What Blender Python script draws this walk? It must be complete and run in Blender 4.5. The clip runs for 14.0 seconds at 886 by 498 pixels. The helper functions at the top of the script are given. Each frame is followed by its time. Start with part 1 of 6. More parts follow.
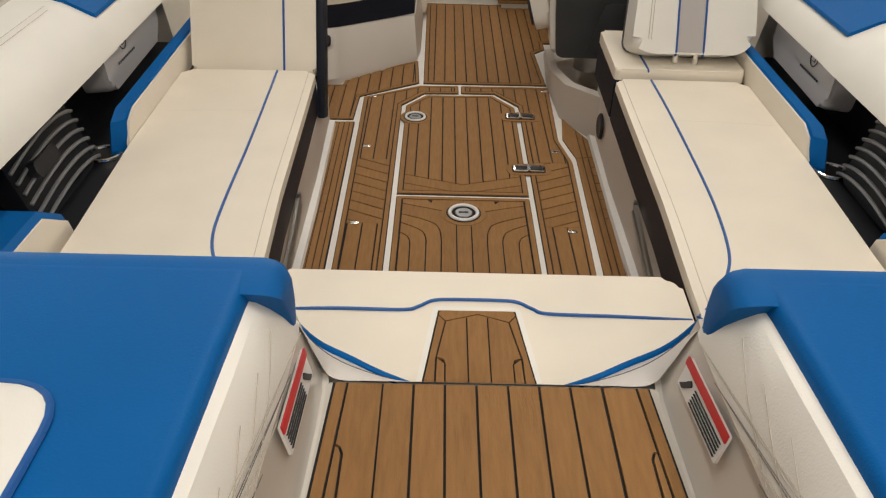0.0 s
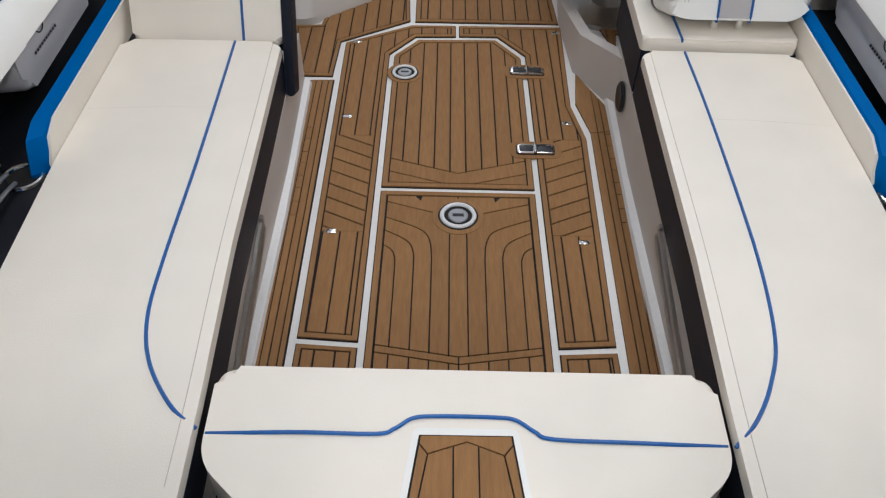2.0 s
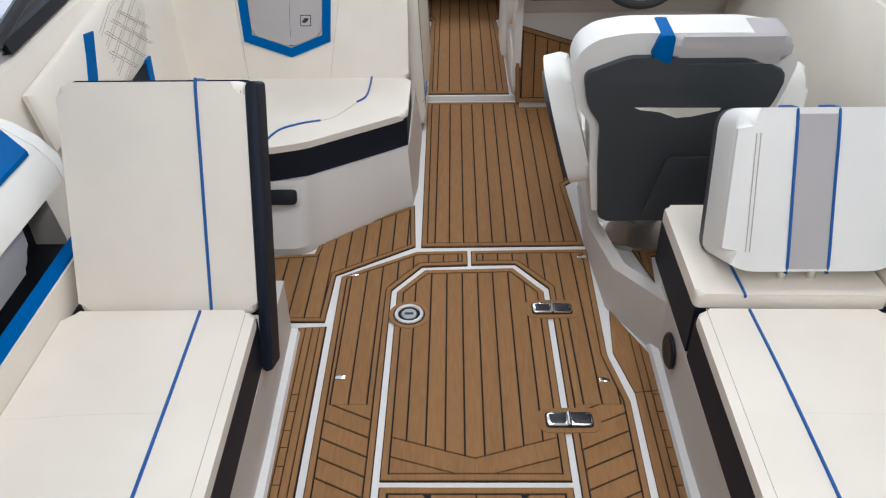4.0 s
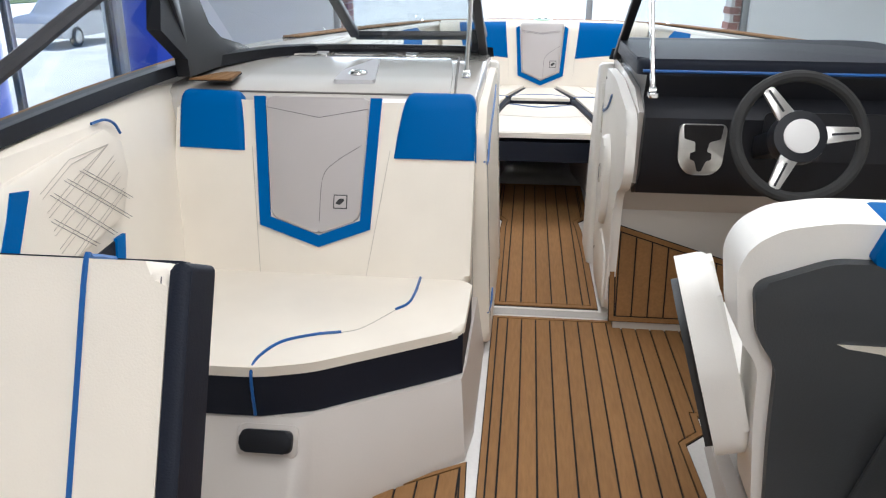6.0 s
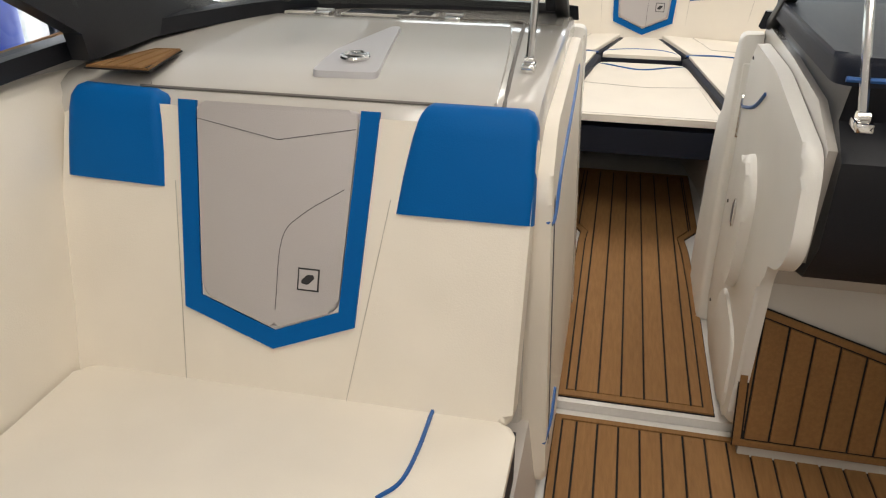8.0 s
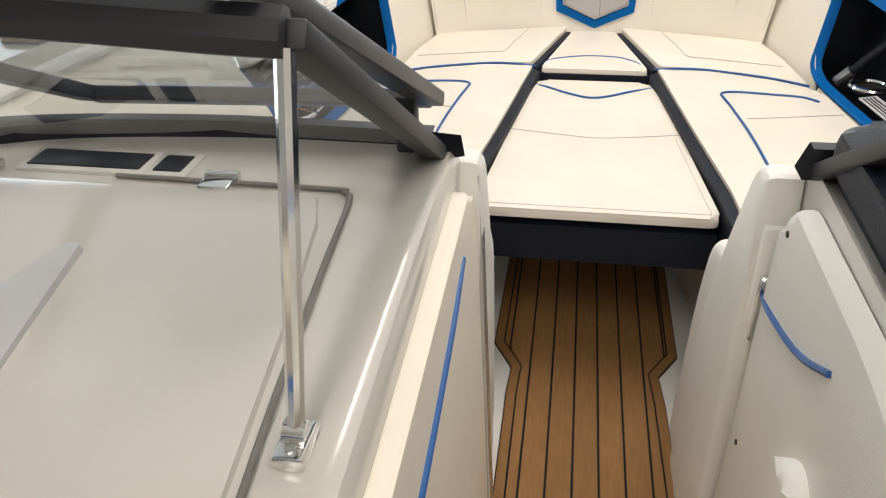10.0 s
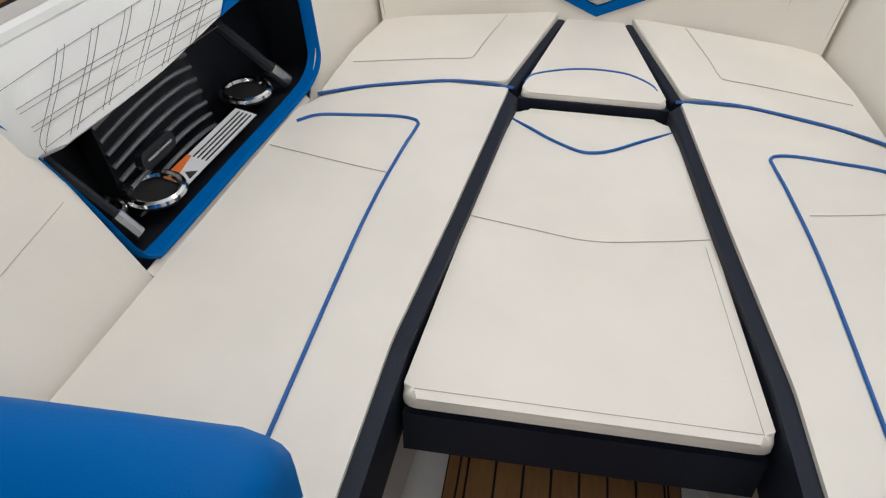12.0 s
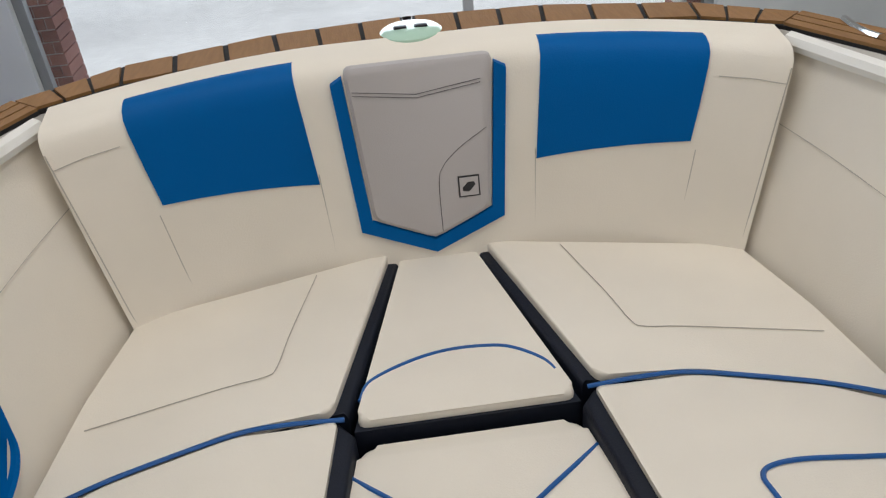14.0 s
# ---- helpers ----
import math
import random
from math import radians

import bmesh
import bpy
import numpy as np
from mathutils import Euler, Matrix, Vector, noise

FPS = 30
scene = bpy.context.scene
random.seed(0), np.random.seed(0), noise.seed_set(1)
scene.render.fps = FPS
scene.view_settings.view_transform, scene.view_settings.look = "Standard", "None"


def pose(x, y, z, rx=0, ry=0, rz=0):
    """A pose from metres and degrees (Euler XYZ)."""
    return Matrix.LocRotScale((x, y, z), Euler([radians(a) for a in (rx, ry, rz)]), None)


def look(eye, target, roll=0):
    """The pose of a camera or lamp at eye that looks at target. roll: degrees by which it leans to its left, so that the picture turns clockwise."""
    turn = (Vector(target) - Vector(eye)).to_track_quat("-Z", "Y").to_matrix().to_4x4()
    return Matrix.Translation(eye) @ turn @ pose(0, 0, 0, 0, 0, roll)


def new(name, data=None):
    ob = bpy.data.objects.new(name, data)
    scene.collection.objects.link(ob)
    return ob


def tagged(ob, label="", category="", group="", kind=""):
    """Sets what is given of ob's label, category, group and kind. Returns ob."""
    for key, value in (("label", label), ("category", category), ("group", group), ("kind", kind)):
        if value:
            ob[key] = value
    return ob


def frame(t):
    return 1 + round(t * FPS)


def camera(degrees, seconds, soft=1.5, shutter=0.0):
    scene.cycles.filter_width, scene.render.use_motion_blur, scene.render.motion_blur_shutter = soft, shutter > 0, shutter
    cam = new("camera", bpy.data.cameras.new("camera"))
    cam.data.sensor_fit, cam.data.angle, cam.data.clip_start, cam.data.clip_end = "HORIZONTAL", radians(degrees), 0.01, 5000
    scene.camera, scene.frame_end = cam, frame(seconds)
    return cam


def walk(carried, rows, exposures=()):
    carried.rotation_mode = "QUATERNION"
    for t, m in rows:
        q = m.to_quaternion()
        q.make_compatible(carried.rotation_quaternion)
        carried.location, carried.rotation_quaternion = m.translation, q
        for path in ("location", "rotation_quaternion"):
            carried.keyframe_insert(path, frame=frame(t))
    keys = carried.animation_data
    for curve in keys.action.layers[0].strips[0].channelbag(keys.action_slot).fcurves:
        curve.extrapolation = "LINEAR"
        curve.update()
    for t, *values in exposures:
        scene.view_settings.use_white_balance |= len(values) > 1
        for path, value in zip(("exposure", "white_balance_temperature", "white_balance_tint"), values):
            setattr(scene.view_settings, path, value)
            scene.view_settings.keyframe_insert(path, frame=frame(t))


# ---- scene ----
cam = camera(59.5, 14.0, soft=1.2)
PATH = [
    (0, (-0.097, -0.347, 1.488), (-0.078, 1.293, 0.344), 1.7),
    (0.5, (-0.045, -0.135, 1.543), (-0.039, 1.439, 0.309), 1.5),
    (1, (-0.024, -0.032, 1.647), (-0.055, 1.398, 0.249), 1.2),
    (1.5, (-0.043, 0.108, 1.655), (-0.059, 1.5, 0.219), 0.8),
    (2, (-0.061, 0.26, 1.647), (-0.047, 1.656, 0.215), 1.7),
    (2.5, (-0.041, 0.426, 1.671), (-0.071, 1.862, 0.279), 1.4),
    (3, (-0.035, 0.575, 1.672), (-0.097, 2.056, 0.329), 0.4),
    (3.5, (-0.049, 0.74, 1.667), (-0.086, 2.286, 0.399), -0.7),
    (3.7, (-0.05, 0.79, 1.653), (-0.081, 2.378, 0.437), -0.9),
    (5.8, (-0.076, 1.568, 1.336), (-0.202, 3.385, 0.511), 0.0),
    (6, (-0.088, 1.68, 1.266), (-0.286, 3.549, 0.581), 0.3),
    (6.5, (-0.104, 1.888, 1.272), (-0.421, 3.738, 0.583), -0.6),
    (7, (-0.123, 2.147, 1.267), (-0.473, 3.978, 0.542), -0.2),
    (7.2, (-0.122, 2.257, 1.264), (-0.482, 4.069, 0.497), 0.0),
    (9.3, (-0.081, 3.519, 1.362), (-0.48, 5.224, 0.395), -0.1),
    (9.5, (-0.066, 3.626, 1.379), (-0.44, 5.322, 0.388), -0.4),
    (10, (-0.082, 3.906, 1.408), (-0.376, 5.58, 0.353), -1.4),
    (10.5, (-0.084, 4.151, 1.441), (-0.252, 5.777, 0.289), 0.0),
    (11, (-0.061, 4.394, 1.445), (-0.169, 5.969, 0.218), 2.0),
    (11.5, (-0.06, 4.583, 1.436), (-0.183, 6.132, 0.178), 2.5),
    (12, (-0.117, 4.819, 1.482), (-0.338, 6.32, 0.18), 1.0),
    (12.5, (-0.13, 5.035, 1.488), (-0.455, 6.545, 0.218), -1.0),
    (13, (-0.108, 5.27, 1.488), (-0.439, 6.871, 0.336), -1.8),
    (13.5, (-0.096, 5.513, 1.469), (-0.277, 7.199, 0.408), -4.2),
    (14, (-0.072, 5.67, 1.415), (0.028, 7.35, 0.334), -5.4),
]
EXPOSURES = [(0.0, -0.25, 6800, 10), (0.5, -0.30, 6950, 10), (1.0, -0.16, 6250, 10), (1.5, -0.14, 5600, 10), (2.0, -0.14, 5600, 10), (2.5, -0.16, 5530, 10), (3.0, 0.02, 5950, 10), (3.5, 0.06, 5550, 10), (6.0, 0.34, 5800, 10),
             (6.5, 0.06, 6700, 10), (9.5, 0.0, 6500, 10), (10.0, 0.10, 6500, 10), (10.5, 0.0, 6350, 10), (11.0, -0.06, 6150, 10), (12.0, -0.42, 5850, 10), (12.5, -0.52, 5800, 10), (13.5, -0.60, 6350, 10), (14.0, -0.70, 6150, 10)]
walk(cam, [(t, look(eye, target, roll)) for t, eye, target, roll in PATH], EXPOSURES)

# ---- light: bright overcast day through the showroom's glass, and added overhead fill lamps ----
world = bpy.data.worlds.new("world")
scene.world = world
world.use_nodes = True
wn = world.node_tree
sky = wn.nodes.new("ShaderNodeTexSky")
sky.sky_type, sky.sun_disc = "NISHITA", False
sky.sun_elevation, sky.sun_rotation = radians(52), radians(25)
wn.links.new(sky.outputs[0], wn.nodes["Background"].inputs[0])
wn.nodes["Background"].inputs[1].default_value = 0.15

sun = new("sun", bpy.data.lights.new("sun", "SUN"))
sun.data.energy, sun.data.angle, sun.data.color = 5.0, radians(0.6), (1.0, 0.95, 0.88)
sun.matrix_world = look((-3, 14, 14), (0, 4, 0))


def area_lamp(name, eye, target, sx, sy, watts, color):
    lamp = new(name, bpy.data.lights.new(name, "AREA"))
    lamp.data.shape, lamp.data.size, lamp.data.size_y = "RECTANGLE", sx, sy
    lamp.data.energy, lamp.data.color = watts, color
    lamp.matrix_world = look(eye, target)
    return lamp


GROUND = -0.85     # showroom floor under the keel
ROOF = 3.3
WX0, WX1, WY0, WY1 = -5.0, 4.2, -4.5, 11.0
area_lamp("front_glass_daylight", (0.0, WY1 - 0.25, 0.9), (0, 0, 0.6), 4.7, 2.6, 165, (0.95, 0.98, 1.0))
area_lamp("side_glass_daylight", (WX0 + 0.25, 7.2, 0.9), (0, 4.6, 0.6), 4.8, 2.6, 125, (0.95, 0.98, 1.0))
# unseen fill lamps added under the ceiling, strongest aft to brighten the transom
for lx in (-0.30, 1.05):
    for ly, watts in ((-2.4, 44), (0.4, 19), (3.2, 19), (6.6, 24)):
        area_lamp("overhead_fill_light", (lx, ly, ROOF - 0.14), (lx, ly, 0), 0.30, 1.7, watts, (1.0, 0.94, 0.86))


# ---- materials ----
def material(name, color, rough=0.5, metal=0.0, grain=0.0, grain_scale=60.0, blotch=0.0, blotch_scale=3.0, bump=0.0, bump_scale=200.0,
             coat=0.0, per_object=0.0, stretch=(1, 1, 1), spec=0.5):
    m = bpy.data.materials.new(name)
    m.use_nodes = True
    nt = m.node_tree
    b = nt.nodes["Principled BSDF"]
    b.inputs["Roughness"].default_value, b.inputs["Metallic"].default_value = rough, metal
    b.inputs["Coat Weight"].default_value, b.inputs["Coat Roughness"].default_value = coat, 0.06
    b.inputs["Specular IOR Level"].default_value = spec
    co = nt.nodes.new("ShaderNodeTexCoord")
    mp = nt.nodes.new("ShaderNodeMapping")
    mp.inputs["Scale"].default_value = stretch
    nt.links.new(co.outputs["Object"], mp.inputs[0])

    def noise_tex(scale, detail=4.0):
        n = nt.nodes.new("ShaderNodeTexNoise")
        n.inputs["Scale"].default_value, n.inputs["Detail"].default_value = scale, detail
        nt.links.new(mp.outputs[0], n.inputs["Vector"])
        return n.outputs["Fac"]

    def mixed(base, fac_socket, amount):
        rng = nt.nodes.new("ShaderNodeMapRange")
        rng.inputs["From Min"].default_value, rng.inputs["From Max"].default_value = 0.3, 0.7
        rng.inputs["To Min"].default_value, rng.inputs["To Max"].default_value = 1 - amount, 1 + amount
        nt.links.new(fac_socket, rng.inputs["Value"])
        mul = nt.nodes.new("ShaderNodeVectorMath")
        mul.operation = "SCALE"
        nt.links.new(base, mul.inputs[0])
        nt.links.new(rng.outputs[0], mul.inputs["Scale"])
        return mul.outputs[0]

    rgb = nt.nodes.new("ShaderNodeRGB")
    rgb.outputs[0].default_value = (*color, 1)
    out = rgb.outputs[0]
    if grain:
        out = mixed(out, noise_tex(grain_scale), grain)
    if blotch:
        out = mixed(out, noise_tex(blotch_scale, 2.0), blotch)
    if per_object:
        info = nt.nodes.new("ShaderNodeObjectInfo")
        out = mixed(out, info.outputs["Random"], per_object)
    nt.links.new(out, b.inputs["Base Color"])
    if bump:
        bp = nt.nodes.new("ShaderNodeBump")
        bp.inputs["Strength"].default_value, bp.inputs["Distance"].default_value = bump, 0.002
        nt.links.new(noise_tex(bump_scale), bp.inputs["Height"])
        nt.links.new(bp.outputs[0], b.inputs["Normal"])
    return m


CREAM = material("cream_vinyl", (0.83, 0.765, 0.66), 0.48, blotch=0.03, blotch_scale=5, bump=0.25, bump_scale=320)
WHITE = material("white_vinyl", (0.83, 0.81, 0.76), 0.46, blotch=0.025, blotch_scale=5, bump=0.22, bump_scale=320)
PALEV = material("pale_grey_vinyl", (0.66, 0.63, 0.60), 0.5, blotch=0.03, bump=0.25, bump_scale=320)
GREYV = material("grey_vinyl", (0.47, 0.44, 0.43), 0.5, blotch=0.03, bump=0.3, bump_scale=400)
BLUE = material("blue_vinyl", (0.0, 0.108, 0.36), 0.5, blotch=0.05, bump=0.25, bump_scale=300, spec=0.10)
PIPE = material("blue_piping", (0.012, 0.10, 0.34), 0.35)
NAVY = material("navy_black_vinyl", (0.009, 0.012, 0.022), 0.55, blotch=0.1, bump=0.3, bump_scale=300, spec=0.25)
THREAD = material("dark_thread", (0.13, 0.12, 0.125), 0.8)
PALE = material("pale_seam", (0.50, 0.455, 0.39), 0.7)
GEL = material("white_gelcoat", (0.56, 0.53, 0.485), 0.16, blotch=0.015, coat=0.4)
LOCKER = material("pale_grey_moulding", (0.50, 0.49, 0.50), 0.35, blotch=0.02)
GELF = material("grey_white_gelcoat_floor", (0.72, 0.70, 0.67), 0.35, grain=0.03, grain_scale=90, blotch=0.03)
LINER = material("moulded_liner", (0.60, 0.555, 0.51), 0.38, blotch=0.03, bump=0.1, bump_scale=150)
TEAK = material("teak_foam", (0.265, 0.137, 0.050), 0.78, grain=0.10, grain_scale=120, blotch=0.06, blotch_scale=9, bump=0.5, bump_scale=420,
                per_object=0.035, stretch=(1, 0.12, 1), spec=0.3)
GROOVE = material("black_groove", (0.006, 0.005, 0.005), 0.85, grain=0.2)
BLACKP = material("black_plastic", (0.013, 0.014, 0.018), 0.4, blotch=0.1, bump=0.2, bump_scale=250, spec=0.3)
BLACKM = material("black_matt_metal", (0.020, 0.020, 0.024), 0.5, metal=0.1, blotch=0.08)
CHARC = material("charcoal_shell", (0.045, 0.05, 0.055), 0.5, blotch=0.08, bump=0.3, bump_scale=250)
SATIN = material("satin_dark_trim", (0.24, 0.24, 0.25), 0.34, metal=0.5)
CHROME = material("chrome", (0.78, 0.77, 0.75), 0.12, metal=1.0)
STEEL = material("brushed_steel", (0.55, 0.54, 0.52), 0.28, metal=1.0, grain=0.05)
RED = material("red_print", (0.55, 0.02, 0.025), 0.45)
INK = material("black_print", (0.02, 0.02, 0.022), 0.5)
LABEL = material("white_label", (0.72, 0.71, 0.70), 0.4, blotch=0.02)
ORANGE = material("orange_print", (0.70, 0.16, 0.02), 0.45)
CONCRETE = material("showroom_floor", (0.42, 0.41, 0.40), 0.35, grain=0.06, grain_scale=30, blotch=0.08, blotch_scale=1.2)
PAINT = material("grey_wall_paint", (0.68, 0.70, 0.70), 0.7, blotch=0.04, blotch_scale=1.5, bump=0.1)
PAINTW = material("white_wall_paint", (0.78, 0.76, 0.73), 0.7, blotch=0.04, blotch_scale=1.5, bump=0.1)
ALU = material("anodised_window_frame", (0.35, 0.36, 0.37), 0.4, metal=0.7, blotch=0.05)
BRICK = material("red_brick", (0.33, 0.15, 0.12), 0.85, grain=0.15, grain_scale=40, per_object=0.15, bump=0.6, bump_scale=90)
PAVE = material("pale_paving", (0.74, 0.72, 0.69), 0.8, grain=0.08, grain_scale=8, blotch=0.12, blotch_scale=0.6)
GRASS = material("grass", (0.07, 0.13, 0.03), 0.9, grain=0.3, grain_scale=25, blotch=0.2, blotch_scale=2)
BANNER = material("blue_wrap", (0.008, 0.05, 0.42), 0.4, blotch=0.06)
BANRED = material("red_band", (0.50, 0.015, 0.03), 0.4)
BANYEL = material("yellow_band", (0.75, 0.42, 0.02), 0.4)
CARP = material("silver_car_paint", (0.50, 0.51, 0.53), 0.25, metal=0.5, coat=0.6)
MINT = material("pale_green_lens", (0.45, 0.66, 0.52), 0.2, coat=0.5)
# grey that stands for the shadow in the gap round the hatch
GAPM = material("hatch_gap_shade", (0.17, 0.155, 0.14), 0.6)
FRAMEM = material("satin_grey_frame", (0.055, 0.055, 0.06), 0.42, metal=0.25, blotch=0.06)
RUBBER = material("rubber", (0.02, 0.02, 0.02), 0.8)


def glass_material(name, tint):
    m = bpy.data.materials.new(name)
    m.use_nodes = True
    nt = m.node_tree
    nt.nodes.clear()
    out = nt.nodes.new("ShaderNodeOutputMaterial")
    mix = nt.nodes.new("ShaderNodeMixShader")
    clear = nt.nodes.new("ShaderNodeBsdfTransparent")
    gloss = nt.nodes.new("ShaderNodeBsdfGlossy")
    fac = nt.nodes.new("ShaderNodeLayerWeight")
    power = nt.nodes.new("ShaderNodeMath")
    power.operation, power.inputs[1].default_value = "POWER", 4.0
    fres = nt.nodes.new("ShaderNodeMath")
    fres.operation, fres.inputs[1].default_value, fres.inputs[2].default_value = "MULTIPLY_ADD", 0.55, 0.05
    nt.links.new(fac.outputs["Facing"], power.inputs[0])
    nt.links.new(power.outputs[0], fres.inputs[0])
    clear.inputs[0].default_value = (*tint, 1)
    gloss.inputs["Roughness"].default_value = 0.02
    nt.links.new(fres.outputs[0], mix.inputs[0])
    nt.links.new(clear.outputs[0], mix.inputs[1])
    nt.links.new(gloss.outputs[0], mix.inputs[2])
    nt.links.new(mix.outputs[0], out.inputs[0])
    return m


GLASS = glass_material("clear_glass", (0.93, 0.95, 0.95))
SMOKE = glass_material("tinted_glass", (0.80, 0.84, 0.85))


# ---- mesh helpers ----
def finish(ob, smooth=35):
    me = ob.data
    me.polygons.foreach_set("use_smooth", [True] * len(me.polygons))
    me.set_sharp_from_angle(angle=radians(smooth))
    return ob


def link(name, bm, mat):
    me = bpy.data.meshes.new(name)
    bmesh.ops.recalc_face_normals(bm, faces=bm.faces)
    bm.to_mesh(me)
    bm.free()
    me.materials.append(mat)
    return finish(new(name, me))


def part(name, bm, mat, parent, label=""):
    ob = link(name, bm, mat)
    ob.parent = parent
    ob.matrix_parent_inverse = parent.matrix_basis.inverted()
    return tagged(ob, label)


def thing(name, label, category, at=(0, 0, 0), group=""):
    ob = new(name)
    ob.empty_display_size = 0.05
    ob.matrix_basis = Matrix.Translation(at)
    return tagged(ob, label, category, group)


def structure(name, bm, mat, label=""):
    return tagged(link(name, bm, mat), label, kind="structure")


def frame3(o, u, v):
    """Local axes: x along u, y near v, z = x cross y."""
    u = Vector(u).normalized()
    w = u.cross(Vector(v)).normalized()
    v = w.cross(u)
    m = Matrix((u, v, w)).transposed().to_4x4()
    m.translation = Vector(o)
    return m


def plate(outline, m=None, thick=0.02, bev=0.0, seg=3, base=0.0, bm=None):
    """An outline in local x, y, raised from base to base + thick; the upper rim is rounded by bev."""
    bm = bm or bmesh.new()
    m = m or Matrix()
    lo = [bm.verts.new(m @ Vector((x, y, base))) for x, y in outline]
    hi = [bm.verts.new(m @ Vector((x, y, base + thick))) for x, y in outline]
    n = len(outline)
    top = bm.faces.new(hi)
    bm.faces.new(lo[::-1])
    for i in range(n):
        bm.faces.new((lo[i], lo[(i + 1) % n], hi[(i + 1) % n], hi[i]))
    if bev > 0:
        bmesh.ops.bevel(bm, geom=list(top.edges), offset=bev, segments=seg, profile=0.5, affect="EDGES", clamp_overlap=True)
    return bm


def box(x0, x1, y0, y1, z0, z1, bev=0.0, bm=None, seg=2):
    bm = bm or bmesh.new()
    got = bmesh.ops.create_cube(bm, size=1.0, matrix=Matrix.Translation(((x0 + x1) / 2, (y0 + y1) / 2, (z0 + z1) / 2)) @ Matrix.Diagonal((abs(x1 - x0), abs(y1 - y0), abs(z1 - z0), 1)))
    if bev > 0:
        edges = list({e for v in got["verts"] for e in v.link_edges})
        bmesh.ops.bevel(bm, geom=edges, offset=bev, segments=seg, profile=0.5, affect="EDGES", clamp_overlap=True)
    return bm


def loft(rings, closed=True, caps=True, bm=None):
    bm = bm or bmesh.new()
    vs = [[bm.verts.new(p) for p in r] for r in rings]
    n = len(vs[0])
    for a, b in zip(vs, vs[1:]):
        for i in range(n if closed else n - 1):
            bm.faces.new((a[i], a[(i + 1) % n], b[(i + 1) % n], b[i]))
    if caps and closed:
        bm.faces.new(vs[0][::-1])
        bm.faces.new(vs[-1])
    return bm


def curve_points(pts, n=8):
    """A smooth line through the points."""
    p = [Vector(q) for q in pts]
    if len(p) < 3:
        return p
    p = [2 * p[0] - p[1]] + p + [2 * p[-1] - p[-2]]
    out = []
    for i in range(1, len(p) - 2):
        a, b, c, d = p[i - 1:i + 3]
        for k in range(n):
            t = k / n
            out.append(0.5 * (2 * b + (c - a) * t + (2 * a - 5 * b + 4 * c - d) * t * t + (3 * b - a - 3 * c + d) * t ** 3))
    out.append(p[-2])
    return out


def tube(pts, r=0.004, n=6, smooth=8, flat=1.0, bm=None):
    """A round cord through the points; flat squeezes it along z."""
    line = curve_points(pts, smooth) if smooth else [Vector(q) for q in pts]
    rings = []
    for i, q in enumerate(line):
        d = (line[min(i + 1, len(line) - 1)] - line[max(i - 1, 0)]).normalized()
        side = d.cross(Vector((0, 0, 1)))
        side = side.normalized() if side.length > 1e-3 else Vector((1, 0, 0))
        up = side.cross(d)
        rings.append([q + side * r * math.cos(a) + up * r * flat * math.sin(a) for a in [2 * math.pi * k / n for k in range(n)]])
    return loft(rings, bm=bm)


def rounded(pts, r=0.02, n=4):
    """Rounds the corners of a 2D outline."""
    out = []
    k = len(pts)
    for i in range(k):
        p, a, b = Vector(pts[i]), Vector(pts[i - 1]), Vector(pts[(i + 1) % k])
        ri = min(r, 0.45 * (a - p).length, 0.45 * (b - p).length)
        s, e = p + (a - p).normalized() * ri, p + (b - p).normalized() * ri
        for j in range(n + 1):
            t = j / n
            q = (1 - t) ** 2 * s + 2 * t * (1 - t) * p + t * t * e
            out.append((q.x, q.y))
    return out


def flip(pts, s):
    return [(s * p[0], *p[1:]) for p in pts] if s > 0 else [(s * p[0], *p[1:]) for p in pts][::-1]


def torus(center, r, tr, m=None, n=28, k=8):
    m = m or Matrix()
    rings = []
    for i in range(n + 1):
        a = 2 * math.pi * i / n
        rings.append([Vector(center) + m.to_3x3() @ Vector(((r + tr * math.cos(b)) * math.cos(a), (r + tr * math.cos(b)) * math.sin(a), tr * math.sin(b))) for b in [2 * math.pi * j / k for j in range(k)]])
    bm = loft(rings, caps=False)
    bmesh.ops.remove_doubles(bm, verts=bm.verts, dist=1e-5)
    return bm


def lathe(center, prof, m=None, n=24):
    """A turned shape: prof holds radius and height pairs."""
    m = m or Matrix()
    rings = [[Vector(center) + m.to_3x3() @ Vector((r * math.cos(2 * math.pi * i / n), r * math.sin(2 * math.pi * i / n), z)) for i in range(n)] for r, z in prof]
    return loft(rings)


def clip(poly, axis, value, keep):
    """The part of a polygon on one side of a line; keep is +1 or -1."""
    out = []
    for i, p in enumerate(poly):
        q = poly[(i + 1) % len(poly)]
        dp, dq = keep * (p[axis] - value), keep * (q[axis] - value)
        if dp >= 0:
            out.append(p)
        if (dp > 0 > dq) or (dp < 0 < dq):
            t = dp / (dp - dq)
            out.append((p[0] + (q[0] - p[0]) * t, p[1] + (q[1] - p[1]) * t))
    return out


def poly_area(p):
    return 0.5 * sum(a[0] * b[1] - b[0] * a[1] for a, b in zip(p, p[1:] + p[:1]))


def inset(poly, d):
    if poly_area(poly) < 0:
        poly = poly[::-1]
    out = []
    for i in range(len(poly)):
        a, p, b = Vector(poly[i - 1]), Vector(poly[i]), Vector(poly[(i + 1) % len(poly)])
        u, v = (p - a).normalized(), (b - p).normalized()
        nu, nv = Vector((-u.y, u.x)), Vector((-v.y, v.x))
        k = nu + nv
        k = k / max(0.3, k.dot(nu)) if k.length > 1e-6 else nu
        q = p + k * d
        out.append((q.x, q.y))
    return out


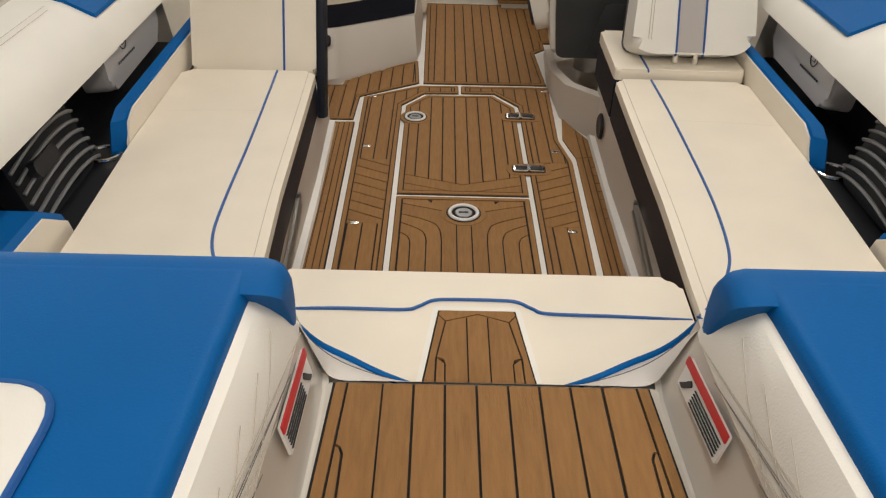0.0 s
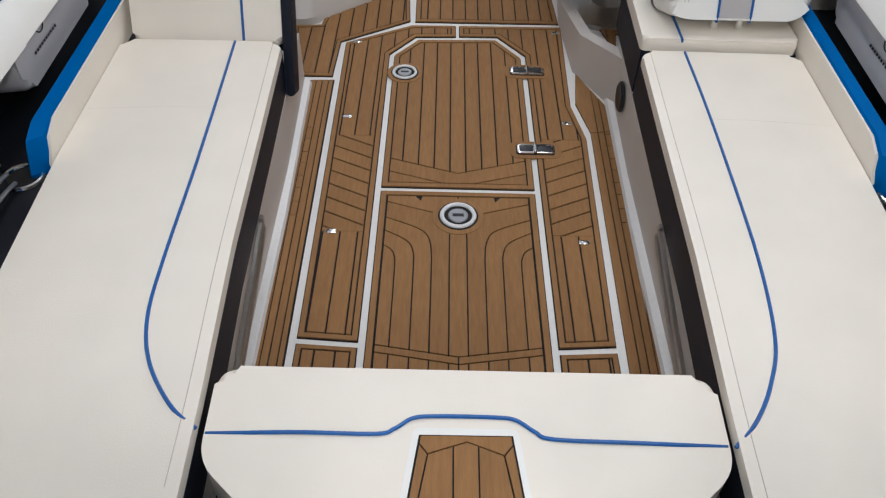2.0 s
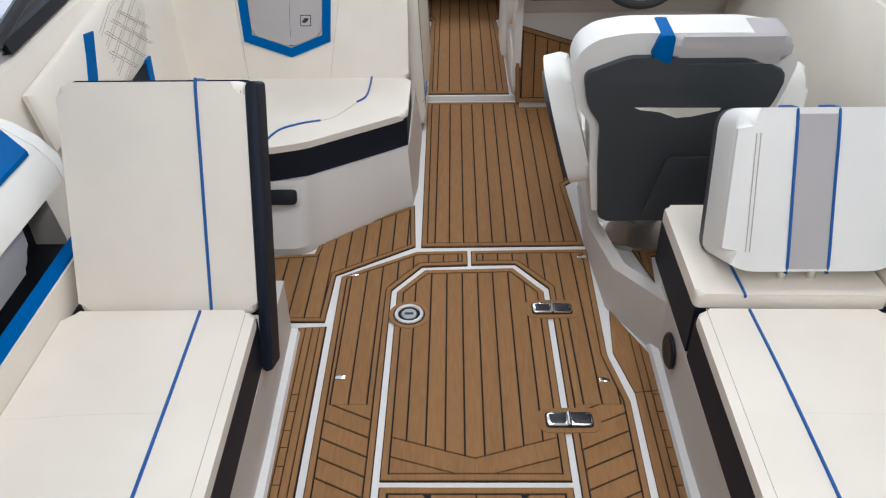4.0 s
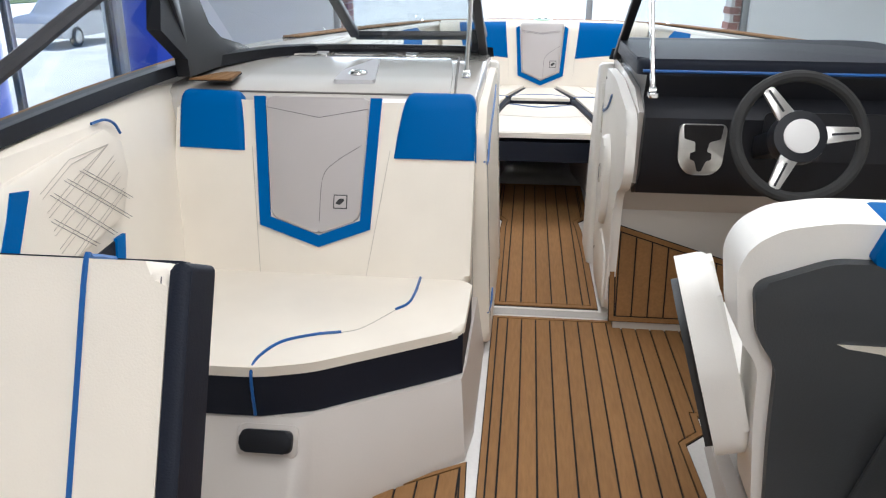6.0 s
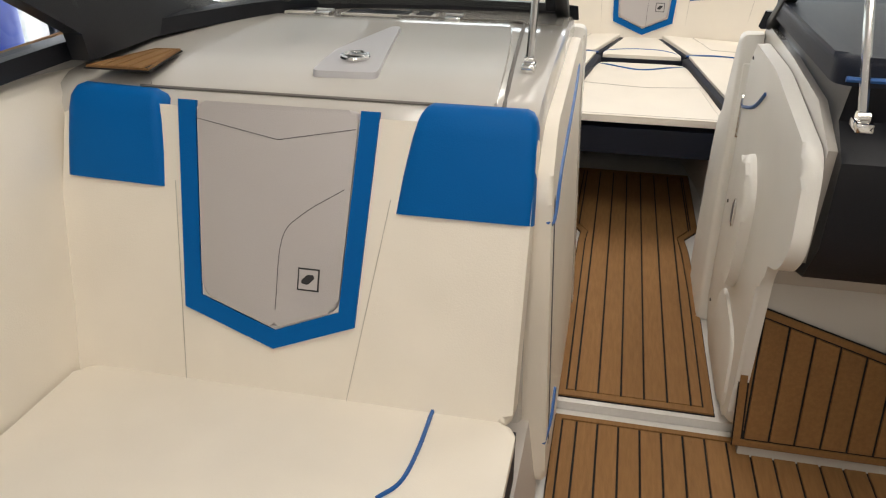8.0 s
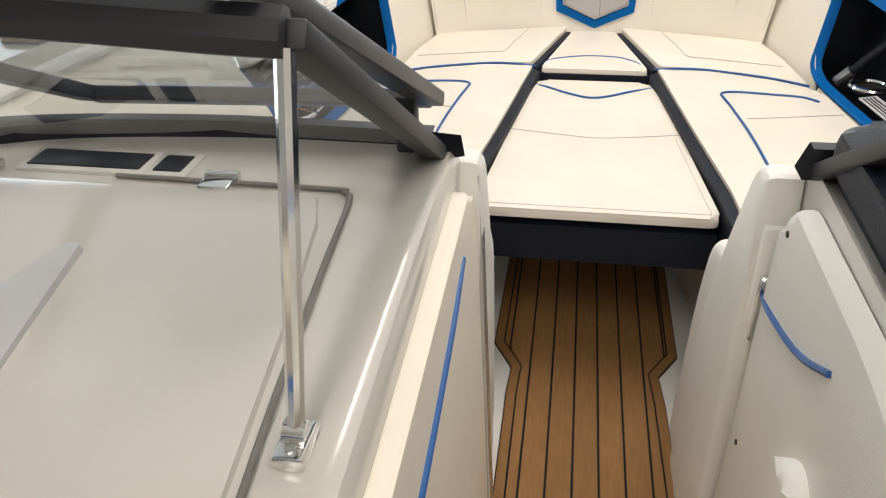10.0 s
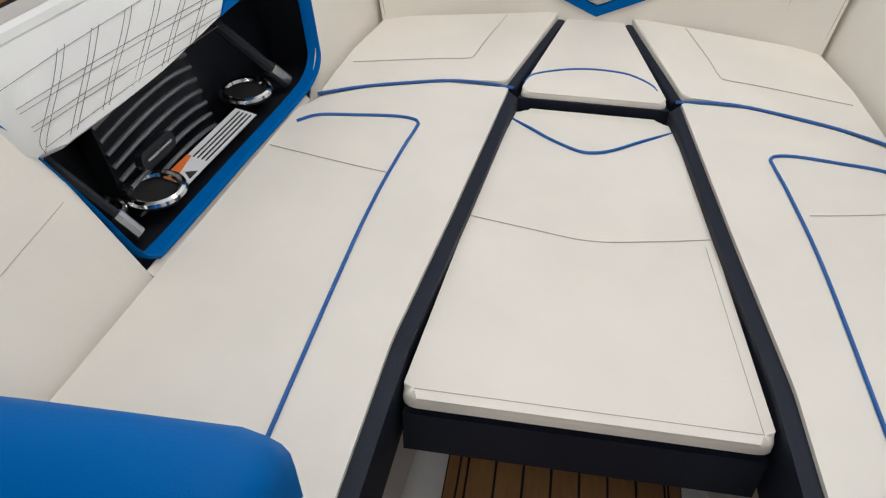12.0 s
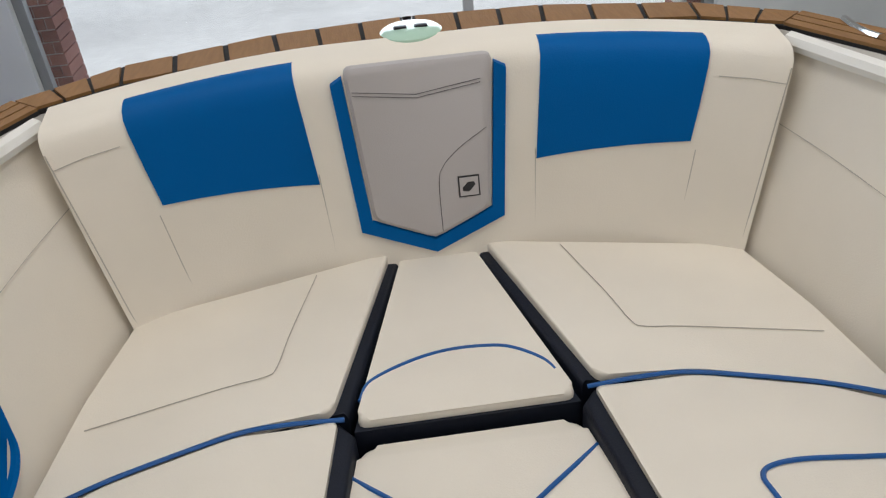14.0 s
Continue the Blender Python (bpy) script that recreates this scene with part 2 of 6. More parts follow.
def clip_line(poly, nx, ny, c):
    """The part of a polygon where nx * x + ny * y >= c."""
    out = []
    for i, p in enumerate(poly):
        q = poly[(i + 1) % len(poly)]
        dp, dq = nx * p[0] + ny * p[1] - c, nx * q[0] + ny * q[1] - c
        if dp >= 0:
            out.append(p)
        if (dp > 0 > dq) or (dp < 0 < dq):
            t = dp / (dp - dq)
            out.append((p[0] + (q[0] - p[0]) * t, p[1] + (q[1] - p[1]) * t))
    return out


def above(poly, p, q, keep=1, gap=0.0018):
    """The part of a polygon on the upper side of the line from p to q (keep=-1: the lower)."""
    nx, ny = -(q[1] - p[1]), q[0] - p[0]
    k = keep / math.hypot(nx, ny)
    nx, ny = nx * k, ny * k
    return clip_line(poly, nx, ny, nx * p[0] + ny * p[1] + gap)


def teak_panel(name, outline, parent_name_label, m=None, pitch=0.0525, x0=0.0, border=0.022, axis=0, z=0.0, kind="structure", zones=None, pieces=None, gap=0.0024, whole=False):
    """A foam teak mat: black backing, a border strip and planks with grooves between them."""
    m = m or Matrix()
    if poly_area(outline) < 0:
        outline = outline[::-1]
    outline = inset(outline, 0.002)
    base = link(name, plate(outline, m, 0.003, base=z), GROOVE)
    tagged(base, parent_name_label, kind=kind)
    base.data.name = name
    inner = inset(outline, border) if border else inset(outline, 0.003)
    if border:
        ring = bmesh.new()
        o1, i1 = inset(outline, 0.003), inset(outline, border - 0.0024)
        n = len(o1)
        levels = [[ring.verts.new(m @ Vector((x, y, z + h))) for x, y in q] for q, h in ((o1, 0.002), (o1, 0.0075), (i1, 0.0075), (i1, 0.002))]
        for a, b in zip(levels, levels[1:]):
            for i in range(n):
                ring.faces.new((a[i], a[(i + 1) % n], b[(i + 1) % n], b[i]))
        part("border_strip", ring, TEAK, base)
        inner = inset(outline, border + 0.0022)
    if pieces:
        for poly in pieces:
            for p, q in ([] if whole else zip(inner, inner[1:] + inner[:1])):
                poly = above(poly, p, q, 1, 0.0) if len(poly) > 2 else poly
            if len(poly) > 2 and abs(poly_area(poly)) > 1e-4:
                part("plank", plate(inset(poly, gap), m, 0.0055, 0.0, base=z + 0.002), TEAK, base)
        return base
    if zones:
        for cut, angle, zp in zones:
            area = cut(inner)
            if len(area) < 3:
                continue
            ca, sa = math.cos(radians(angle)), math.sin(radians(angle))
            turned = [(x * ca + y * sa, -x * sa + y * ca) for x, y in area]
            lo, hi = min(p[0] for p in turned), max(p[0] for p in turned)
            k = math.floor((lo - x0) / zp)
            while x0 + k * zp < hi:
                p = clip(clip(turned, 0, x0 + k * zp + 0.0024, 1), 0, x0 + (k + 1) * zp - 0.0024, -1)
                k += 1
                if len(p) > 2 and abs(poly_area(p)) > 1e-4:
                    part("plank", plate([(x * ca - y * sa, x * sa + y * ca) for x, y in p], m, 0.0055, 0.0012, 1, base=z + 0.002), TEAK, base)
        return base
    lo, hi = min(p[axis] for p in inner), max(p[axis] for p in inner)
    k = math.floor((lo - x0) / pitch)
    while x0 + k * pitch < hi:
        a, b = x0 + k * pitch + 0.0026, x0 + (k + 1) * pitch - 0.0026
        p = clip(clip(inner, axis, a, 1), axis, b, -1)
        k += 1
        if len(p) > 2 and abs(poly_area(p)) > 2e-4:
            part("plank", plate(p, m, 0.0055, 0.0012, 1, base=z + 0.002), TEAK, base)
    return base


# ---- the showroom ----
def wall_with_opening(name, fixed, axis, a0, a1, z0, z1, o0, o1, oz0, oz1, t, mat, label):
    """A wall across x or y with one opening through it."""
    bm = bmesh.new()
    spans = [(a0, o0, z0, z1), (o1, a1, z0, z1), (o0, o1, z0, oz0), (o0, o1, oz1, z1)]
    for p, q, r, s in spans:
        if q - p > 1e-3 and s - r > 1e-3:
            if axis == "y":
                box(p, q, fixed, fixed + t, r, s, bm=bm)
            else:
                box(fixed, fixed + t, p, q, r, s, bm=bm)
    return structure(name, bm, mat, label)


structure("floor", box(WX0 - 0.2, WX1 + 0.2, WY0 - 0.2, WY1 + 0.2, GROUND - 0.2, GROUND), CONCRETE, "polished grey concrete showroom floor")
structure("ceiling", box(WX0 - 0.2, WX1 + 0.2, WY0 - 0.2, WY1 + 0.2, ROOF, ROOF + 0.2), PAINTW, "white painted showroom ceiling")
wall_with_opening("wall_north", WY1, "y", WX0, WX1, GROUND, ROOF, -2.4, 2.35, GROUND + 0.05, 2.5, 0.2, PAINT, "grey painted wall with a wide glazed front")
wall_with_opening("wall_west", WX0 - 0.2, "x", WY0, WY1, GROUND, ROOF, 5.0, 10.9, GROUND + 0.05, 2.5, 0.2, PAINT, "grey painted wall with side glazing")
structure("wall_east", box(WX1, WX1 + 0.2, WY0, WY1, GROUND, ROOF), PAINTW, "off-white painted showroom wall")
structure("wall_south", box(WX0, WX1, WY0 - 0.2, WY0, GROUND, ROOF), PAINTW, "off-white painted rear showroom wall")


def glazing(name, axis, fixed, a0, a1, z0, z1, bars, label):
    base = tagged(link(name, bmesh.new(), ALU), label, kind="structure")

    def bar(p, q, r, s):
        if axis == "y":
            return box(p, q, fixed, fixed + 0.07, r, s, 0.004)
        return box(fixed, fixed + 0.07, p, q, r, s, 0.004)
    part("window_frame", bar(a0, a1, z0, z0 + 0.07), ALU, base)
    part("window_frame", bar(a0, a1, z1 - 0.07, z1), ALU, base)
    edges = [a0 + 0.035, *bars, a1 - 0.035]
    for e in edges:
        part("window_frame", bar(e - 0.035, e + 0.035, z0 + 0.07, z1 - 0.07), ALU, base)
    for p, q in zip(edges, edges[1:]):
        bm = bar(p + 0.035, q - 0.035, z0 + 0.07, z1 - 0.07)
        pane = part("pane", bm, GLASS, base)
        pane.scale = (1, 1, 1)
        pane.visible_shadow = False
    return base


glazing("window_1", "y", WY1 + 0.06, -2.4, 2.35, GROUND + 0.05, 2.5, (0.585,), "wide shopfront glazing with slim grey mullions")
glazing("window_2", "x", WX0 - 0.12, 5.0, 10.9, GROUND + 0.05, 2.5, (6.9, 8.95), "side glazing with slim grey mullions")
structure("ground", plate([(-300, -300), (300, -300), (300, 300), (-300, 300)], None, 0.05, base=GROUND - 0.4), PAVE, "sunlit pale concrete forecourt")
structure("grass_verge", box(-95, -34.0, 10, 110, GROUND - 0.35, GROUND - 0.3), GRASS, "green grass verge beyond the forecourt")

# brick piers beside the shopfront
for px in (-2.62, 2.2):
    pier = thing("brick_pier", "red brick pier beside the shopfront glass", "pier", (px + 0.17, WY1 + 0.45, GROUND - 0.35), "shopfront piers")
    part("core", box(px + 0.01, px + 0.33, WY1 + 0.31, WY1 + 0.59, GROUND - 0.35, 2.9), PAVE, pier, "pale mortar core")
    row = 0
    brick_mesh = None
    zz = GROUND - 0.34
    while zz < 2.85:
        shift = 0.0 if row % 2 else 0.055
        for bx in (px - 0.005 + shift, px + 0.115 + shift, px + 0.235 + shift):
            wdt = min(0.112, px + 0.345 - bx)
            b = part("brick", box(bx, bx + wdt, WY1 + 0.30, WY1 + 0.60, zz, zz + 0.075), BRICK, pier)
        zz += 0.085
        row += 1
        if row > 40:
            break

# blue wrapped advertising columns inside the glass
for cx, cy, band in ((-4.0, 9.9, BANRED), (-4.4, 7.2, BANYEL)):
    col = thing("advertising_column", "glossy blue wrapped display column with colour bands", "display column", (cx, cy, GROUND), "display columns")
    part("column_body", lathe((cx, cy, GROUND), [(0.36, 0), (0.36, 2.75), (0.34, 2.8)], n=32), BANNER, col)
    part("red_band", lathe((cx, cy, GROUND + 1.85), [(0.366, 0), (0.366, 0.16)], n=32), BANRED, col)
    part("yellow_band", lathe((cx, cy, GROUND + 2.02), [(0.366, 0), (0.366, 0.1)], n=32), BANYEL, col)
    part("red_band", lathe((cx, cy, GROUND + 0.02), [(0.366, 0), (0.366, 0.16)], n=32), BANRED, col)
    part("yellow_band", lathe((cx, cy, GROUND + 0.20), [(0.366, 0), (0.366, 0.14)], n=32), BANYEL, col)

# dark covered board leaning at the grey wall
stand = thing("display_stand", "dark grey covered display stand with white lettering", "display stand", (-3.0, 9.0, GROUND))
part("cover", plate(rounded([(-3.6, 8.6), (-2.4, 8.8), (-2.5, 9.5), (-3.7, 9.3)], 0.2), None, 0.65, 0.06, 4, base=GROUND), CHARC, stand)
mst = frame3((-3.14, 8.672, -0.30), (1.2, 0.2, 0), (0, 0, 1))
for q in ([(0.0, 0.0), (0.018, 0.0), (0.018, 0.10), (0.0, 0.10)], [(0.06, 0.0), (0.078, 0.0), (0.078, 0.10), (0.06, 0.10)], [(0.0, 0.10), (0.06, 0.0), (0.078, 0.0), (0.018, 0.10)]):
    part("letter_stroke", plate(q, mst, 0.006, base=-0.001), LABEL, stand, "white letter stroke")

# a silver car on the forecourt
car = thing("car", "silver hatchback parked on the forecourt", "car", (-15.2, 27.0, GROUND - 0.35))
cz = GROUND - 0.35
prof = [(-2.0, 0.3), (-2.05, 0.75), (-1.75, 0.95), (-0.95, 1.0), (-0.35, 1.42), (0.95, 1.45), (1.6, 1.05), (2.0, 0.95), (2.05, 0.35)]
part("car_body", loft([[Vector((-15.2 + sx, 27.0 + p, cz + q * (1 if abs(sx) < 0.8 else 0.97))) for p, q in prof] for sx in (-0.85, -0.75, 0.75, 0.85)]), CARP, car)
wprof = [(-0.75, 1.02), (-0.3, 1.36), (0.85, 1.38), (1.3, 1.06)]
part("side_window", loft([[Vector((-15.2 + sx, 27.0 + p, cz + q)) for p, q in wprof] for sx in (0.852, 0.862)]), BLACKP, car)
for wy in (-1.25, 1.3):
    mw = Matrix.Rotation(radians(90), 4, "Y")
    wheel = part("wheel", lathe((-15.2 + 0.72, 27.0 + wy, cz + 0.31), [(0.2, 0), (0.31, 0.02), (0.31, 0.16), (0.2, 0.18)], mw, 20), RUBBER, car, "black rubber tyre")
    part("rim", lathe((-15.2 + 0.9, 27.0 + wy, cz + 0.31), [(0.2, 0), (0.18, 0.012), (0.05, 0.02)], mw, 12), STEEL, wheel, "alloy rim")


# ---- the boat's shell ----
SHEER = [(-2.0, 0.80), (2.6, 0.80), (4.3, 0.94), (5.3, 0.93), (6.4, 0.907), (7.2, 0.893), (9.0, 0.893)]


def sheer(y):
    for (a, b), (c, d) in zip(SHEER, SHEER[1:]):
        if y <= c:
            return b + (d - b) * (y - a) / (c - a)
    return SHEER[-1][1]


OUT = [(1.30, -0.95), (1.36, 0.3), (1.38, 2.0), (1.38, 3.8), (1.33, 4.6), (1.24, 5.3), (1.13, 5.95), (1.02, 6.45), (0.90, 6.88), (0.78, 7.14), (0.60, 7.30), (0.30, 7.41), (0.0, 7.44)]
INN = [(1.18, -0.95), (1.27, 0.3), (1.29, 2.0), (1.29, 3.8), (1.26, 4.4), (1.13, 5.3), (1.015, 5.95), (0.89, 6.45), (0.765, 6.88), (0.69, 7.06), (0.57, 7.14), (0.27, 7.215), (0.0, 7.225)]
full = OUT + [(-x, y) for x, y in OUT[::-1][1:]]
hull_rings = []
for k, zz, drop in ((1.0, 0.0, 0), (1.0, -0.06, 0), (0.985, -0.3, 0), (0.86, -1.05, 0), (0.45, -1.5, 0), (0.1, -1.74, 0)):
    hull_rings.append([Vector((x * k, 3.0 + (y - 3.0) * (k * 0.1 + 0.9 if y > 3 else 1.0) * (0.93 if zz < -1.2 else 1.0), max(GROUND + 0.006, sheer(y) + zz))) for x, y in full])
structure("hull", loft(hull_rings, closed=True, caps=False), GEL, "glossy white wake boat hull")
gun = bmesh.new()
for s in (1, -1):
    rows = []
    for (xo, yo), (xi, yi) in zip(OUT, INN):
        zz = sheer(yo)
        rows.append([Vector((s * xo, yo, zz)), Vector((s * (xo - 0.012), yo, zz + 0.02)), Vector((s * (xi + 0.01), yi, zz + 0.02)), Vector((s * xi, yi, zz + 0.005)), Vector((s * xi, yi, zz - 0.05))])
    loft(rows, closed=False, bm=gun)
structure("gunwale", gun, GEL, "white moulded gunwale round the boat")

# teak strips on the gunwale
for s in (1, -1):
    for i0, i1, nm in ((1, 4, "aft"), (5, 9, "fore"), (9, 12, "bow")):
        oo = [Vector(OUT[i]).lerp(Vector(INN[i]), 0.12) for i in range(i0, i1 + 1)]
        ii = [Vector(OUT[i]).lerp(Vector(INN[i]), 0.90) for i in range(i0, i1 + 1)]
        if nm == "bow":
            oo[-1].x = ii[-1].x = 0.012
        strip = thing("gunwale_teak_strip", "brown teak-look foam strip on the white gunwale", "deck trim", (s * oo[0].x, oo[0].y, sheer(oo[0].y)), "gunwale strips")

        def lifted(p, dz):
            return Vector((s * p.x, p.y, sheer(p.y) + 0.02 + dz))
        part("backing", loft([[lifted(a, -0.002), lifted(a, 0.006), lifted(b, 0.006), lifted(b, -0.002)] for a, b in zip(oo, ii)]), GROOVE, strip)
        lanes = 3 if nm != "bow" else 1
        for k in range(lanes):
            f0, f1 = (k + 0.08) / lanes, (k + 0.92) / lanes
            if nm != "bow":
                part("plank", loft([[lifted(a.lerp(b, f0), 0.004), lifted(a.lerp(b, f0), 0.012), lifted(a.lerp(b, f1), 0.012), lifted(a.lerp(b, f1), 0.004)] for a, b in zip(oo, ii)]), TEAK, strip)
        if nm == "bow":
            cuts = 9
            for k in range(cuts):
                def at_len(line, t):
                    t *= len(line) - 1
                    j = min(int(t), len(line) - 2)
                    return line[j].lerp(line[j + 1], t - j)
                t0, t1 = k / cuts + 0.006, (k + 1) / cuts - 0.006
                quad = [at_len(oo, t0).lerp(at_len(ii, t0), 0.1), at_len(oo, t1).lerp(at_len(ii, t1), 0.1), at_len(oo, t1).lerp(at_len(ii, t1), 0.9), at_len(oo, t0).lerp(at_len(ii, t0), 0.9)]
                part("plank", loft([[lifted(q, 0.004) for q in quad], [lifted(q, 0.012) for q in quad]]), TEAK, strip)

emblem = thing("bow_emblem", "round polished bow light with a green tint", "bow light", (0, 7.29, 0.913))
part("base_disc", lathe((0, 7.29, 0.911), [(0.066, 0), (0.066, 0.014), (0.058, 0.020), (0.02, 0.022)], n=24), MINT, emblem)
for ex in (-0.022, 0.022):
    part("lens", box(ex - 0.014, ex + 0.014, 7.280, 7.300, 0.929, 0.936, 0.003), BLACKP, emblem)
for s in (1, -1):
    cleat = thing("deck_cleat", "small chrome pop-up cleat on the gunwale", "cleat", (s * 0.80, 6.98, 0.912), "cleats")
    part("cleat_base", box(s * 0.80 - 0.02, s * 0.80 + 0.02, 6.93, 7.03, 0.905, 0.920, 0.004), CHROME, cleat)
    part("cleat_horn", tube([(s * 0.80, 6.92, 0.932), (s * 0.80, 6.98, 0.927), (s * 0.80, 7.04, 0.932)], 0.007), CHROME, cleat)


# ---- cockpit sole ----
structure("cockpit_floor", plate([(-1.2, 0.5), (1.2, 0.5), (1.2, 4.43), (-1.2, 4.43)], None, 0.06, base=-0.06), GELF, "moulded off-white cockpit sole")
structure("bow_floor", plate([(-0.75, 4.432), (0.75, 4.432), (0.75, 7.2), (-0.75, 7.2)], None, 0.085, base=-0.06), GELF, "moulded off-white bow sole")
TL = "brown teak-look foam mat with black grooves"
P = 0.0525
hatch = [(-0.2485, 2.131), (0.2485, 2.131), (0.2485, 2.910), (0.154, 3.040), (-0.158, 3.030), (-0.2485, 2.910)]
VL, VM, VR = (-0.30, 2.30), (0.0, 2.205), (0.30, 2.30)
hatch_mat = teak_panel("floor_hatch_fore", hatch, TL + " on the locker hatch", pitch=P, x0=-P / 2 - 9 * P, zones=[
    (lambda a: above(clip(a, 0, -P / 2, -1), VL, VM), 0, P), (lambda a: above(above(clip(clip(a, 0, -P / 2, 1), 0, P / 2, -1), VL, VM), VM, VR), 0, P), (lambda a: above(clip(a, 0, P / 2, 1), VM, VR), 0, P),
    (lambda a: above(above(clip(a, 0, 0.0, -1), VL, VM, -1), (-0.33, 2.243), (-0.02, 2.146)), 0, 0.9), (lambda a: above(above(clip(a, 0, 0.0, 1), VM, VR, -1), (0.02, 2.146), (0.33, 2.243)), 0, 0.9),
    (lambda a: above(a, (-0.33, 2.243), (-0.02, 2.146), -1), 0, 0.9), (lambda a: above(a, (0.02, 2.146), (0.33, 2.243), -1), 0, 0.9)])


def mirror(poly):
    return [(-x, y) for x, y in poly[::-1]]


def bend(*pts):
    """A groove line that runs straight and then sweeps round."""
    return [pts[0]] + [(q.x, q.y) for q in curve_points([(x, y, 0) for x, y in pts[1:]], 4)]


# aft hatch: planks that sweep outwards round the table socket, and a chevron band
BOT = 1.10
g_a = bend((-0.184, BOT), (-0.184, 1.79), (-0.187, 1.825), (-0.203, 1.857), (-0.26, 1.893))
g_b = bend((-0.130, BOT), (-0.130, 1.79), (-0.133, 1.845), (-0.157, 1.893), (-0.26, 1.955))
g_c = bend((-0.078, BOT), (-0.078, 1.82), (-0.086, 1.895), (-0.122, 1.944), (-0.26, 2.006))
left = [[(-0.30, BOT)] + g_a + [(-0.30, 1.893)], g_a[::-1] + g_b, g_b[::-1] + g_c,
        g_c[::-1] + [(-0.026, BOT), (-0.026, 1.95), (-0.06, 2.010), (-0.26, 2.073)],
        [(-0.26, 2.073), (-0.06, 2.010), (0.0, 2.03), (0.0, 2.15), (-0.10, 2.15), (-0.118, 2.072), (-0.18, 2.15), (-0.26, 2.15)]]
left = [p if poly_area(p) > 0 else p[::-1] for p in left]
swept = left + [mirror(p) for p in left] + [[(-0.026, BOT), (0.026, BOT), (0.026, 1.95), (-0.026, 1.95)]]
C0, C1, C2 = (-0.30, 1.514), (0.0, 1.467), (0.30, 1.514)
K0, K1, K2 = (-0.30, 1.490), (0.0, 1.443), (0.30, 1.490)
pieces = []
for p in swept:
    up = above(above(p, C0, C1, 1, 0), C1, C2, 1, 0)
    for q in (up, above(clip(p, 0, 0.0, -1), K0, K1, -1, 0) if min(x for x, y in p) < 0 else [], above(clip(p, 0, 0.0, 1), K1, K2, -1, 0) if max(x for x, y in p) > 0 else []):
        if len(q) > 2:
            pieces.append(q)
pieces += [[K0, K1, C1, C0], [K1, K2, C2, C1]]
aft = [(-0.2485, 1.22), (0.2485, 1.22), (0.2485, 2.117), (-0.2485, 2.117)]
teak_panel("floor_hatch_aft", aft, TL + " round the table socket", pieces=pieces, gap=0.0021)
ringL = [(-0.431, 1.519), (-0.2635, 1.509), (-0.2625, 2.916), (-0.165, 3.047), (-0.004, 3.055), (-0.004, 3.145), (-0.188, 3.141), (-0.446, 2.995)]
ringR = [(0.2625, 1.499), (0.421, 1.510), (0.447, 2.41), (0.412, 2.60), (0.427, 3.152), (0.004, 3.145), (0.004, 3.058), (0.160, 3.060), (0.2625, 2.924)]
for nm, ring, ang in (("port", ringL, 76), ("starboard", ringR, -76)):
    xl = -0.46 if nm == "port" else 0.258
    slant = -1 if nm == "port" else 1
    teak_panel("floor_mat_ring_" + nm, ring, TL, pitch=0.0525, x0=xl, border=0.020, zones=[
        (lambda a: clip(a, 1, 1.925, -1), 0, 0.0525), (lambda a: clip(clip(a, 1, 1.925, 1), 1, 2.395, -1), slant * 26 + 90, 0.058), (lambda a: clip(a, 1, 2.395, 1), 0, 0.0525)])
teak_panel("floor_mat_aft_port", [(-0.431, 1.22), (-0.2635, 1.22), (-0.2635, 1.495), (-0.431, 1.505)], TL, pitch=0.055, x0=-0.432, border=0.018)
teak_panel("floor_mat_aft_starboard", [(0.2635, 1.22), (0.421, 1.22), (0.421, 1.495), (0.2635, 1.485)], TL, pitch=0.055, x0=0.283, border=0.018)
EDGE_CUTS = (1.99, 2.053, 2.119, 2.178, 2.24, 2.30, 2.368, 2.434)
for nm, strip, xe in (("port", [(-0.533, 1.22), (-0.445, 1.22), (-0.459, 2.736), (-0.553, 2.730)], -1), ("starboard", [(0.435, 1.22), (0.526, 1.22), (0.549, 2.45), (0.556, 2.56), (0.449, 2.81), (0.427, 2.61), (0.462, 2.44)], 1)):
    lean = -0.0105 if xe < 0 else 0.019
    lines = [0.440 if xe < 0 else 0.395, 0.4655, 0.4885, 0.5105, 0.56]
    lanes = []
    for k in range(4):
        a, b = (lines[k], lines[k + 1])
        quad = lambda y: [(xe * a + lean * (y - 1.22), y), (xe * b + lean * (y - 1.22), y)]
        if k == 2:
            ys = (1.2, *EDGE_CUTS, 2.9)
        else:
            ys = (1.2, 2.9)
        for y0, y1 in zip(ys, ys[1:]):
            p = quad(y0) + quad(y1)[::-1]
            p = p if poly_area(p) > 0 else p[::-1]
            if xe < 0:
                lanes.append(p)
                continue
            for field in ([(0.435, 1.22), (0.526, 1.22), (0.549, 2.45), (0.462, 2.44)], [(0.462, 2.44), (0.549, 2.45), (0.556, 2.56), (0.449, 2.81), (0.427, 2.61)]):
                q = p
                for e0, e1 in zip(field, field[1:] + field[:1]):
                    q = above(q, e0, e1, 1, 0.0) if len(q) > 2 else q
                if len(q) > 2:
                    lanes.append(q)
    teak_panel("floor_edge_" + nm, strip, TL, border=0, pieces=lanes, gap=0.0019, whole=xe > 0)
teak_panel("floor_mat_passenger", [(-0.72, 2.752), (-0.468, 2.752), (-0.461, 2.999), (-0.192, 3.172), (-0.206, 3.460), (-0.50, 3.268), (-0.545, 3.225), (-0.56, 3.13), (-0.72, 3.115)], TL, pitch=0.0525, x0=-0.75, border=0.018)
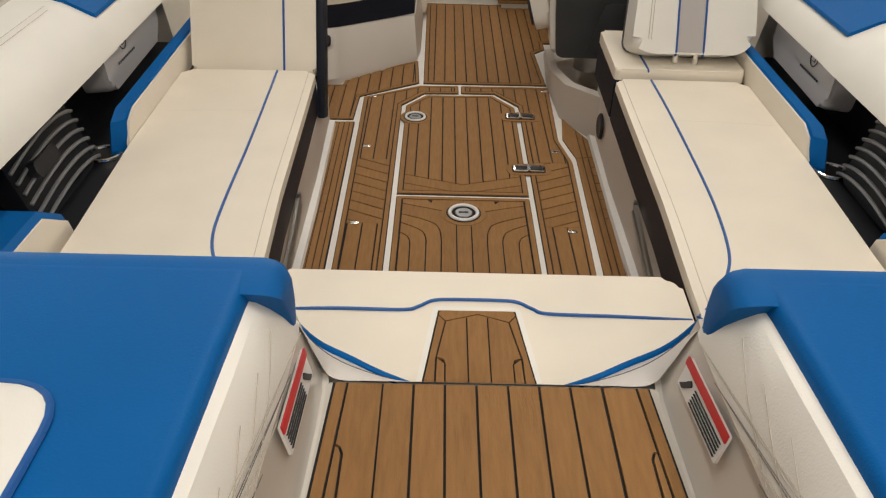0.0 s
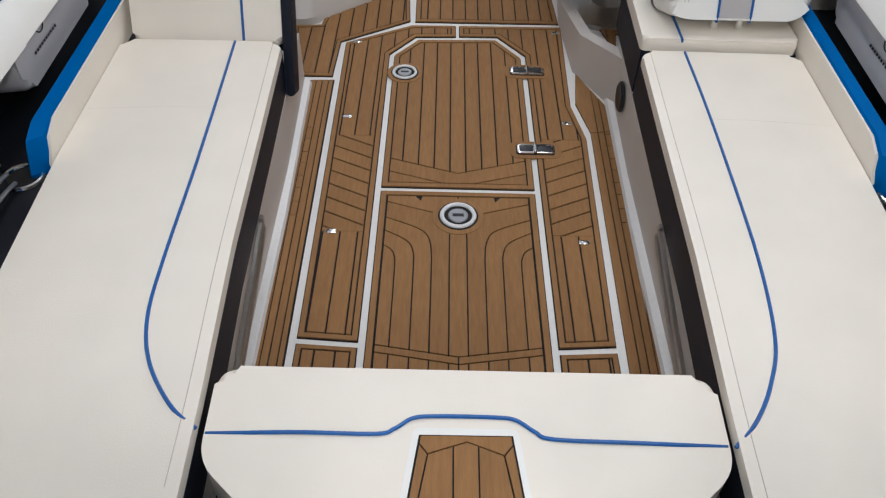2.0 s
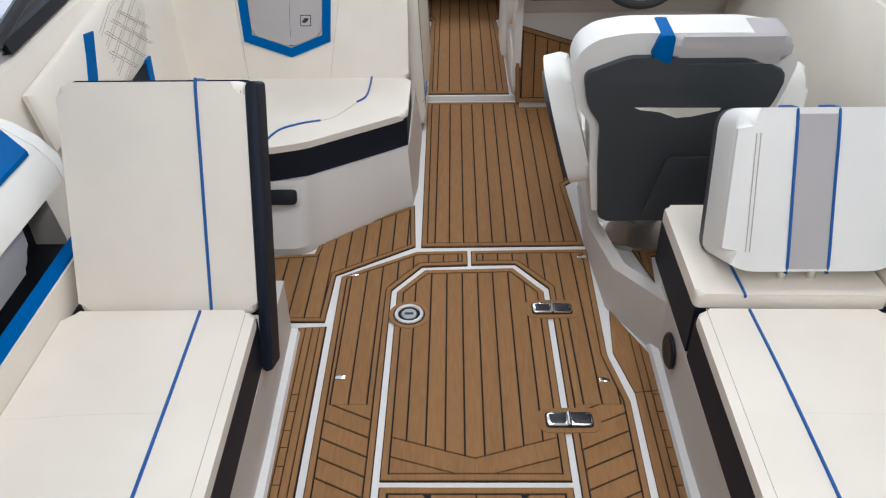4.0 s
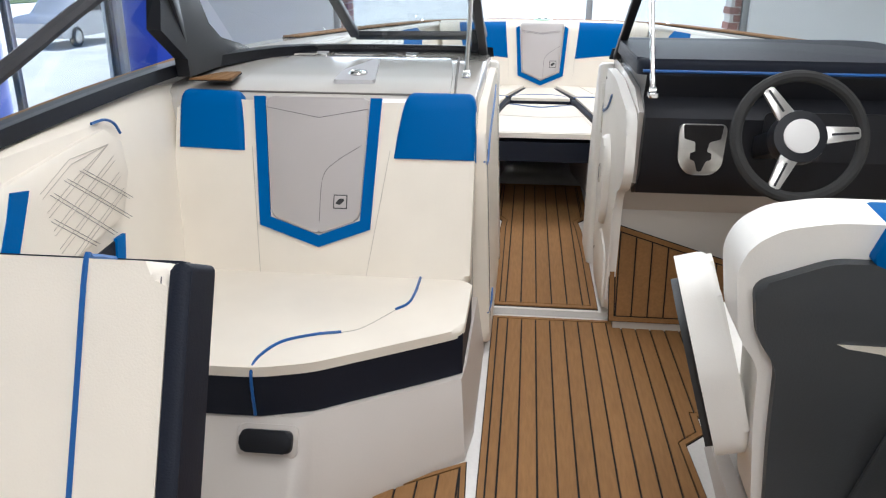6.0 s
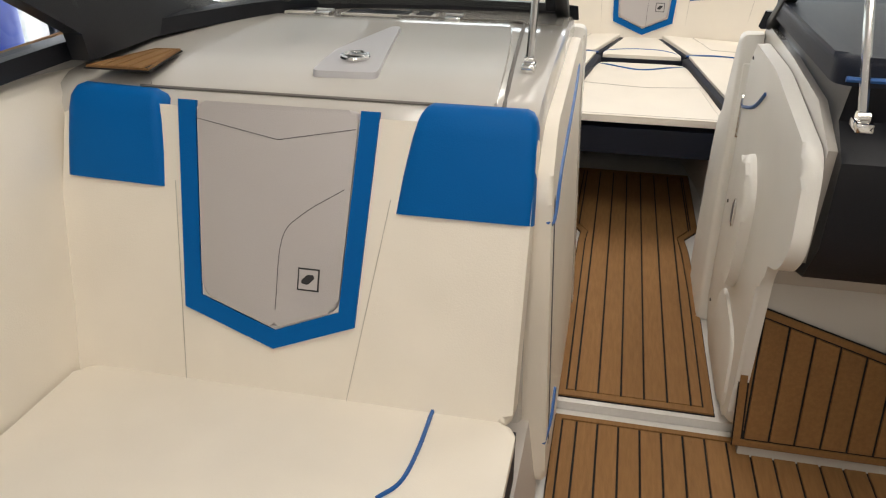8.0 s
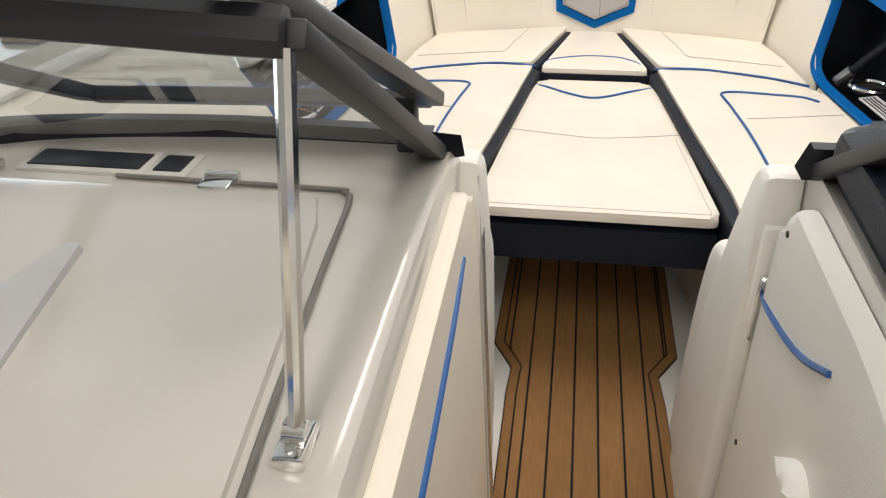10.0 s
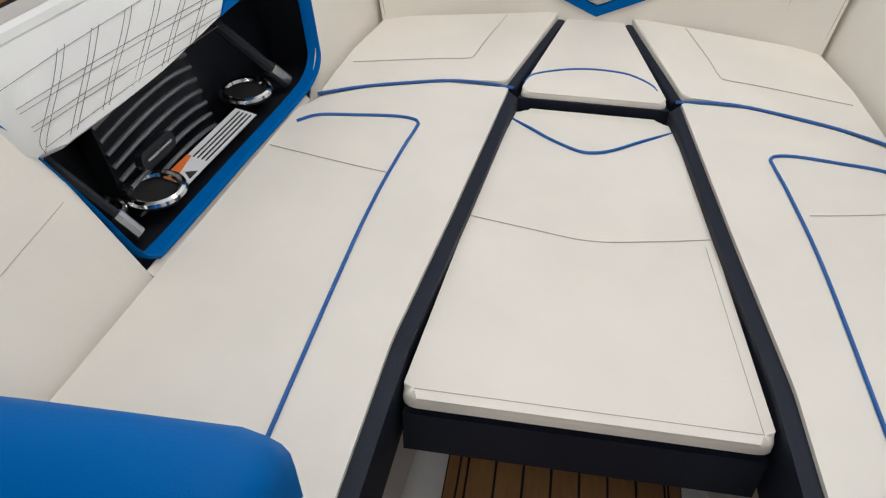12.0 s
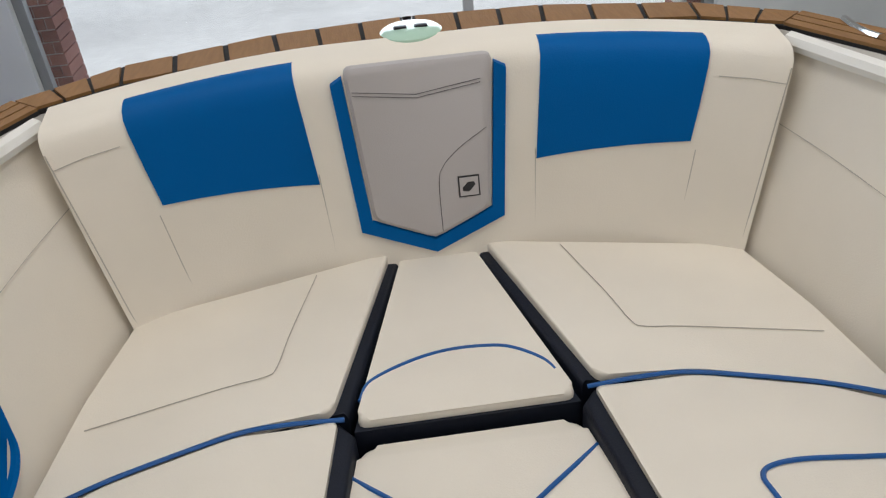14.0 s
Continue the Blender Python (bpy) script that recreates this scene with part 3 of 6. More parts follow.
teak_panel("floor_mat_walkway", [(-0.176, 3.166), (0.421, 3.174), (0.402, 3.60), (0.462, 3.66), (0.462, 3.75), (0.95, 3.75), (0.95, 4.405), (-0.185, 4.405)], TL, pitch=0.0525, x0=-0.124)
teak_panel("floor_mat_starboard_step", [(0.512, 3.44), (0.628, 2.95), (0.648, 3.10), (0.80, 3.12), (0.80, 3.40)], TL, pitch=0.0525, x0=0.45, border=0.016, z=0.004)
bowmat = [(-0.190, 4.448), (0.222, 4.448), (0.222, 5.10), (0.214, 5.42), (0.205, 5.53), (0.260, 5.62), (0.260, 6.25), (-0.24, 6.25), (-0.245, 5.62), (-0.190, 5.52), (-0.195, 5.42)]
teak_panel("bow_floor_mat", bowmat, TL + " through the bow walkway", pitch=0.0598, x0=-0.1365, border=0.028, z=0.025)


# ---- aft: transom walkway, sun pads and rear bench ----
structure("transom_walkway", plate([(-0.40, -0.95), (0.40, -0.95), (0.31, 0.545), (0.26, 0.565), (-0.26, 0.565), (-0.31, 0.545)], None, 0.3, 0.012, base=0.29), GEL, "white moulded transom walkway")
tm = [(-0.325, -0.93), (0.325, -0.93), (0.256, 0.556), (-0.259, 0.556)]
TG = [-0.259, -0.227, -0.177, -0.127, -0.077, -0.0265, 0.024, 0.074, 0.124, 0.175, 0.226, 0.257]
tpieces = [[(a, -1.0), (b, -1.0), (b, 0.6), (a, 0.6)] for a, b in zip(TG[2:-2], TG[3:-2])]
for sd, e in ((-1, 0.259), (1, 0.257)):
    k = 0.069 / 1.486
    rim = lambda y: sd * (e - 0.026 + k * (0.556 - y))
    out_p = [(sd * e, 0.60), (rim(0.60), 0.60), (rim(-1.0), -1.0), (sd * (e + k * 1.6), -1.0)]
    mid_p = [(sd * 0.2265, 0.405), (sd * 0.231, 0.417), (sd * 0.238, 0.421), (rim(0.415), 0.417), (rim(-1.0), -1.0), (sd * 0.2265, -1.0)]
    in_p = [(sd * 0.176, -1.0), (sd * 0.176, 0.60), (rim(0.60), 0.60), (rim(0.421), 0.421), (sd * 0.238, 0.421), (sd * 0.231, 0.417), (sd * 0.2265, 0.405), (sd * 0.2265, -1.0)]
    for p in (out_p, mid_p, in_p):
        tpieces.append(p if poly_area(p) > 0 else p[::-1])
teak_panel("transom_mat", tm, "large teak-look planks on the transom walkway", pieces=tpieces, border=0, z=0.59, gap=0.0021)
# the bench back: one padded sheet from the walkway's end down to the seat, sweeping forward at its sides
low_half = [(0.0, 0.622, 0.494), (0.10, 0.624, 0.502), (0.18, 0.634, 0.526), (0.245, 0.645, 0.556), (0.290, 0.640, 0.590), (0.320, 0.625, 0.640), (0.345, 0.60, 0.72)]
high_half = [(0.0, 0.566, 0.586), (0.10, 0.566, 0.586), (0.19, 0.566, 0.586), (0.258, 0.566, 0.590), (0.282, 0.562, 0.640), (0.304, 0.556, 0.712), (0.345, 0.545, 0.79)]
LOWC = curve_points([(-x, y, z) for x, y, z in low_half[:0:-1]] + low_half, 5)
HIGHC = curve_points([(-x, y, z) for x, y, z in high_half[:0:-1]] + high_half, 5)
bench_back = bmesh.new()
loft([[Vector((a.x * 1.22, a.y + 0.115 + 0.6 * max(0.0, abs(a.x) - 0.1), 0.335)), Vector((a.x * 1.03, a.y + 0.012, a.z - 0.02))] + [a.lerp(b, k) + Vector((0, 0, 0.006 * math.sin(math.pi * k))) for k in (0, 0.25, 0.5, 0.75, 1)] for a, b in zip(LOWC, HIGHC)], closed=False, bm=bench_back)

for s in (1, -1):
    side = "starboard" if s > 0 else "port"
    sec = [(0.262, 0.588), (0.272, 0.592), (0.277, 0.602), (0.2915, 0.66), (0.3065, 0.722), (0.42, 0.722), (0.42, 0.588)]
    wall = bmesh.new()
    rings = []
    for y, k in ((-0.95, 0.06), (0.30, 0.004), (0.46, 0.0), (0.535, 0.0), (0.578, 0.006)):
        rings.append([Vector((s * (x + k), y, z)) for x, z in sec])
    loft(rings, bm=wall)
    structure("transom_side_" + side, wall, GEL, "white moulded side of the transom walkway")
    pad = thing("sun_pad", "blue vinyl sun pad with a cream quilted side and inset", "sun pad", (s * 0.7, -0.2, 0.62), "sun pads")
    out = flip([(0.385, -0.95), (1.17, -0.95), (1.17, 0.49), (0.338, 0.49)], s)
    part("pad_top", plate(out, None, 0.105, 0.022, 4, base=0.77), BLUE, pad)
    nose = [(0.43, 0.868), (0.485, 0.8745), (0.520, 0.862), (0.542, 0.83), (0.548, 0.78), (0.540, 0.725), (0.525, 0.708), (0.505, 0.72), (0.478, 0.79)]
    part("pad_nose", loft([[Vector((s * x, 0.50 + (y - 0.50) * k, 0.79 + (z - 0.79) * k)) for y, z in nose] for x, k in ((0.298, 0.55), (0.300, 0.72), (0.306, 0.86), (0.316, 0.95), (0.332, 1.0), (0.70, 1.0), (1.17, 1.0))]), BLUE, pad, "rounded blue front edge")
    part("pad_base", plate(flip([(0.40, -0.95), (1.16, -0.95), (1.16, 0.49), (0.42, 0.48)], s), None, 0.745, base=0.0), LINER, pad, "cream moulded base")
    qsec = [(0.300, 0.722), (0.294, 0.732), (0.296, 0.752), (0.304, 0.785), (0.315, 0.818), (0.328, 0.842), (0.345, 0.850), (0.36, 0.84), (0.36, 0.722)]
    quilt = part("quilted_panel", loft([[Vector((s * (x + k), y - 0.10 * (z - 0.722) / 0.13, z)) for x, z in qsec] for y, k in ((-0.95, 0.055), (0.0, 0.018), (0.40, 0.002), (0.52, 0.0), (0.545, 0.004), (0.555, 0.014))]), WHITE, pad, "cream quilted side panel")

    def on_quilt(y, k):
        x, z = Vector(qsec[1]).lerp(Vector(qsec[4]), k)
        return Vector((s * (x - 0.0035 + max(0.0, 0.40 - y) * 0.04), y - 0.10 * (z - 0.722) / 0.13, z))
    for k in range(9):
        y = 0.52 - k * 0.085
        for d in (0.40, 0.46):
            part("stitch", tube([on_quilt(y, 0.04), on_quilt(y - d * 0.5, 0.5), on_quilt(y - d, 0.97)], 0.0006, 4, 3), THREAD if k % 2 else PALE, quilt)
        part("stitch", tube([on_quilt(y - 0.30, 0.04), on_quilt(y - 0.14, 0.5), on_quilt(y - 0.02, 0.97)], 0.0006, 4, 3), PALE, quilt)
    ins = flip(rounded([(0.49, -0.9), (1.10, -0.9), (1.10, 0.255), (0.49, 0.255)], 0.07, 6), s)
    part("inset_panel", plate(ins, None, 0.010, 0.004, 2, base=0.872), WHITE, pad, "white inset cushion panel")
    part("piping", tube([(x, y, 0.879) for x, y in ins + ins[:1]], 0.005, 6, 0), PIPE, pad)
    # warning label on the side wall
    ml = frame3((s * 0.320, 0.50, 0.70), (0, -1, 0) if s > 0 else (0, -1, 0), (-s * 0.02, 0, 1))
    lab = thing("warning_label", "white warning label with a red danger band and black text lines", "label", (s * 0.32, 0.45, 0.66), "warning labels")
    off = 0.004 if s < 0 else -0.004
    mo = frame3((s * 0.2855, 0.522, 0.640), (0, -1, 0.14), (s * 0.27, 0, 1)) @ Matrix.Diagonal((1.18, 0.56, 1, 1))
    th = 0.0025 * s
    part("label_sheet", plate(rounded([(0, 0), (0.155, 0), (0.155, 0.088), (0, 0.088)], 0.006), mo, th * 1.6), LABEL, lab)
    part("red_band", plate([(0.0, 0.066), (0.155, 0.066), (0.155, 0.088), (0.0, 0.088)], mo, th * 1.2, base=th * 1.6), RED, lab)
    for k in range(5):
        part("text_line", plate([(0.05, 0.010 + k * 0.010), (0.148, 0.010 + k * 0.010), (0.148, 0.0115 + k * 0.010), (0.05, 0.0115 + k * 0.010)], mo, th, base=th * 1.6), INK, lab)
    part("pictogram", plate(rounded([(0.008, 0.012), (0.020, 0.010), (0.040, 0.045), (0.032, 0.055), (0.022, 0.035)], 0.004), mo, th, base=th * 1.6), INK, lab)

bench = thing("rear_bench", "cream vinyl rear bench with blue piping and a pale grey back", "bench seat", (0, 0.95, 0.1))
part("back_pad", bench_back, PALEV, bench, "pale grey vinyl back pad")
part("back_seam", tube([a.lerp(b, 0.28) + Vector((0, 0, 0.0055)) for a, b in list(zip(LOWC, HIGHC))[5:-5]], 0.0009, 4, 0), THREAD, bench)
seat = rounded([(-0.490, 0.965), (-0.38, 0.865), (-0.30, 0.808), (-0.21, 0.762), (-0.12, 0.734), (0.12, 0.734), (0.21, 0.762), (0.30, 0.808), (0.38, 0.865), (0.495, 0.965), (0.503, 1.178), (-0.497, 1.178)], 0.045, 6)
part("seat_cushion", plate(seat, None, 0.15, 0.020, 5, base=0.205), CREAM, bench)
part("bench_base", plate([(-0.50, 0.62), (0.50, 0.62), (0.48, 1.15), (-0.48, 1.15)], None, 0.205, 0.0, base=0.0), NAVY, bench, "dark bench base")
part("front_piping", tube([(-0.49, 1.024, 0.352), (-0.32, 1.028, 0.357), (-0.17, 1.028, 0.357), (-0.135, 1.04, 0.357), (-0.10, 1.064, 0.357), (-0.05, 1.069, 0.357), (0.05, 1.069, 0.357), (0.095, 1.064, 0.357), (0.13, 1.040, 0.357), (0.165, 1.024, 0.357), (0.32, 1.020, 0.357), (0.494, 1.018, 0.352)], 0.0045), PIPE, bench, "blue piping")
part("rear_piping", tube([p + Vector((0, 0.004, 0.001)) for p in LOWC[2:-2]], 0.0068, 8, 0), BLUE, bench, "thick blue edge roll")
pad_out = [(-0.127, 0.758), (0.124, 0.756), (0.091, 1.031), (-0.090, 1.030)]
roof = [(-0.16, 0.970), (-0.071, 0.986), (0.002, 1.012), (0.071, 0.985), (0.16, 0.970)]
fpp = [[(-0.0235, 0.70), (0.0235, 0.70), (0.0235, 1.004), (0.002, 1.012), (-0.0235, 1.003)],
       [(-0.16, 1.10), *roof[1:4], (0.16, 1.10)],
       [(-0.16, 1.10), (-0.16, 0.70), (-0.094, 0.70), (-0.0915, 0.865), (-0.071, 0.986)], [(0.16, 0.70), (0.16, 1.10), (0.071, 0.985), (0.0915, 0.865), (0.094, 0.70)],
       [(-0.072, 0.70), (-0.0235, 0.70), (-0.0235, 1.003), (-0.071, 0.986), (-0.0905, 0.868), (-0.076, 0.862), (-0.072, 0.850)], [(0.0235, 0.70), (0.072, 0.70), (0.072, 0.850), (0.076, 0.862), (0.0905, 0.868), (0.071, 0.985), (0.0235, 1.004)],
       [(-0.094, 0.70), (-0.072, 0.70), (-0.072, 0.850), (-0.0905, 0.868)], [(0.072, 0.70), (0.094, 0.70), (0.0905, 0.868), (0.072, 0.850)]]
fp = teak_panel("foot_pad", pad_out, "teak-look step pad on the cream rear bench", pieces=fpp, border=0, z=0.354, kind="", gap=0.0016)
fp["category"] = "step pad"
part("pad_rim", plate(rounded([(-0.137, 0.752), (0.134, 0.750), (0.100, 1.044), (-0.099, 1.044)], 0.015), None, 0.0022, base=0.3545), WHITE, fp, "white moulded rim")


# ---- aft: the two lounges ----
def lounge(s):
    side = "starboard" if s > 0 else "port"
    top = 0.378
    base = [(0.545, 0.62), (1.26, 0.62), (1.26, 2.70), (0.565, 2.70), (0.55, 2.2)]
    structure("lounge_base_" + side, plate(flip(base, s), None, 0.215, base=0.0), LINER, "cream moulded lounge base")
    # skirting lip along the sole
    lip = bmesh.new()
    loft([[Vector((s * (x + dx), y, z)) for dx, z in ((-0.028, 0.001), (-0.02, 0.02), (0.004, 0.03), (0.004, 0.001))] for x, y in ((0.545, 0.7), (0.548, 2.0), (0.565, 2.70))], bm=lip)
    structure("lounge_skirting_" + side, lip, GELF, "moulded lip at the foot of the lounge")
    sofa = thing("side_lounge", "long cream vinyl lounge cushion with blue piping and dark sides", "lounge", (s * 0.78, 1.5, 0.22), "side lounges")
    out = [(0.498, 0.60), (0.506, 0.90), (0.513, 1.10), (0.534, 1.50), (0.546, 2.0), (0.556, 2.368), (1.035, 2.362), (1.035, 1.8), (1.012, 1.26), (0.995, 0.60)]
    part("cushion_side", plate(flip(out, s), None, 0.132, base=0.216), NAVY, sofa, "navy black cushion side")
    part("cushion_top", plate(flip(rounded([(x - (0.004 if x < 0.6 else 0), y) for x, y in out], 0.034), s), None, 0.034, 0.018, 4, base=0.346), CREAM, sofa)
    pip = [(0.694, 2.36), (0.684, 2.05), (0.676, 1.756), (0.672, 1.448), (0.662, 1.282), (0.628, 1.167), (0.562, 1.068), (0.503, 1.022)]
    if s > 0:
        pip = [(0.684, 2.36), (0.686, 2.10), (0.680, 1.737), (0.669, 1.465), (0.643, 1.256), (0.602, 1.143), (0.552, 1.059), (0.500, 1.005)]
    part("piping", tube([(s * x, y, top + 0.003 - (0.008 if x < 0.53 else 0)) for x, y in pip], 0.0042), PIPE, sofa, "blue piping")
    part("edge_stitch", tube([(s * (x + 0.022), y, top + 0.0022) for x, y in out[1:6]], 0.0009, 4, 5), PALE, sofa)
    part("seam", tube([(s * 0.69, 2.02, top + 0.001), (s * 0.85, 2.015, top + 0.001), (s * 1.02, 2.0, top + 0.001)], 0.0012, 4), PALE, sofa)
    # low back roll: cream with a blue top
    roll = thing("lounge_side_bolster", "low cream side bolster with a blue top edge", "bolster", (s * 1.06, 2.1, 0.36), "side bolsters")
    face = [Vector((1.037, 1.768, 0.375)), Vector((1.037, 1.808, 0.438)), Vector((1.037, 1.86, 0.458)), Vector((1.037, 2.72, 0.462)), Vector((1.037, 2.72, 0.30)), Vector((1.037, 1.765, 0.30))]
    part("bolster_face", loft([[Vector((s * (p.x + dx), p.y, p.z)) for p in face] for dx in (0.0, 0.035)]), CREAM, roll)
    tp = [Vector((1.033, 1.765, 0.36)), Vector((1.033, 1.800, 0.440)), Vector((1.033, 1.855, 0.462)), Vector((1.033, 2.73, 0.467))]
    part("blue_edge", loft([[Vector((s * (p.x + dx), p.y - ey, p.z + dz)) for dx, dz, ey in ((0.010, -0.004, 0.0), (0.014, 0.004, 0.004), (0.046, 0.006, 0.034), (0.056, -0.03, 0.036), (0.030, -0.02, 0))] for p in tp]), BLUE, roll, "blue vinyl edge")
    # aft end of the bolster
    roll2 = thing("aft_side_bolster", "short cream side bolster with a blue edge", "bolster", (s * 1.06, 1.1, 0.36), "side bolsters")
    face = [Vector((1.03, 0.62, 0.30)), Vector((1.03, 1.33, 0.30)), Vector((1.03, 1.30, 0.40)), Vector((1.03, 1.20, 0.47)), Vector((1.03, 0.62, 0.49))]
    part("bolster_face", loft([[Vector((s * (p.x + dx), p.y, p.z)) for p in face] for dx in (0.0, 0.04)]), CREAM, roll2)
    part("blue_edge", loft([[Vector((s * (p.x + dx), p.y + ey, p.z + dz)) for dx, dz, ey in ((0.005, 0.0, 0.0), (0.02, 0.012, 0.012), (0.11, 0.012, 0.012), (0.11, -0.04, 0))] for p in face[1:]]), BLUE, roll2, "blue vinyl edge")
    # dark pocket with speaker and cup holders
    pk = bmesh.new()
    box(s * 1.035, s * 1.30, 1.22, 2.75, 0.30, 0.352, bm=pk)
    box(s * 1.27, s * 1.30, 1.20, 2.75, 0.352, 0.70, bm=pk)
    structure("side_pocket_" + side, pk, BLACKP, "black moulded side pocket")
    cooler = thing("side_locker_panel", "pale grey locker panel with an emblem and lettering", "locker panel", (s * 1.15, 2.2, 0.45), "locker panels")
    mp = frame3((s * 1.13, 1.94, 0.455), (0, 1, 0), (s * 0.12, 0, 1))
    th = -0.09 * s
    part("panel", plate(rounded([(0.0, 0.0), (0.52, 0.01), (0.56, 0.24), (0.04, 0.24)], 0.05, 5), mp @ Matrix.Translation((0, 0, -th)), th, 0.02, 4), LOCKER, cooler)
    em = mp @ Matrix.Translation((0.18, 0.115, -0.003 * s))
    part("emblem_ring", tube([em @ Vector((0.026 * math.cos(a * math.pi / 10), 0.026 * math.sin(a * math.pi / 10), 0)) for a in range(21)], 0.0018, 4, 0), INK, cooler)
    part("emblem_bar", tube([em @ Vector((-0.008, 0.012, 0)), em @ Vector((-0.008, -0.012, 0)), em @ Vector((0.010, -0.010, 0))], 0.0014, 4, 0), INK, cooler)
    for k in range(10):
        part("letter_bar", plate([(-0.075 + k * 0.0155, -0.054), (-0.066 + k * 0.0155, -0.054), (-0.066 + k * 0.0155, -0.047), (-0.075 + k * 0.0155, -0.047)], em, -0.0015 * s), INK, cooler)
    # speaker
    spk = thing("speaker", "black speaker grille with curved silver ribs", "speaker", (s * 1.2, 1.5, 0.36), "speakers")
    ms = frame3((s * 1.155, 1.50, 0.49), (0, 1, 0), (s * 0.35, 0, 1))
    part("speaker_body", plate(rounded([(-0.19, -0.14), (0.19, -0.14), (0.21, 0.13), (-0.17, 0.13)], 0.05, 5), ms @ Matrix.Translation((0, 0, 0.06 * s)), -0.06 * s), BLACKP, spk)
    for k in range(8):
        v = -0.115 + k * 0.03
        part("rib", tube([ms @ Vector((u, v + 0.035 * (1 - (u / 0.19) ** 2) - 0.01, -0.012 * s - 0.035 * s * (1 - (u / 0.2) ** 2))) for u in (-0.185, -0.12, -0.05, 0.02, 0.09, 0.15, 0.19)], 0.0055, 6, 4), SATIN, spk, "satin dark rib")
    part("badge", plate(rounded([(-0.055, -0.022), (0.055, -0.022), (0.065, 0.0), (0.055, 0.022), (-0.055, 0.022), (-0.065, 0)], 0.008), ms @ Matrix.Translation((-0.08, 0.0, -0.03 * s)), -0.024 * s), BLACKP, spk)
    for cy in (1.735, 1.30):
        cup = thing("cup_holder", "chrome ringed cup holder in the black pocket", "cup holder", (s * 1.10, cy, 0.352), "cup holders")
        part("ring", torus((s * 1.105, cy, 0.358), 0.047, 0.007), CHROME, cup)
        part("well", lathe((s * 1.105, cy, 0.3535), [(0.046, 0), (0.046, 0.002), (0.001, 0.0025)]), GROOVE, cup)
    # coaming roll over the pocket
    sec = [(1.30, 0.58), (1.10, 0.598), (1.078, 0.615), (1.085, 0.66), (1.125, 0.715), (1.19, 0.765), (1.26, 0.795), (1.33, 0.80), (1.33, 0.60)]
    coam = thing("coaming_bolster", "cream padded coaming bolster with a blue panel", "bolster", (s * 1.2, 1.6, 0.6), "coaming bolsters")
    part("bolster_pad", loft([[Vector((s * x, y, z - (0.02 if y < 0.6 else 0))) for x, z in sec] for y in (0.52, 0.9, 1.3, 1.7, 1.93)]), WHITE, coam)
    part("bolster_pad", loft([[Vector((s * (x + 0.003), y, z)) for x, z in sec] for y in (1.932, 2.2, 2.5, 2.62)]), WHITE, coam)
    bsec = [(1.335, 0.806), (1.26, 0.803), (1.188, 0.774), (1.120, 0.724), (1.118, 0.712), (1.20, 0.755), (1.30, 0.79)]
    part("blue_panel", loft([[Vector((s * x, y + (0.12 * (1.33 - x) / 0.25 if y < 2.0 else -0.10 * (1.33 - x) / 0.25), z)) for x, z in bsec] for y in (1.82, 2.1, 2.4, 2.66)]), BLUE, coam, "blue vinyl panel")
    end = bmesh.new()
    loft([[Vector((s * (1.2 + (x - 1.2) * k), 2.62 + d, 0.69 + (z - 0.69) * k)) for x, z in sec] for k, d in ((1.0, 0.0), (0.97, 0.03), (0.85, 0.055), (0.5, 0.07))], bm=end)
    part("rounded_end", end, WHITE, coam)
    for dz, dx in ((0.012, 0.0), (0.0, -0.006)):
        part("stitch", tube([(s * (1.20 + dx), y, 0.775 + dz - 0.004) for y in (0.6, 1.0, 1.4, 1.8)], 0.0008, 4), PALE, coam)
    # steel grab rail on the base
    rail = thing("grab_rail", "slim grey recessed grab rail under the lounge", "grab rail", (s * 0.535, 1.45, 0.15), "grab rails")
    part("rail", tube([(s * 0.533, 1.16, 0.10), (s * 0.530, 1.20, 0.10), (s * 0.530, 1.70, 0.205), (s * 0.530, 1.735, 0.225), (s * 0.533, 1.74, 0.20), (s * 0.53, 1.70, 0.17), (s * 0.53, 1.2, 0.06)], 0.008), STEEL, rail)
    return sofa


star_lounge = lounge(1)
port_lounge = lounge(-1)

# port lounge backrest, leaning forward over the passenger side
L = 0.586
mb = frame3((-1.012, 2.378, 0.352), (1, 0, 0), (0, 0.225, 0.523))
lb = part("backrest", plate(rounded([(0.0, 0.0), (0.458, 0.0), (0.458, L), (0.0, L)], 0.034), mb @ Matrix.Translation((0, 0, -0.07)), 0.075, 0.018, 4), CREAM, port_lounge, "upright cream vinyl backrest")
part("dark_side", plate(rounded([(0.0, -0.15), (0.03, -0.15), (0.03, L), (0.0, L)], 0.012), mb @ Matrix.Translation((0.459, 0, -0.076)), 0.080, 0.006, 2), NAVY, lb, "navy black side")
part("back_shell", plate(rounded([(0.0, -0.02), (0.458, -0.02), (0.458, L + 0.004), (0.0, L + 0.004)], 0.02), mb @ Matrix.Translation((0, 0, -0.084)), 0.014), NAVY, lb, "dark rear shell")
part("piping", tube([mb @ Vector((0.34, v, 0.006)) for v in (0.0, 0.2, 0.4, L - 0.012)] + [mb @ Vector((0.34, L + 0.003, -0.012)), mb @ Vector((0.34, L + 0.003, -0.07))], 0.0042, 6, 5), PIPE, lb, "blue piping")
part("stitch", tube([mb @ Vector((0.447, v, 0.0035)) for v in (0.02, 0.3, L - 0.02)], 0.0008, 4, 0), THREAD, lb)

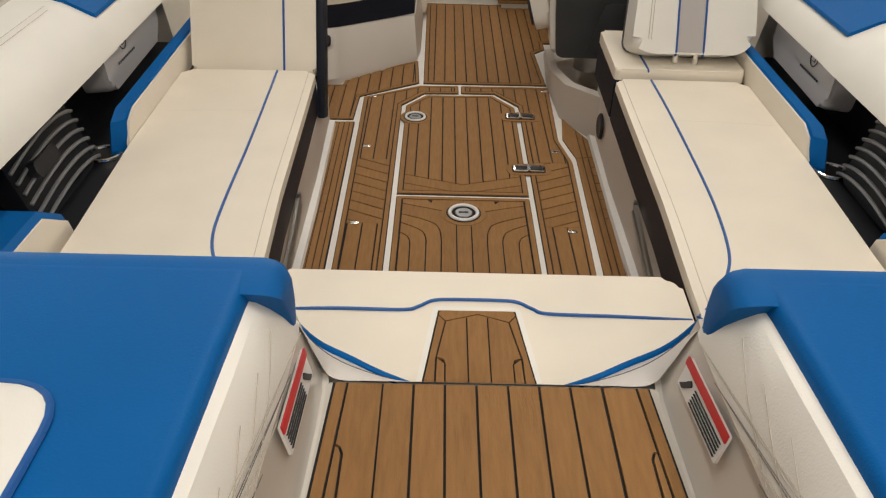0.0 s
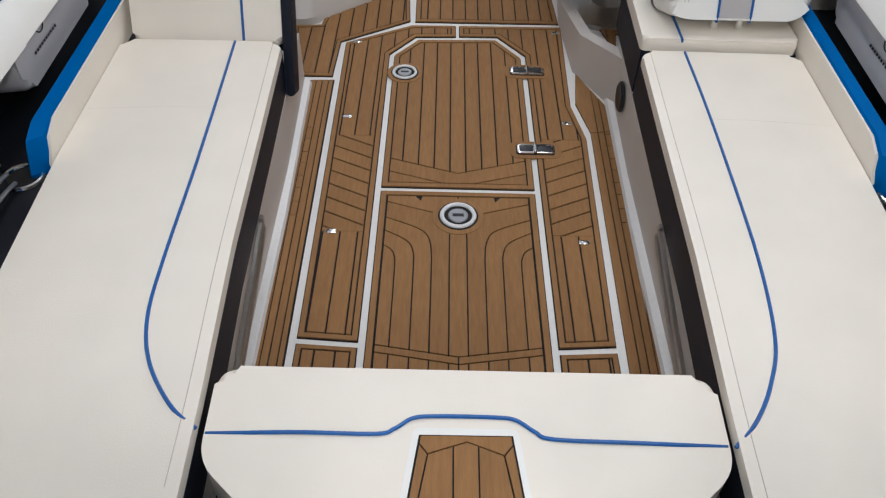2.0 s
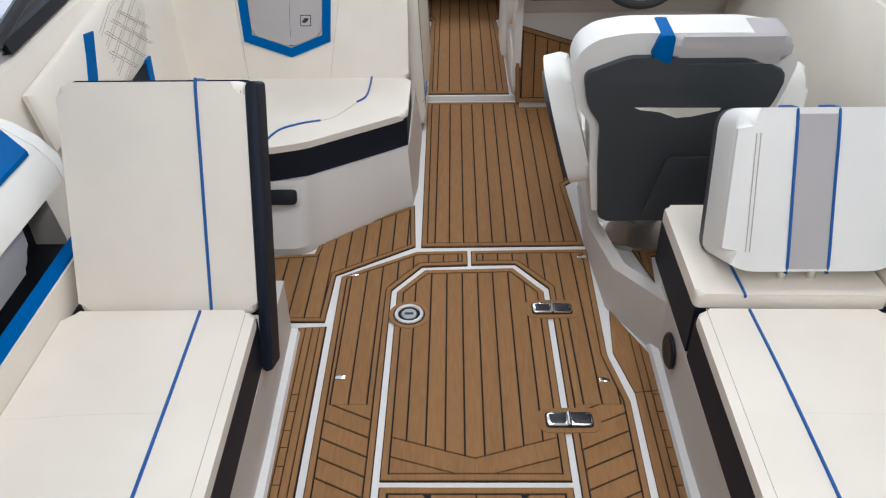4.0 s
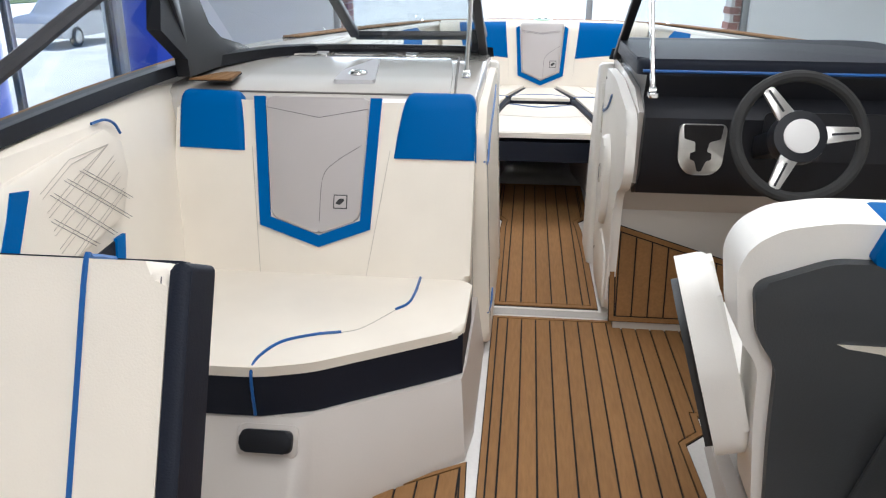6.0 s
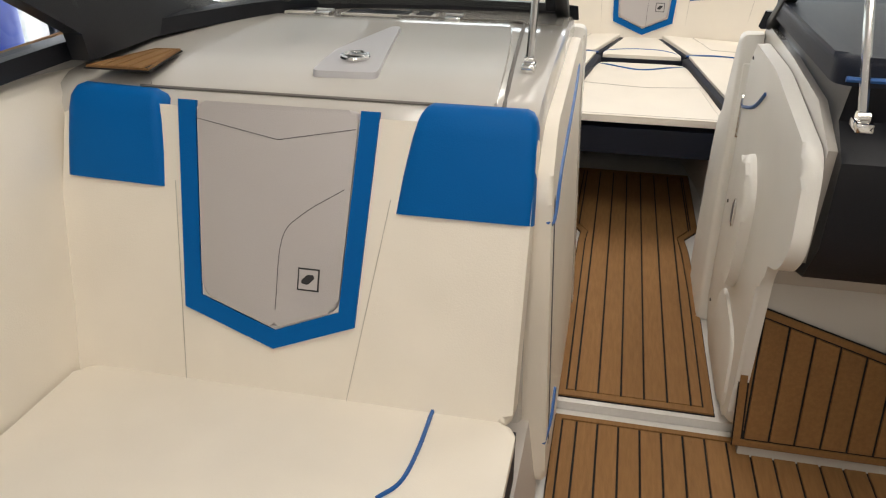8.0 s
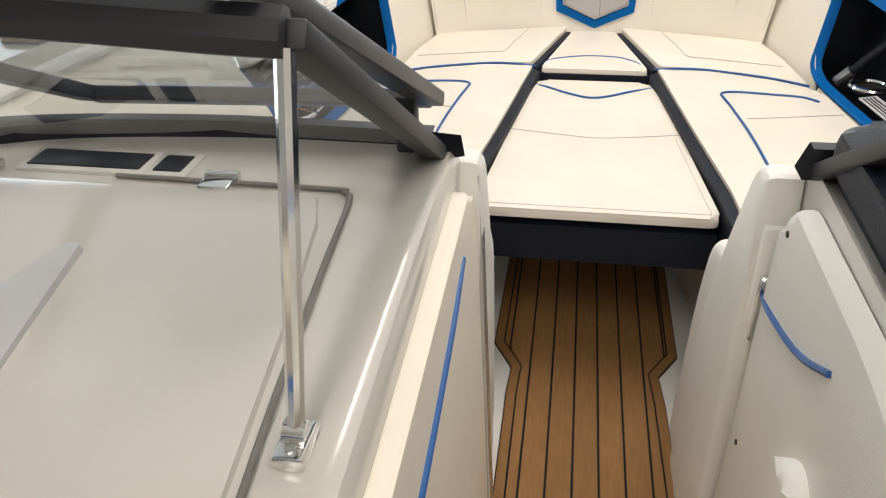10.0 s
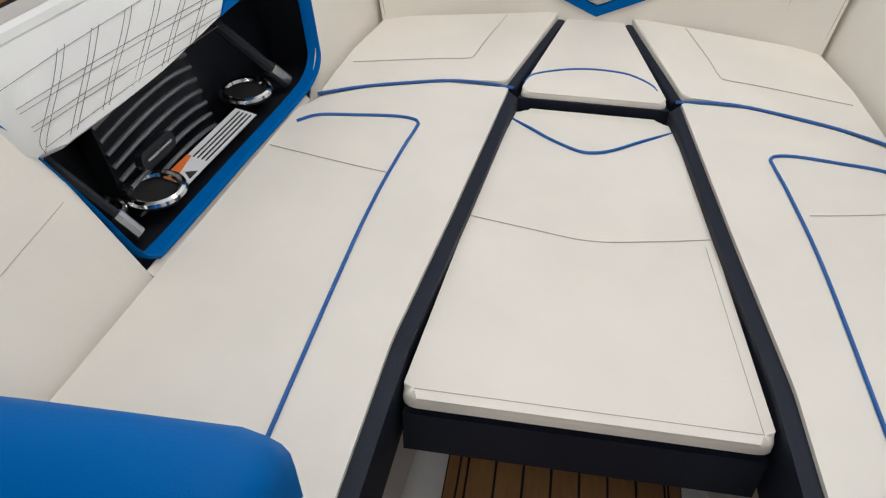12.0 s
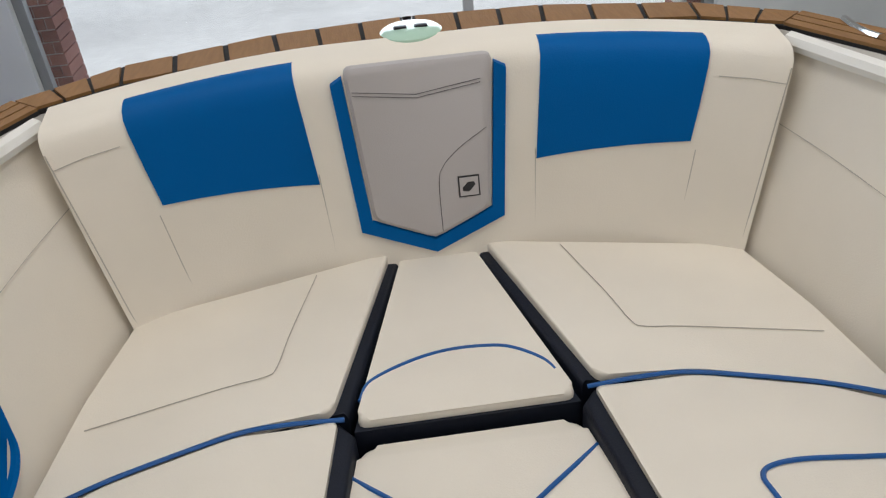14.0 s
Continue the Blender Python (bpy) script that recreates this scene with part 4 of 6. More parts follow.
# starboard seat end and folding backrest
so = [(0.556, 2.385), (1.035, 2.375), (1.035, 2.80), (0.565, 2.80)]
se = part("end_cushion", plate(rounded([(x - 0.003, y) for x, y in so], 0.02), None, 0.045, 0.02, 4, base=0.368), CREAM, star_lounge, "short cream seat end cushion")
part("cushion_side", plate(so, None, 0.15, base=0.218), NAVY, se, "navy black side")
part("piping", tube([(0.676, 2.385, 0.40), (0.672, 2.40, 0.414), (0.668, 2.60, 0.415)], 0.0042), PIPE, se, "blue piping")
mf = frame3((0.605, 2.45, 0.445), (1, 0, 0), (0, 0.17, 0.36))
fo = rounded([(0.0, 0.03), (0.06, 0.0), (0.40, 0.0), (0.455, 0.05), (0.44, 0.40), (0.03, 0.40)], 0.05, 5)
fb = part("backrest", plate(fo, mf @ Matrix.Translation((0, 0, -0.10)), 0.15, 0.035, 5), WHITE, star_lounge, "white folding backrest with a grey stripe")
part("back_shell", plate(fo, mf @ Matrix.Translation((0, 0, -0.13)), 0.03), CHARC, fb, "dark rear shell")
part("grey_stripe", plate([(0.165, 0.006), (0.265, 0.006), (0.265, 0.385), (0.165, 0.385)], mf @ Matrix.Translation((0, 0, 0.049)), 0.003, 0.0015, 1), GREYV, fb, "grey vinyl stripe")
for u in (0.165, 0.265):
    part("piping", tube([mf @ Vector((u, 0.003, 0.03)), mf @ Vector((u, 0.01, 0.052)), mf @ Vector((u, 0.2, 0.053)), mf @ Vector((u, 0.375, 0.052)), mf @ Vector((u, 0.400, 0.03)), mf @ Vector((u, 0.402, -0.06))], 0.004, 6, 4), PIPE, fb, "blue piping")
for u in (0.06, 0.07):
    part("stitch", tube([mf @ Vector((u, 0.05, 0.0515)), mf @ Vector((u + 0.01, 0.34, 0.0515))], 0.0012, 4, 0), PALE, fb)
for u in (0.16, 0.235):
    part("hinge_pin", lathe((0.605 + u + 0.02, 2.455, 0.413), [(0.012, 0), (0.012, 0.05)], n=12), CHROME, fb, "chrome support pin")


# ---- passenger side ----
def beam(p, q, w, h, bev=0.004, up=(0, 0, 1), bm=None):
    """A bar of section w by h from p to q."""
    p, q = Vector(p), Vector(q)
    m = frame3(p, q - p, up)
    L = (q - p).length
    bm = bm or bmesh.new()
    got = bmesh.ops.create_cube(bm, size=1.0, matrix=m @ Matrix.Translation((L / 2, 0, 0)) @ Matrix.Diagonal((L, h, w, 1)))
    if bev:
        bmesh.ops.bevel(bm, geom=list({e for v in got["verts"] for e in v.link_edges}), offset=bev, segments=2, profile=0.5, affect="EDGES")
    return bm


bot = [(-1.2, 3.125), (-0.62, 3.125), (-0.57, 3.15), (-0.555, 3.17), (-0.215, 3.465), (-0.20, 3.60), (-0.20, 4.10), (-1.2, 4.10)]
top = [(-1.2, 3.29), (-0.63, 3.29), (-0.60, 3.30), (-0.585, 3.315), (-0.232, 3.53), (-0.225, 3.62), (-0.225, 4.10), (-1.2, 4.10)]
structure("passenger_seat_base", loft([[Vector((x, y, 0.0)) for x, y in bot], [Vector((x, y, 0.03)) for x, y in bot], [Vector((x, y, 0.215)) for x, y in top]]), LINER, "cream moulded passenger seat base")
latch = thing("locker_latch", "black recessed latch on the passenger seat base", "latch", (-0.66, 3.25, 0.12))
mlat = frame3((-0.748, 3.232, 0.150), (1, 0, 0), (0, 0.55, 1))
part("recess", plate(rounded([(-0.012, -0.012), (0.142, -0.012), (0.142, 0.068), (-0.012, 0.068)], 0.02), mlat, 0.006, 0.003, 2, base=-0.004), LINER, latch)
part("handle", plate(rounded([(0.0, 0.0), (0.13, 0.0), (0.13, 0.055), (0.0, 0.055)], 0.018), mlat, 0.022, 0.008, 3), BLACKP, latch, "black plastic handle")

ps = thing("passenger_bench", "cream vinyl passenger bench with blue piping and dark front", "bench seat", (-0.7, 3.6, 0.22))
sc = [(-0.232, 3.90), (-0.232, 3.56), (-0.30, 3.512), (-0.585, 3.325), (-0.71, 3.285), (-1.14, 3.28), (-1.14, 3.90)]
part("cushion_side", plate(sc[::-1], None, 0.115, base=0.217), NAVY, ps, "navy black front")
part("cushion_top", plate(rounded(inset(sc, -0.003), 0.04), None, 0.026, 0.016, 4, base=0.327), CREAM, ps)
part("piping", tube([(-0.72, 3.276, 0.225), (-0.722, 3.274, 0.30), (-0.724, 3.286, 0.345), (-0.722, 3.34, 0.354), (-0.69, 3.42, 0.3555), (-0.62, 3.47, 0.3555), (-0.55, 3.495, 0.3555)], 0.0042), PIPE, ps, "blue piping")
part("piping", tube([(-0.393, 3.90, 0.3555), (-0.393, 3.78, 0.3555), (-0.402, 3.70, 0.3555), (-0.43, 3.655, 0.3555)], 0.0042), PIPE, ps, "blue piping")
part("seam", tube([(-0.55, 3.495, 0.3535), (-0.50, 3.53, 0.3535), (-0.43, 3.655, 0.3535)], 0.0012, 4), PALE, ps)
mbk = frame3((-1.205, 3.905, 0.335), (1, 0, 0), (0, 0.20, 0.535))
SL = 0.571


def pv(z):
    return (z - 0.335) / 0.535 * SL


part("back_cushion", plate(rounded([(0.0, 0.0), (0.965, 0.0), (0.965, SL - 0.012), (0.0, SL - 0.012)], 0.03, 5), mbk @ Matrix.Translation((0, 0, -0.07)), 0.085, 0.02, 4), CREAM, ps)
# rounded blue head panels that roll over the top edge of the back
ST = SL + 0.022
for u0, v0, u1, v1, t1, t0 in ((0.012, pv(0.712), 0.235, pv(0.706), 0.212, 0.012), (0.708, pv(0.695), 0.968, pv(0.695), 0.962, 0.742)):
    rings = []
    for k, inn_k in ((0.0, 0.6), (0.015, 0.8), (0.05, 0.94), (0.10, 1.0), (0.5, 1.0), (0.90, 1.0), (0.95, 0.94), (0.985, 0.8), (1.0, 0.6)):
        ring = []
        for v, d in ((0.0, 0.012), (0.004, 0.021), (0.35, 0.026), (0.72, 0.028), (0.90, 0.024), (0.98, 0.012), (1.02, -0.008), (1.0, -0.028), (0.0, -0.028)):
            vv = v0 + (v1 - v0) * k + v * (ST - v0)
            top_k = 1.0 - (1.0 - inn_k) * (v ** 3) * 0.35
            ring.append(mbk @ Vector((u0 + (u1 - u0) * k + ((t0 - u0) * (1 - k) + (t1 - u1) * k) * v, v0 + (vv - v0) * top_k, d - (1 - inn_k) * 0.03)))
        rings.append(ring)
    part("head_panel", loft(rings), BLUE, ps, "blue vinyl head panel")
sh = [(0.255, SL), (0.293, pv(0.487)), (0.485, pv(0.427)), (0.647, pv(0.484)), (0.668, SL)]
band = bmesh.new()
inn = [(0.292, SL), (0.326, pv(0.512)), (0.485, pv(0.462)), (0.614, pv(0.509)), (0.632, SL)]
rows = [[mbk @ Vector((x, y, h)) for x, y in q] for q, h in ((sh, 0.012), (sh, 0.022), (inn, 0.022), (inn, 0.012))]
loft([[rows[j][i] for j in range(4)] for i in range(5)], bm=band)
part("shield_band", band, BLUE, ps, "blue shield outline")
part("shield_panel", plate(rounded([(0.296, SL), (0.329, pv(0.515)), (0.485, pv(0.466)), (0.612, pv(0.512)), (0.629, SL)], 0.02), mbk, 0.028, 0.008, 3, base=-0.005), GREYV, ps, "grey vinyl shield panel")
part("stitch", tube([mbk @ Vector(q) for q in ((0.30, SL - 0.035, 0.0235), (0.47, SL - 0.065, 0.0235), (0.625, SL - 0.035, 0.0235))], 0.0008, 4, 0), THREAD, ps)
part("stitch", tube([mbk @ Vector(q) for q in ((0.485, pv(0.50), 0.0235), (0.49, pv(0.63), 0.0235), (0.53, pv(0.68), 0.0235), (0.61, pv(0.73), 0.0235))], 0.0008, 4, 5), THREAD, ps)
lg = mbk @ Matrix.Translation((0.528, pv(0.542), 0.0235))
part("logo_frame", plate([(0.0, 0.0), (0.044, 0.0), (0.044, 0.044), (0.0, 0.044)], lg, 0.0012), INK, ps, "small black square badge")
part("logo_field", plate([(0.003, 0.003), (0.041, 0.003), (0.041, 0.041), (0.003, 0.041)], lg, 0.0012, base=0.0008), GREYV, ps)
part("logo_mark", plate(rounded([(0.009, 0.014), (0.022, 0.012), (0.035, 0.026), (0.032, 0.032), (0.020, 0.032), (0.008, 0.020)], 0.003), lg, 0.0012, base=0.0016), INK, ps)
for u0, u1 in ((0.255, 0.30), (0.70, 0.64)):
    part("seam", tube([mbk @ Vector((u0, pv(0.72), 0.0165)), mbk @ Vector((u1, 0.01, 0.0165))], 0.0008, 4, 0), PALE, ps)

# padded hull side beside the passenger, and the starboard one behind the helm
for s in (-1, 1):
    side = "port" if s < 0 else "starboard"
    hp = bmesh.new()
    sec = [(1.145, 0.30), (1.165, 0.45), (1.19, 0.60), (1.215, 0.75), (1.245, 0.86), (1.285, 0.915), (1.33, 0.925), (1.33, 0.30)]
    loft([[Vector((s * (x + dx), y, min(z, sheer(y) + 0.01))) for x, z in sec] for y, dx in ((2.70, 0.02), (3.2, 0.0), (3.7, 0.0), (4.15, 0.0), (4.35, 0.0))], bm=hp)
    structure("hull_side_padding_" + side, hp, CREAM, "cream padded hull side")
qp = thing("quilted_side_pad", "cream quilted side pad with a blue strip and dark pocket", "side pad", (-1.2, 3.4, 0.5))


def sidept(y, z, d=0.0):
    x = 1.165 + 0.025 * (z - 0.45) / 0.15 if z < 0.75 else 1.215 + 0.03 * (z - 0.75) / 0.11
    return Vector((-(x - d), y, z))


pad_ring = [(2.80, 0.60), (3.30, 0.57), (3.62, 0.62), (3.70, 0.72), (3.72, 0.80), (3.66, 0.845), (3.45, 0.83), (2.80, 0.77)]
part("pad", loft([[sidept(y, z, 0.0) for y, z in pad_ring], [sidept(y, z, 0.014) for y, z in pad_ring], [sidept(3.3 + (y - 3.3) * 0.95, 0.7 + (z - 0.7) * 0.9, 0.022) for y, z in pad_ring]]), CREAM, qp)
part("blue_strip", loft([[sidept(y0, z0, 0.018), sidept(y0, z0, 0.028), sidept(y1, z1, 0.028), sidept(y1, z1, 0.018)] for y0, z0, y1, z1 in ((3.03, 0.595, 3.08, 0.580), (3.116, 0.693, 3.167, 0.680), (3.205, 0.795, 3.262, 0.785))]), BLUE, qp, "blue vinyl strip")
for y0, z0, y1, z1 in ((3.474, 0.778, 3.654, 0.653), (3.40, 0.772, 3.623, 0.606), (3.33, 0.755, 3.53, 0.590), (3.30, 0.700, 3.44, 0.590)):
    for e in (0.0, 0.016):
        part("stitch", tube([sidept(y0 + e, z0, 0.0232), sidept((y0 + y1) / 2 + e, (z0 + z1) / 2, 0.0236), sidept(y1 + e, z1, 0.0232)], 0.0007, 4, 0), THREAD, qp)
for k in range(5):
    for e in (0.0, 0.012):
        z0 = 0.575 + 0.045 * k + e
        part("stitch", tube([sidept(3.30, z0, 0.0232), sidept(3.45, z0 + 0.045, 0.0236), sidept(3.64, min(z0 + 0.10, 0.81), 0.0232)], 0.0009, 4, 0), PALE, qp)
part("piping", tube([sidept(3.62, 0.868, 0.01), sidept(3.68, 0.868, 0.014), sidept(3.72, 0.85, 0.014), sidept(3.735, 0.82, 0.012)], 0.004), PIPE, qp, "blue piping")
# no hollow here: the pocket's dark inside is put into a flat navy sheet
part("pocket", loft([[sidept(y, z, d) for y, z in ((3.20, 0.545), (3.56, 0.566), (3.50, 0.45), (3.46, 0.385), (3.25, 0.385))] for d in (0.004, 0.010)]), NAVY, qp, "flat navy sheet coloured as the pocket's dark inside")
part("pocket_edge", loft([[sidept(y0, z, 0.006), sidept(y0, z, 0.016), sidept(y1, z, 0.016), sidept(y1, z, 0.006)] for y0, y1, z in ((3.548, 3.594, 0.572), (3.496, 3.538, 0.468), (3.458, 3.498, 0.395))]), BLUE, qp, "blue pocket edge")

# ---- port console ----
def console_section(x, z_cut=1.0):
    return [(4.06, 0.0), (4.10, 0.78), (4.118, 0.845), (4.145, 0.876), (4.19, 0.890), (4.35, 0.907), (4.65, 0.925), (4.96, 0.933), (4.99, 0.918), (5.03, 0.86), (5.06, 0.0)]


rings = []
for x, k in ((-1.30, 0.0), (-0.262, 0.0), (-0.248, 0.004), (-0.240, 0.018)):
    rings.append([Vector((x, y + (k if y < 4.5 else -k), z - (k if z > 0.5 else 0))) for y, z in console_section(x)])
structure("port_console", loft(rings), GEL, "glossy cream-white port console moulding")


def deck_z(y):
    pts = [(4.145, 0.876), (4.19, 0.890), (4.35, 0.907), (4.65, 0.925), (4.96, 0.933)]
    for (a, b), (c, d) in zip(pts, pts[1:]):
        if y <= c:
            return b + (d - b) * (y - a) / (c - a)
    return 0.933


hl = thing("console_hatch", "glossy cream-white console hatch with a chrome latch", "hatch", (-0.65, 4.45, 0.9))
hx0, hx1 = -1.06, -0.324
hrings = []
for y, ins in ((4.150, 0.010), (4.165, 0.0), (4.35, 0.0), (4.55, 0.005), (4.70, 0.015), (4.765, 0.03), (4.775, 0.045)):
    z = deck_z(y)
    e = 0.007 if 4.16 < y < 4.77 else 0.001
    hrings.append([Vector((hx0 + ins + 0.05 * (y - 4.15), y, z - 0.01)), Vector((hx0 + ins + 0.05 * (y - 4.15) + 0.006, y, z + e)), Vector((hx1 - ins - 0.065 * (y - 4.15) - 0.006, y, z + e)), Vector((hx1 - ins - 0.065 * (y - 4.15), y, z - 0.01))])
part("hatch_lid", loft(hrings), GEL, hl)
# raised grey cords; the shade of the hatch gap is only their colour
part("gap", tube([(-0.314, 4.15, deck_z(4.15) + 0.004), (-0.327, 4.35, deck_z(4.35) + 0.0045), (-0.344, 4.6, deck_z(4.6) + 0.0045), (-0.354, 4.755, deck_z(4.74) + 0.0045), (-0.366, 4.783, deck_z(4.78) + 0.0045), (-0.40, 4.792, deck_z(4.78) + 0.0045), (-0.7, 4.795, 0.933)], 0.0042, 6, 6, 0.7), GAPM, hl, "grey cord coloured as the shaded groove round the hatch")
part("gap", tube([(-0.318, 4.149, 0.881), (-0.7, 4.149, 0.881), (-1.07, 4.149, 0.881)], 0.0034, 6, 0), GAPM, hl, "grey cord coloured as the shaded groove round the hatch")
wedge = rounded([(-0.730, 4.232), (-0.588, 4.238), (-0.640, 4.615), (-0.660, 4.615), (-0.727, 4.385)], 0.018)
wb = bmesh.new()
lo = [wb.verts.new((x, y, deck_z(y) + 0.004)) for x, y in wedge]
hi = [wb.verts.new((x * 0.985 - 0.0098, 4.4 + (y - 4.4) * 0.97, deck_z(y) + 0.017)) for x, y in wedge]
wb.faces.new(hi)
for i in range(len(lo)):
    wb.faces.new((lo[i], lo[(i + 1) % len(lo)], hi[(i + 1) % len(lo)], hi[i]))
part("latch_boss", wb, LOCKER, hl, "grey raised latch boss")
lz = deck_z(4.33) + 0.017
tilt = Matrix.Rotation(radians(4), 4, "X")
part("latch_ring", torus((-0.664, 4.330, lz + 0.002), 0.027, 0.006, tilt), CHROME, hl, "chrome latch ring")
part("latch_cup", lathe((-0.664, 4.330, lz), [(0.027, 0), (0.026, 0.003), (0.004, 0.0035)], tilt), BLACKP, hl)
part("latch_lever", box(-0.676, -0.640, 4.318, 4.342, lz + 0.003, lz + 0.009, 0.003), CHROME, hl, "chrome lever")
for x0, x1, m in ((-1.06, -0.945, BLACKP), (-0.85, -0.675, BLACKP), (-0.655, -0.612, BLACKP)):
    vent = thing("defrost_vent", "black vent slot in the console top", "vent", ((x0 + x1) / 2, 4.83, 0.93), "console vents")
    part("vent_frame", box(x0 - 0.012, x1 + 0.012, 4.80, 4.875, 0.922, 0.9345, 0.003), GEL, vent)
    part("vent_slot", box(x0, x1, 4.812, 4.863, 0.93, 0.9365, 0.002), m, vent)
for hx in (-0.545, -0.905):
    hg = part("hinge", box(hx - 0.022, hx + 0.022, 4.765, 4.80, 0.930, 0.940, 0.003), CHROME, hl, "small chrome hinge")
    part("knuckle", tube([(hx - 0.024, 4.803, 0.938), (hx + 0.024, 4.803, 0.938)], 0.007, 8, 0), CHROME, hg)
tri = teak_panel("console_teak_trim", [(-1.19, 4.135), (-1.035, 4.135), (-1.075, 4.34), (-1.14, 4.33)], "small teak-look trim on the port console", pitch=0.03, x0=-1.3, border=0.008, z=0.912)

# padded walkway face of the port console
wf = thing("walkway_pad", "cream padded console side with blue piping", "side pad", (-0.24, 4.5, 0.1))
mwf = frame3((-0.196, 4.09, 0.03), (0, 1, 0), (-0.035, 0, 0.85))
part("pad", plate(rounded([(0.0, 0.0), (0.84, 0.0), (0.86, 0.40), (0.865, 0.80), (0.82, 0.855), (0.11, 0.815), (0.0, 0.72)], 0.05, 5), mwf, 0.066, 0.014, 4, base=-0.05), CREAM, wf)
part("side_edge", plate(rounded([(0.845, 0.0), (0.90, 0.0), (0.93, 0.84), (0.885, 0.86), (0.868, 0.40)], 0.02), mwf, 0.070, 0.010, 3, base=-0.05), GEL, wf)
part("piping", tube([mwf @ Vector(q) for q in ((0.0, 0.655, 0.010), (0.03, 0.640, 0.016), (0.08, 0.650, 0.018), (0.17, 0.690, 0.018), (0.29, 0.712, 0.018), (0.46, 0.738, 0.018), (0.61, 0.768, 0.018), (0.72, 0.795, 0.016))], 0.0045), PIPE, wf, "blue piping")
part("piping", tube([mwf @ Vector(q) for q in ((0.0, 0.13, 0.012), (0.10, 0.12, 0.018), (0.20, 0.135, 0.018))], 0.0045), PIPE, wf, "blue piping")
for u in (0.06, 0.075):
    part("stitch", tube([mwf @ Vector((u, 0.08, 0.0165)), mwf @ Vector((u, 0.68, 0.0165))], 0.0008, 4, 0), THREAD, wf)

# ---- windscreen ----
ws = thing("windscreen", "black framed boat windscreen with tinted glass", "windscreen", (0, 4.9, 0.93))
for s in (-1, 1):
    A, B = (s * 0.268, 4.935, 0.925), (s * 0.284, 4.43, 1.25)
    part("pillar", beam(A, B, 0.032, 0.024), BLACKM, ws, "dark metal pillar")
    base = [(s * 0.262, 4.945, 0.938), (s * 0.6, 4.945, 0.940), (s * 0.92, 4.90, 0.942), (s * 1.06, 4.80, 0.945), (s * 1.16, 4.62, 0.945), (s * 1.25, 4.35, 0.942), (s * 1.275, 4.1, 0.938), (s * 1.29, 3.6, 0.915), (s * 1.30, 2.9, 0.87)]
    part("base_rail", loft([[Vector(p) + Vector(d) for d in ((-0.022, -0.022, -0.02), (-0.022, 0.022, -0.02), (-0.012, 0.012, 0.022), (-0.012, -0.012, 0.022), (0.03, -0.01, 0.018), (0.034, 0, -0.02))] for p in curve_points(base, 5)]), BLACKP, ws, "black base rail")
    part("header", tube([(s * 0.284, 4.43, 1.25), (s * 0.6, 4.40, 1.27), (s * 0.95, 4.27, 1.28), (s * 1.13, 4.02, 1.28), (s * 1.22, 3.75, 1.20), (s * 1.26, 3.3, 1.03), (s * 1.29, 2.85, 0.88)], 0.020, 8, 6), BLACKM, ws, "dark metal header")
    part("corner_post", beam((s * 1.23, 4.26, 0.94), (s * 1.17, 3.98, 1.26), 0.05, 0.075, 0.01), BLACKP, ws, "black corner post")
    part("corner_gusset", loft([[Vector((s * (1.215 + d - 0.10 * (z - 0.93)), y, z)) for y, z in ((3.965, 1.22), (3.96, 1.085), (4.15, 0.98), (4.17, 0.92), (4.45, 0.925), (4.80, 0.945), (4.64, 0.985), (4.44, 1.025), (4.33, 1.08), (4.19, 1.22))] for d in (-0.024, 0.02)]), BLACKP, ws, "black corner gusset")
    g = part("pane", loft([[Vector(p) for p in q] for q in (((s * 0.29, 4.93, 0.94), (s * 0.6, 4.93, 0.945), (s * 0.9, 4.885, 0.945), (s * 1.05, 4.79, 0.95), (s * 1.16, 4.58, 0.95)), ((s * 0.30, 4.43, 1.25), (s * 0.6, 4.40, 1.27), (s * 0.85, 4.32, 1.275), (s * 1.02, 4.20, 1.28), (s * 1.12, 4.04, 1.28)))], closed=False, caps=False), SMOKE, ws, "tinted glass pane")
    g.visible_shadow = False
    g2 = part("side_pane", loft([[Vector(p) for p in q] for q in (((s * 1.27, 4.10, 0.95), (s * 1.28, 3.6, 0.93), (s * 1.295, 2.95, 0.88)), ((s * 1.15, 3.95, 1.27), (s * 1.235, 3.6, 1.14), (s * 1.29, 2.90, 0.89)))], closed=False, caps=False), SMOKE, ws, "tinted glass pane")
    g2.visible_shadow = False
    st = thing("windscreen_strut", "slim chrome strut propping the windscreen", "strut", (s * 0.294, 4.36, 0.91), "windscreen struts")
    zb = 0.912 if s < 0 else 0.90
    yb = 4.361 if s < 0 else 4.12
    yt = 4.43 if s < 0 else 4.30
    part("rod", tube([(s * 0.294, yb, zb + 0.012), (s * 0.286, yt, 1.24)], 0.0085, 10, 0), CHROME, st)
    part("foot", box(s * 0.294 - 0.014, s * 0.294 + 0.014, yb - 0.028, yb + 0.02, zb - 0.006, zb + 0.010, 0.003), CHROME, st, "chrome foot")
    part("foot_bolt", lathe((s * 0.294, yb - 0.017, zb + 0.009), [(0.005, 0), (0.005, 0.003)], n=8), STEEL, st)
    part("rod_eye", lathe((s * 0.294 - 0.010, yb, zb + 0.014), [(0.011, 0), (0.011, 0.02)], Matrix.Rotation(radians(90), 4, "Y"), 12), CHROME, st)
cw = thing("folding_windscreen", "centre windscreen panel folded open over the port screen", "windscreen panel", (-0.5, 4.7, 1.0))
c1, c2, c3, c4 = (-0.278, 4.955, 1.002), (-0.322, 4.385, 1.316), (-0.83, 4.36, 1.31), (-0.80, 4.932, 0.997)
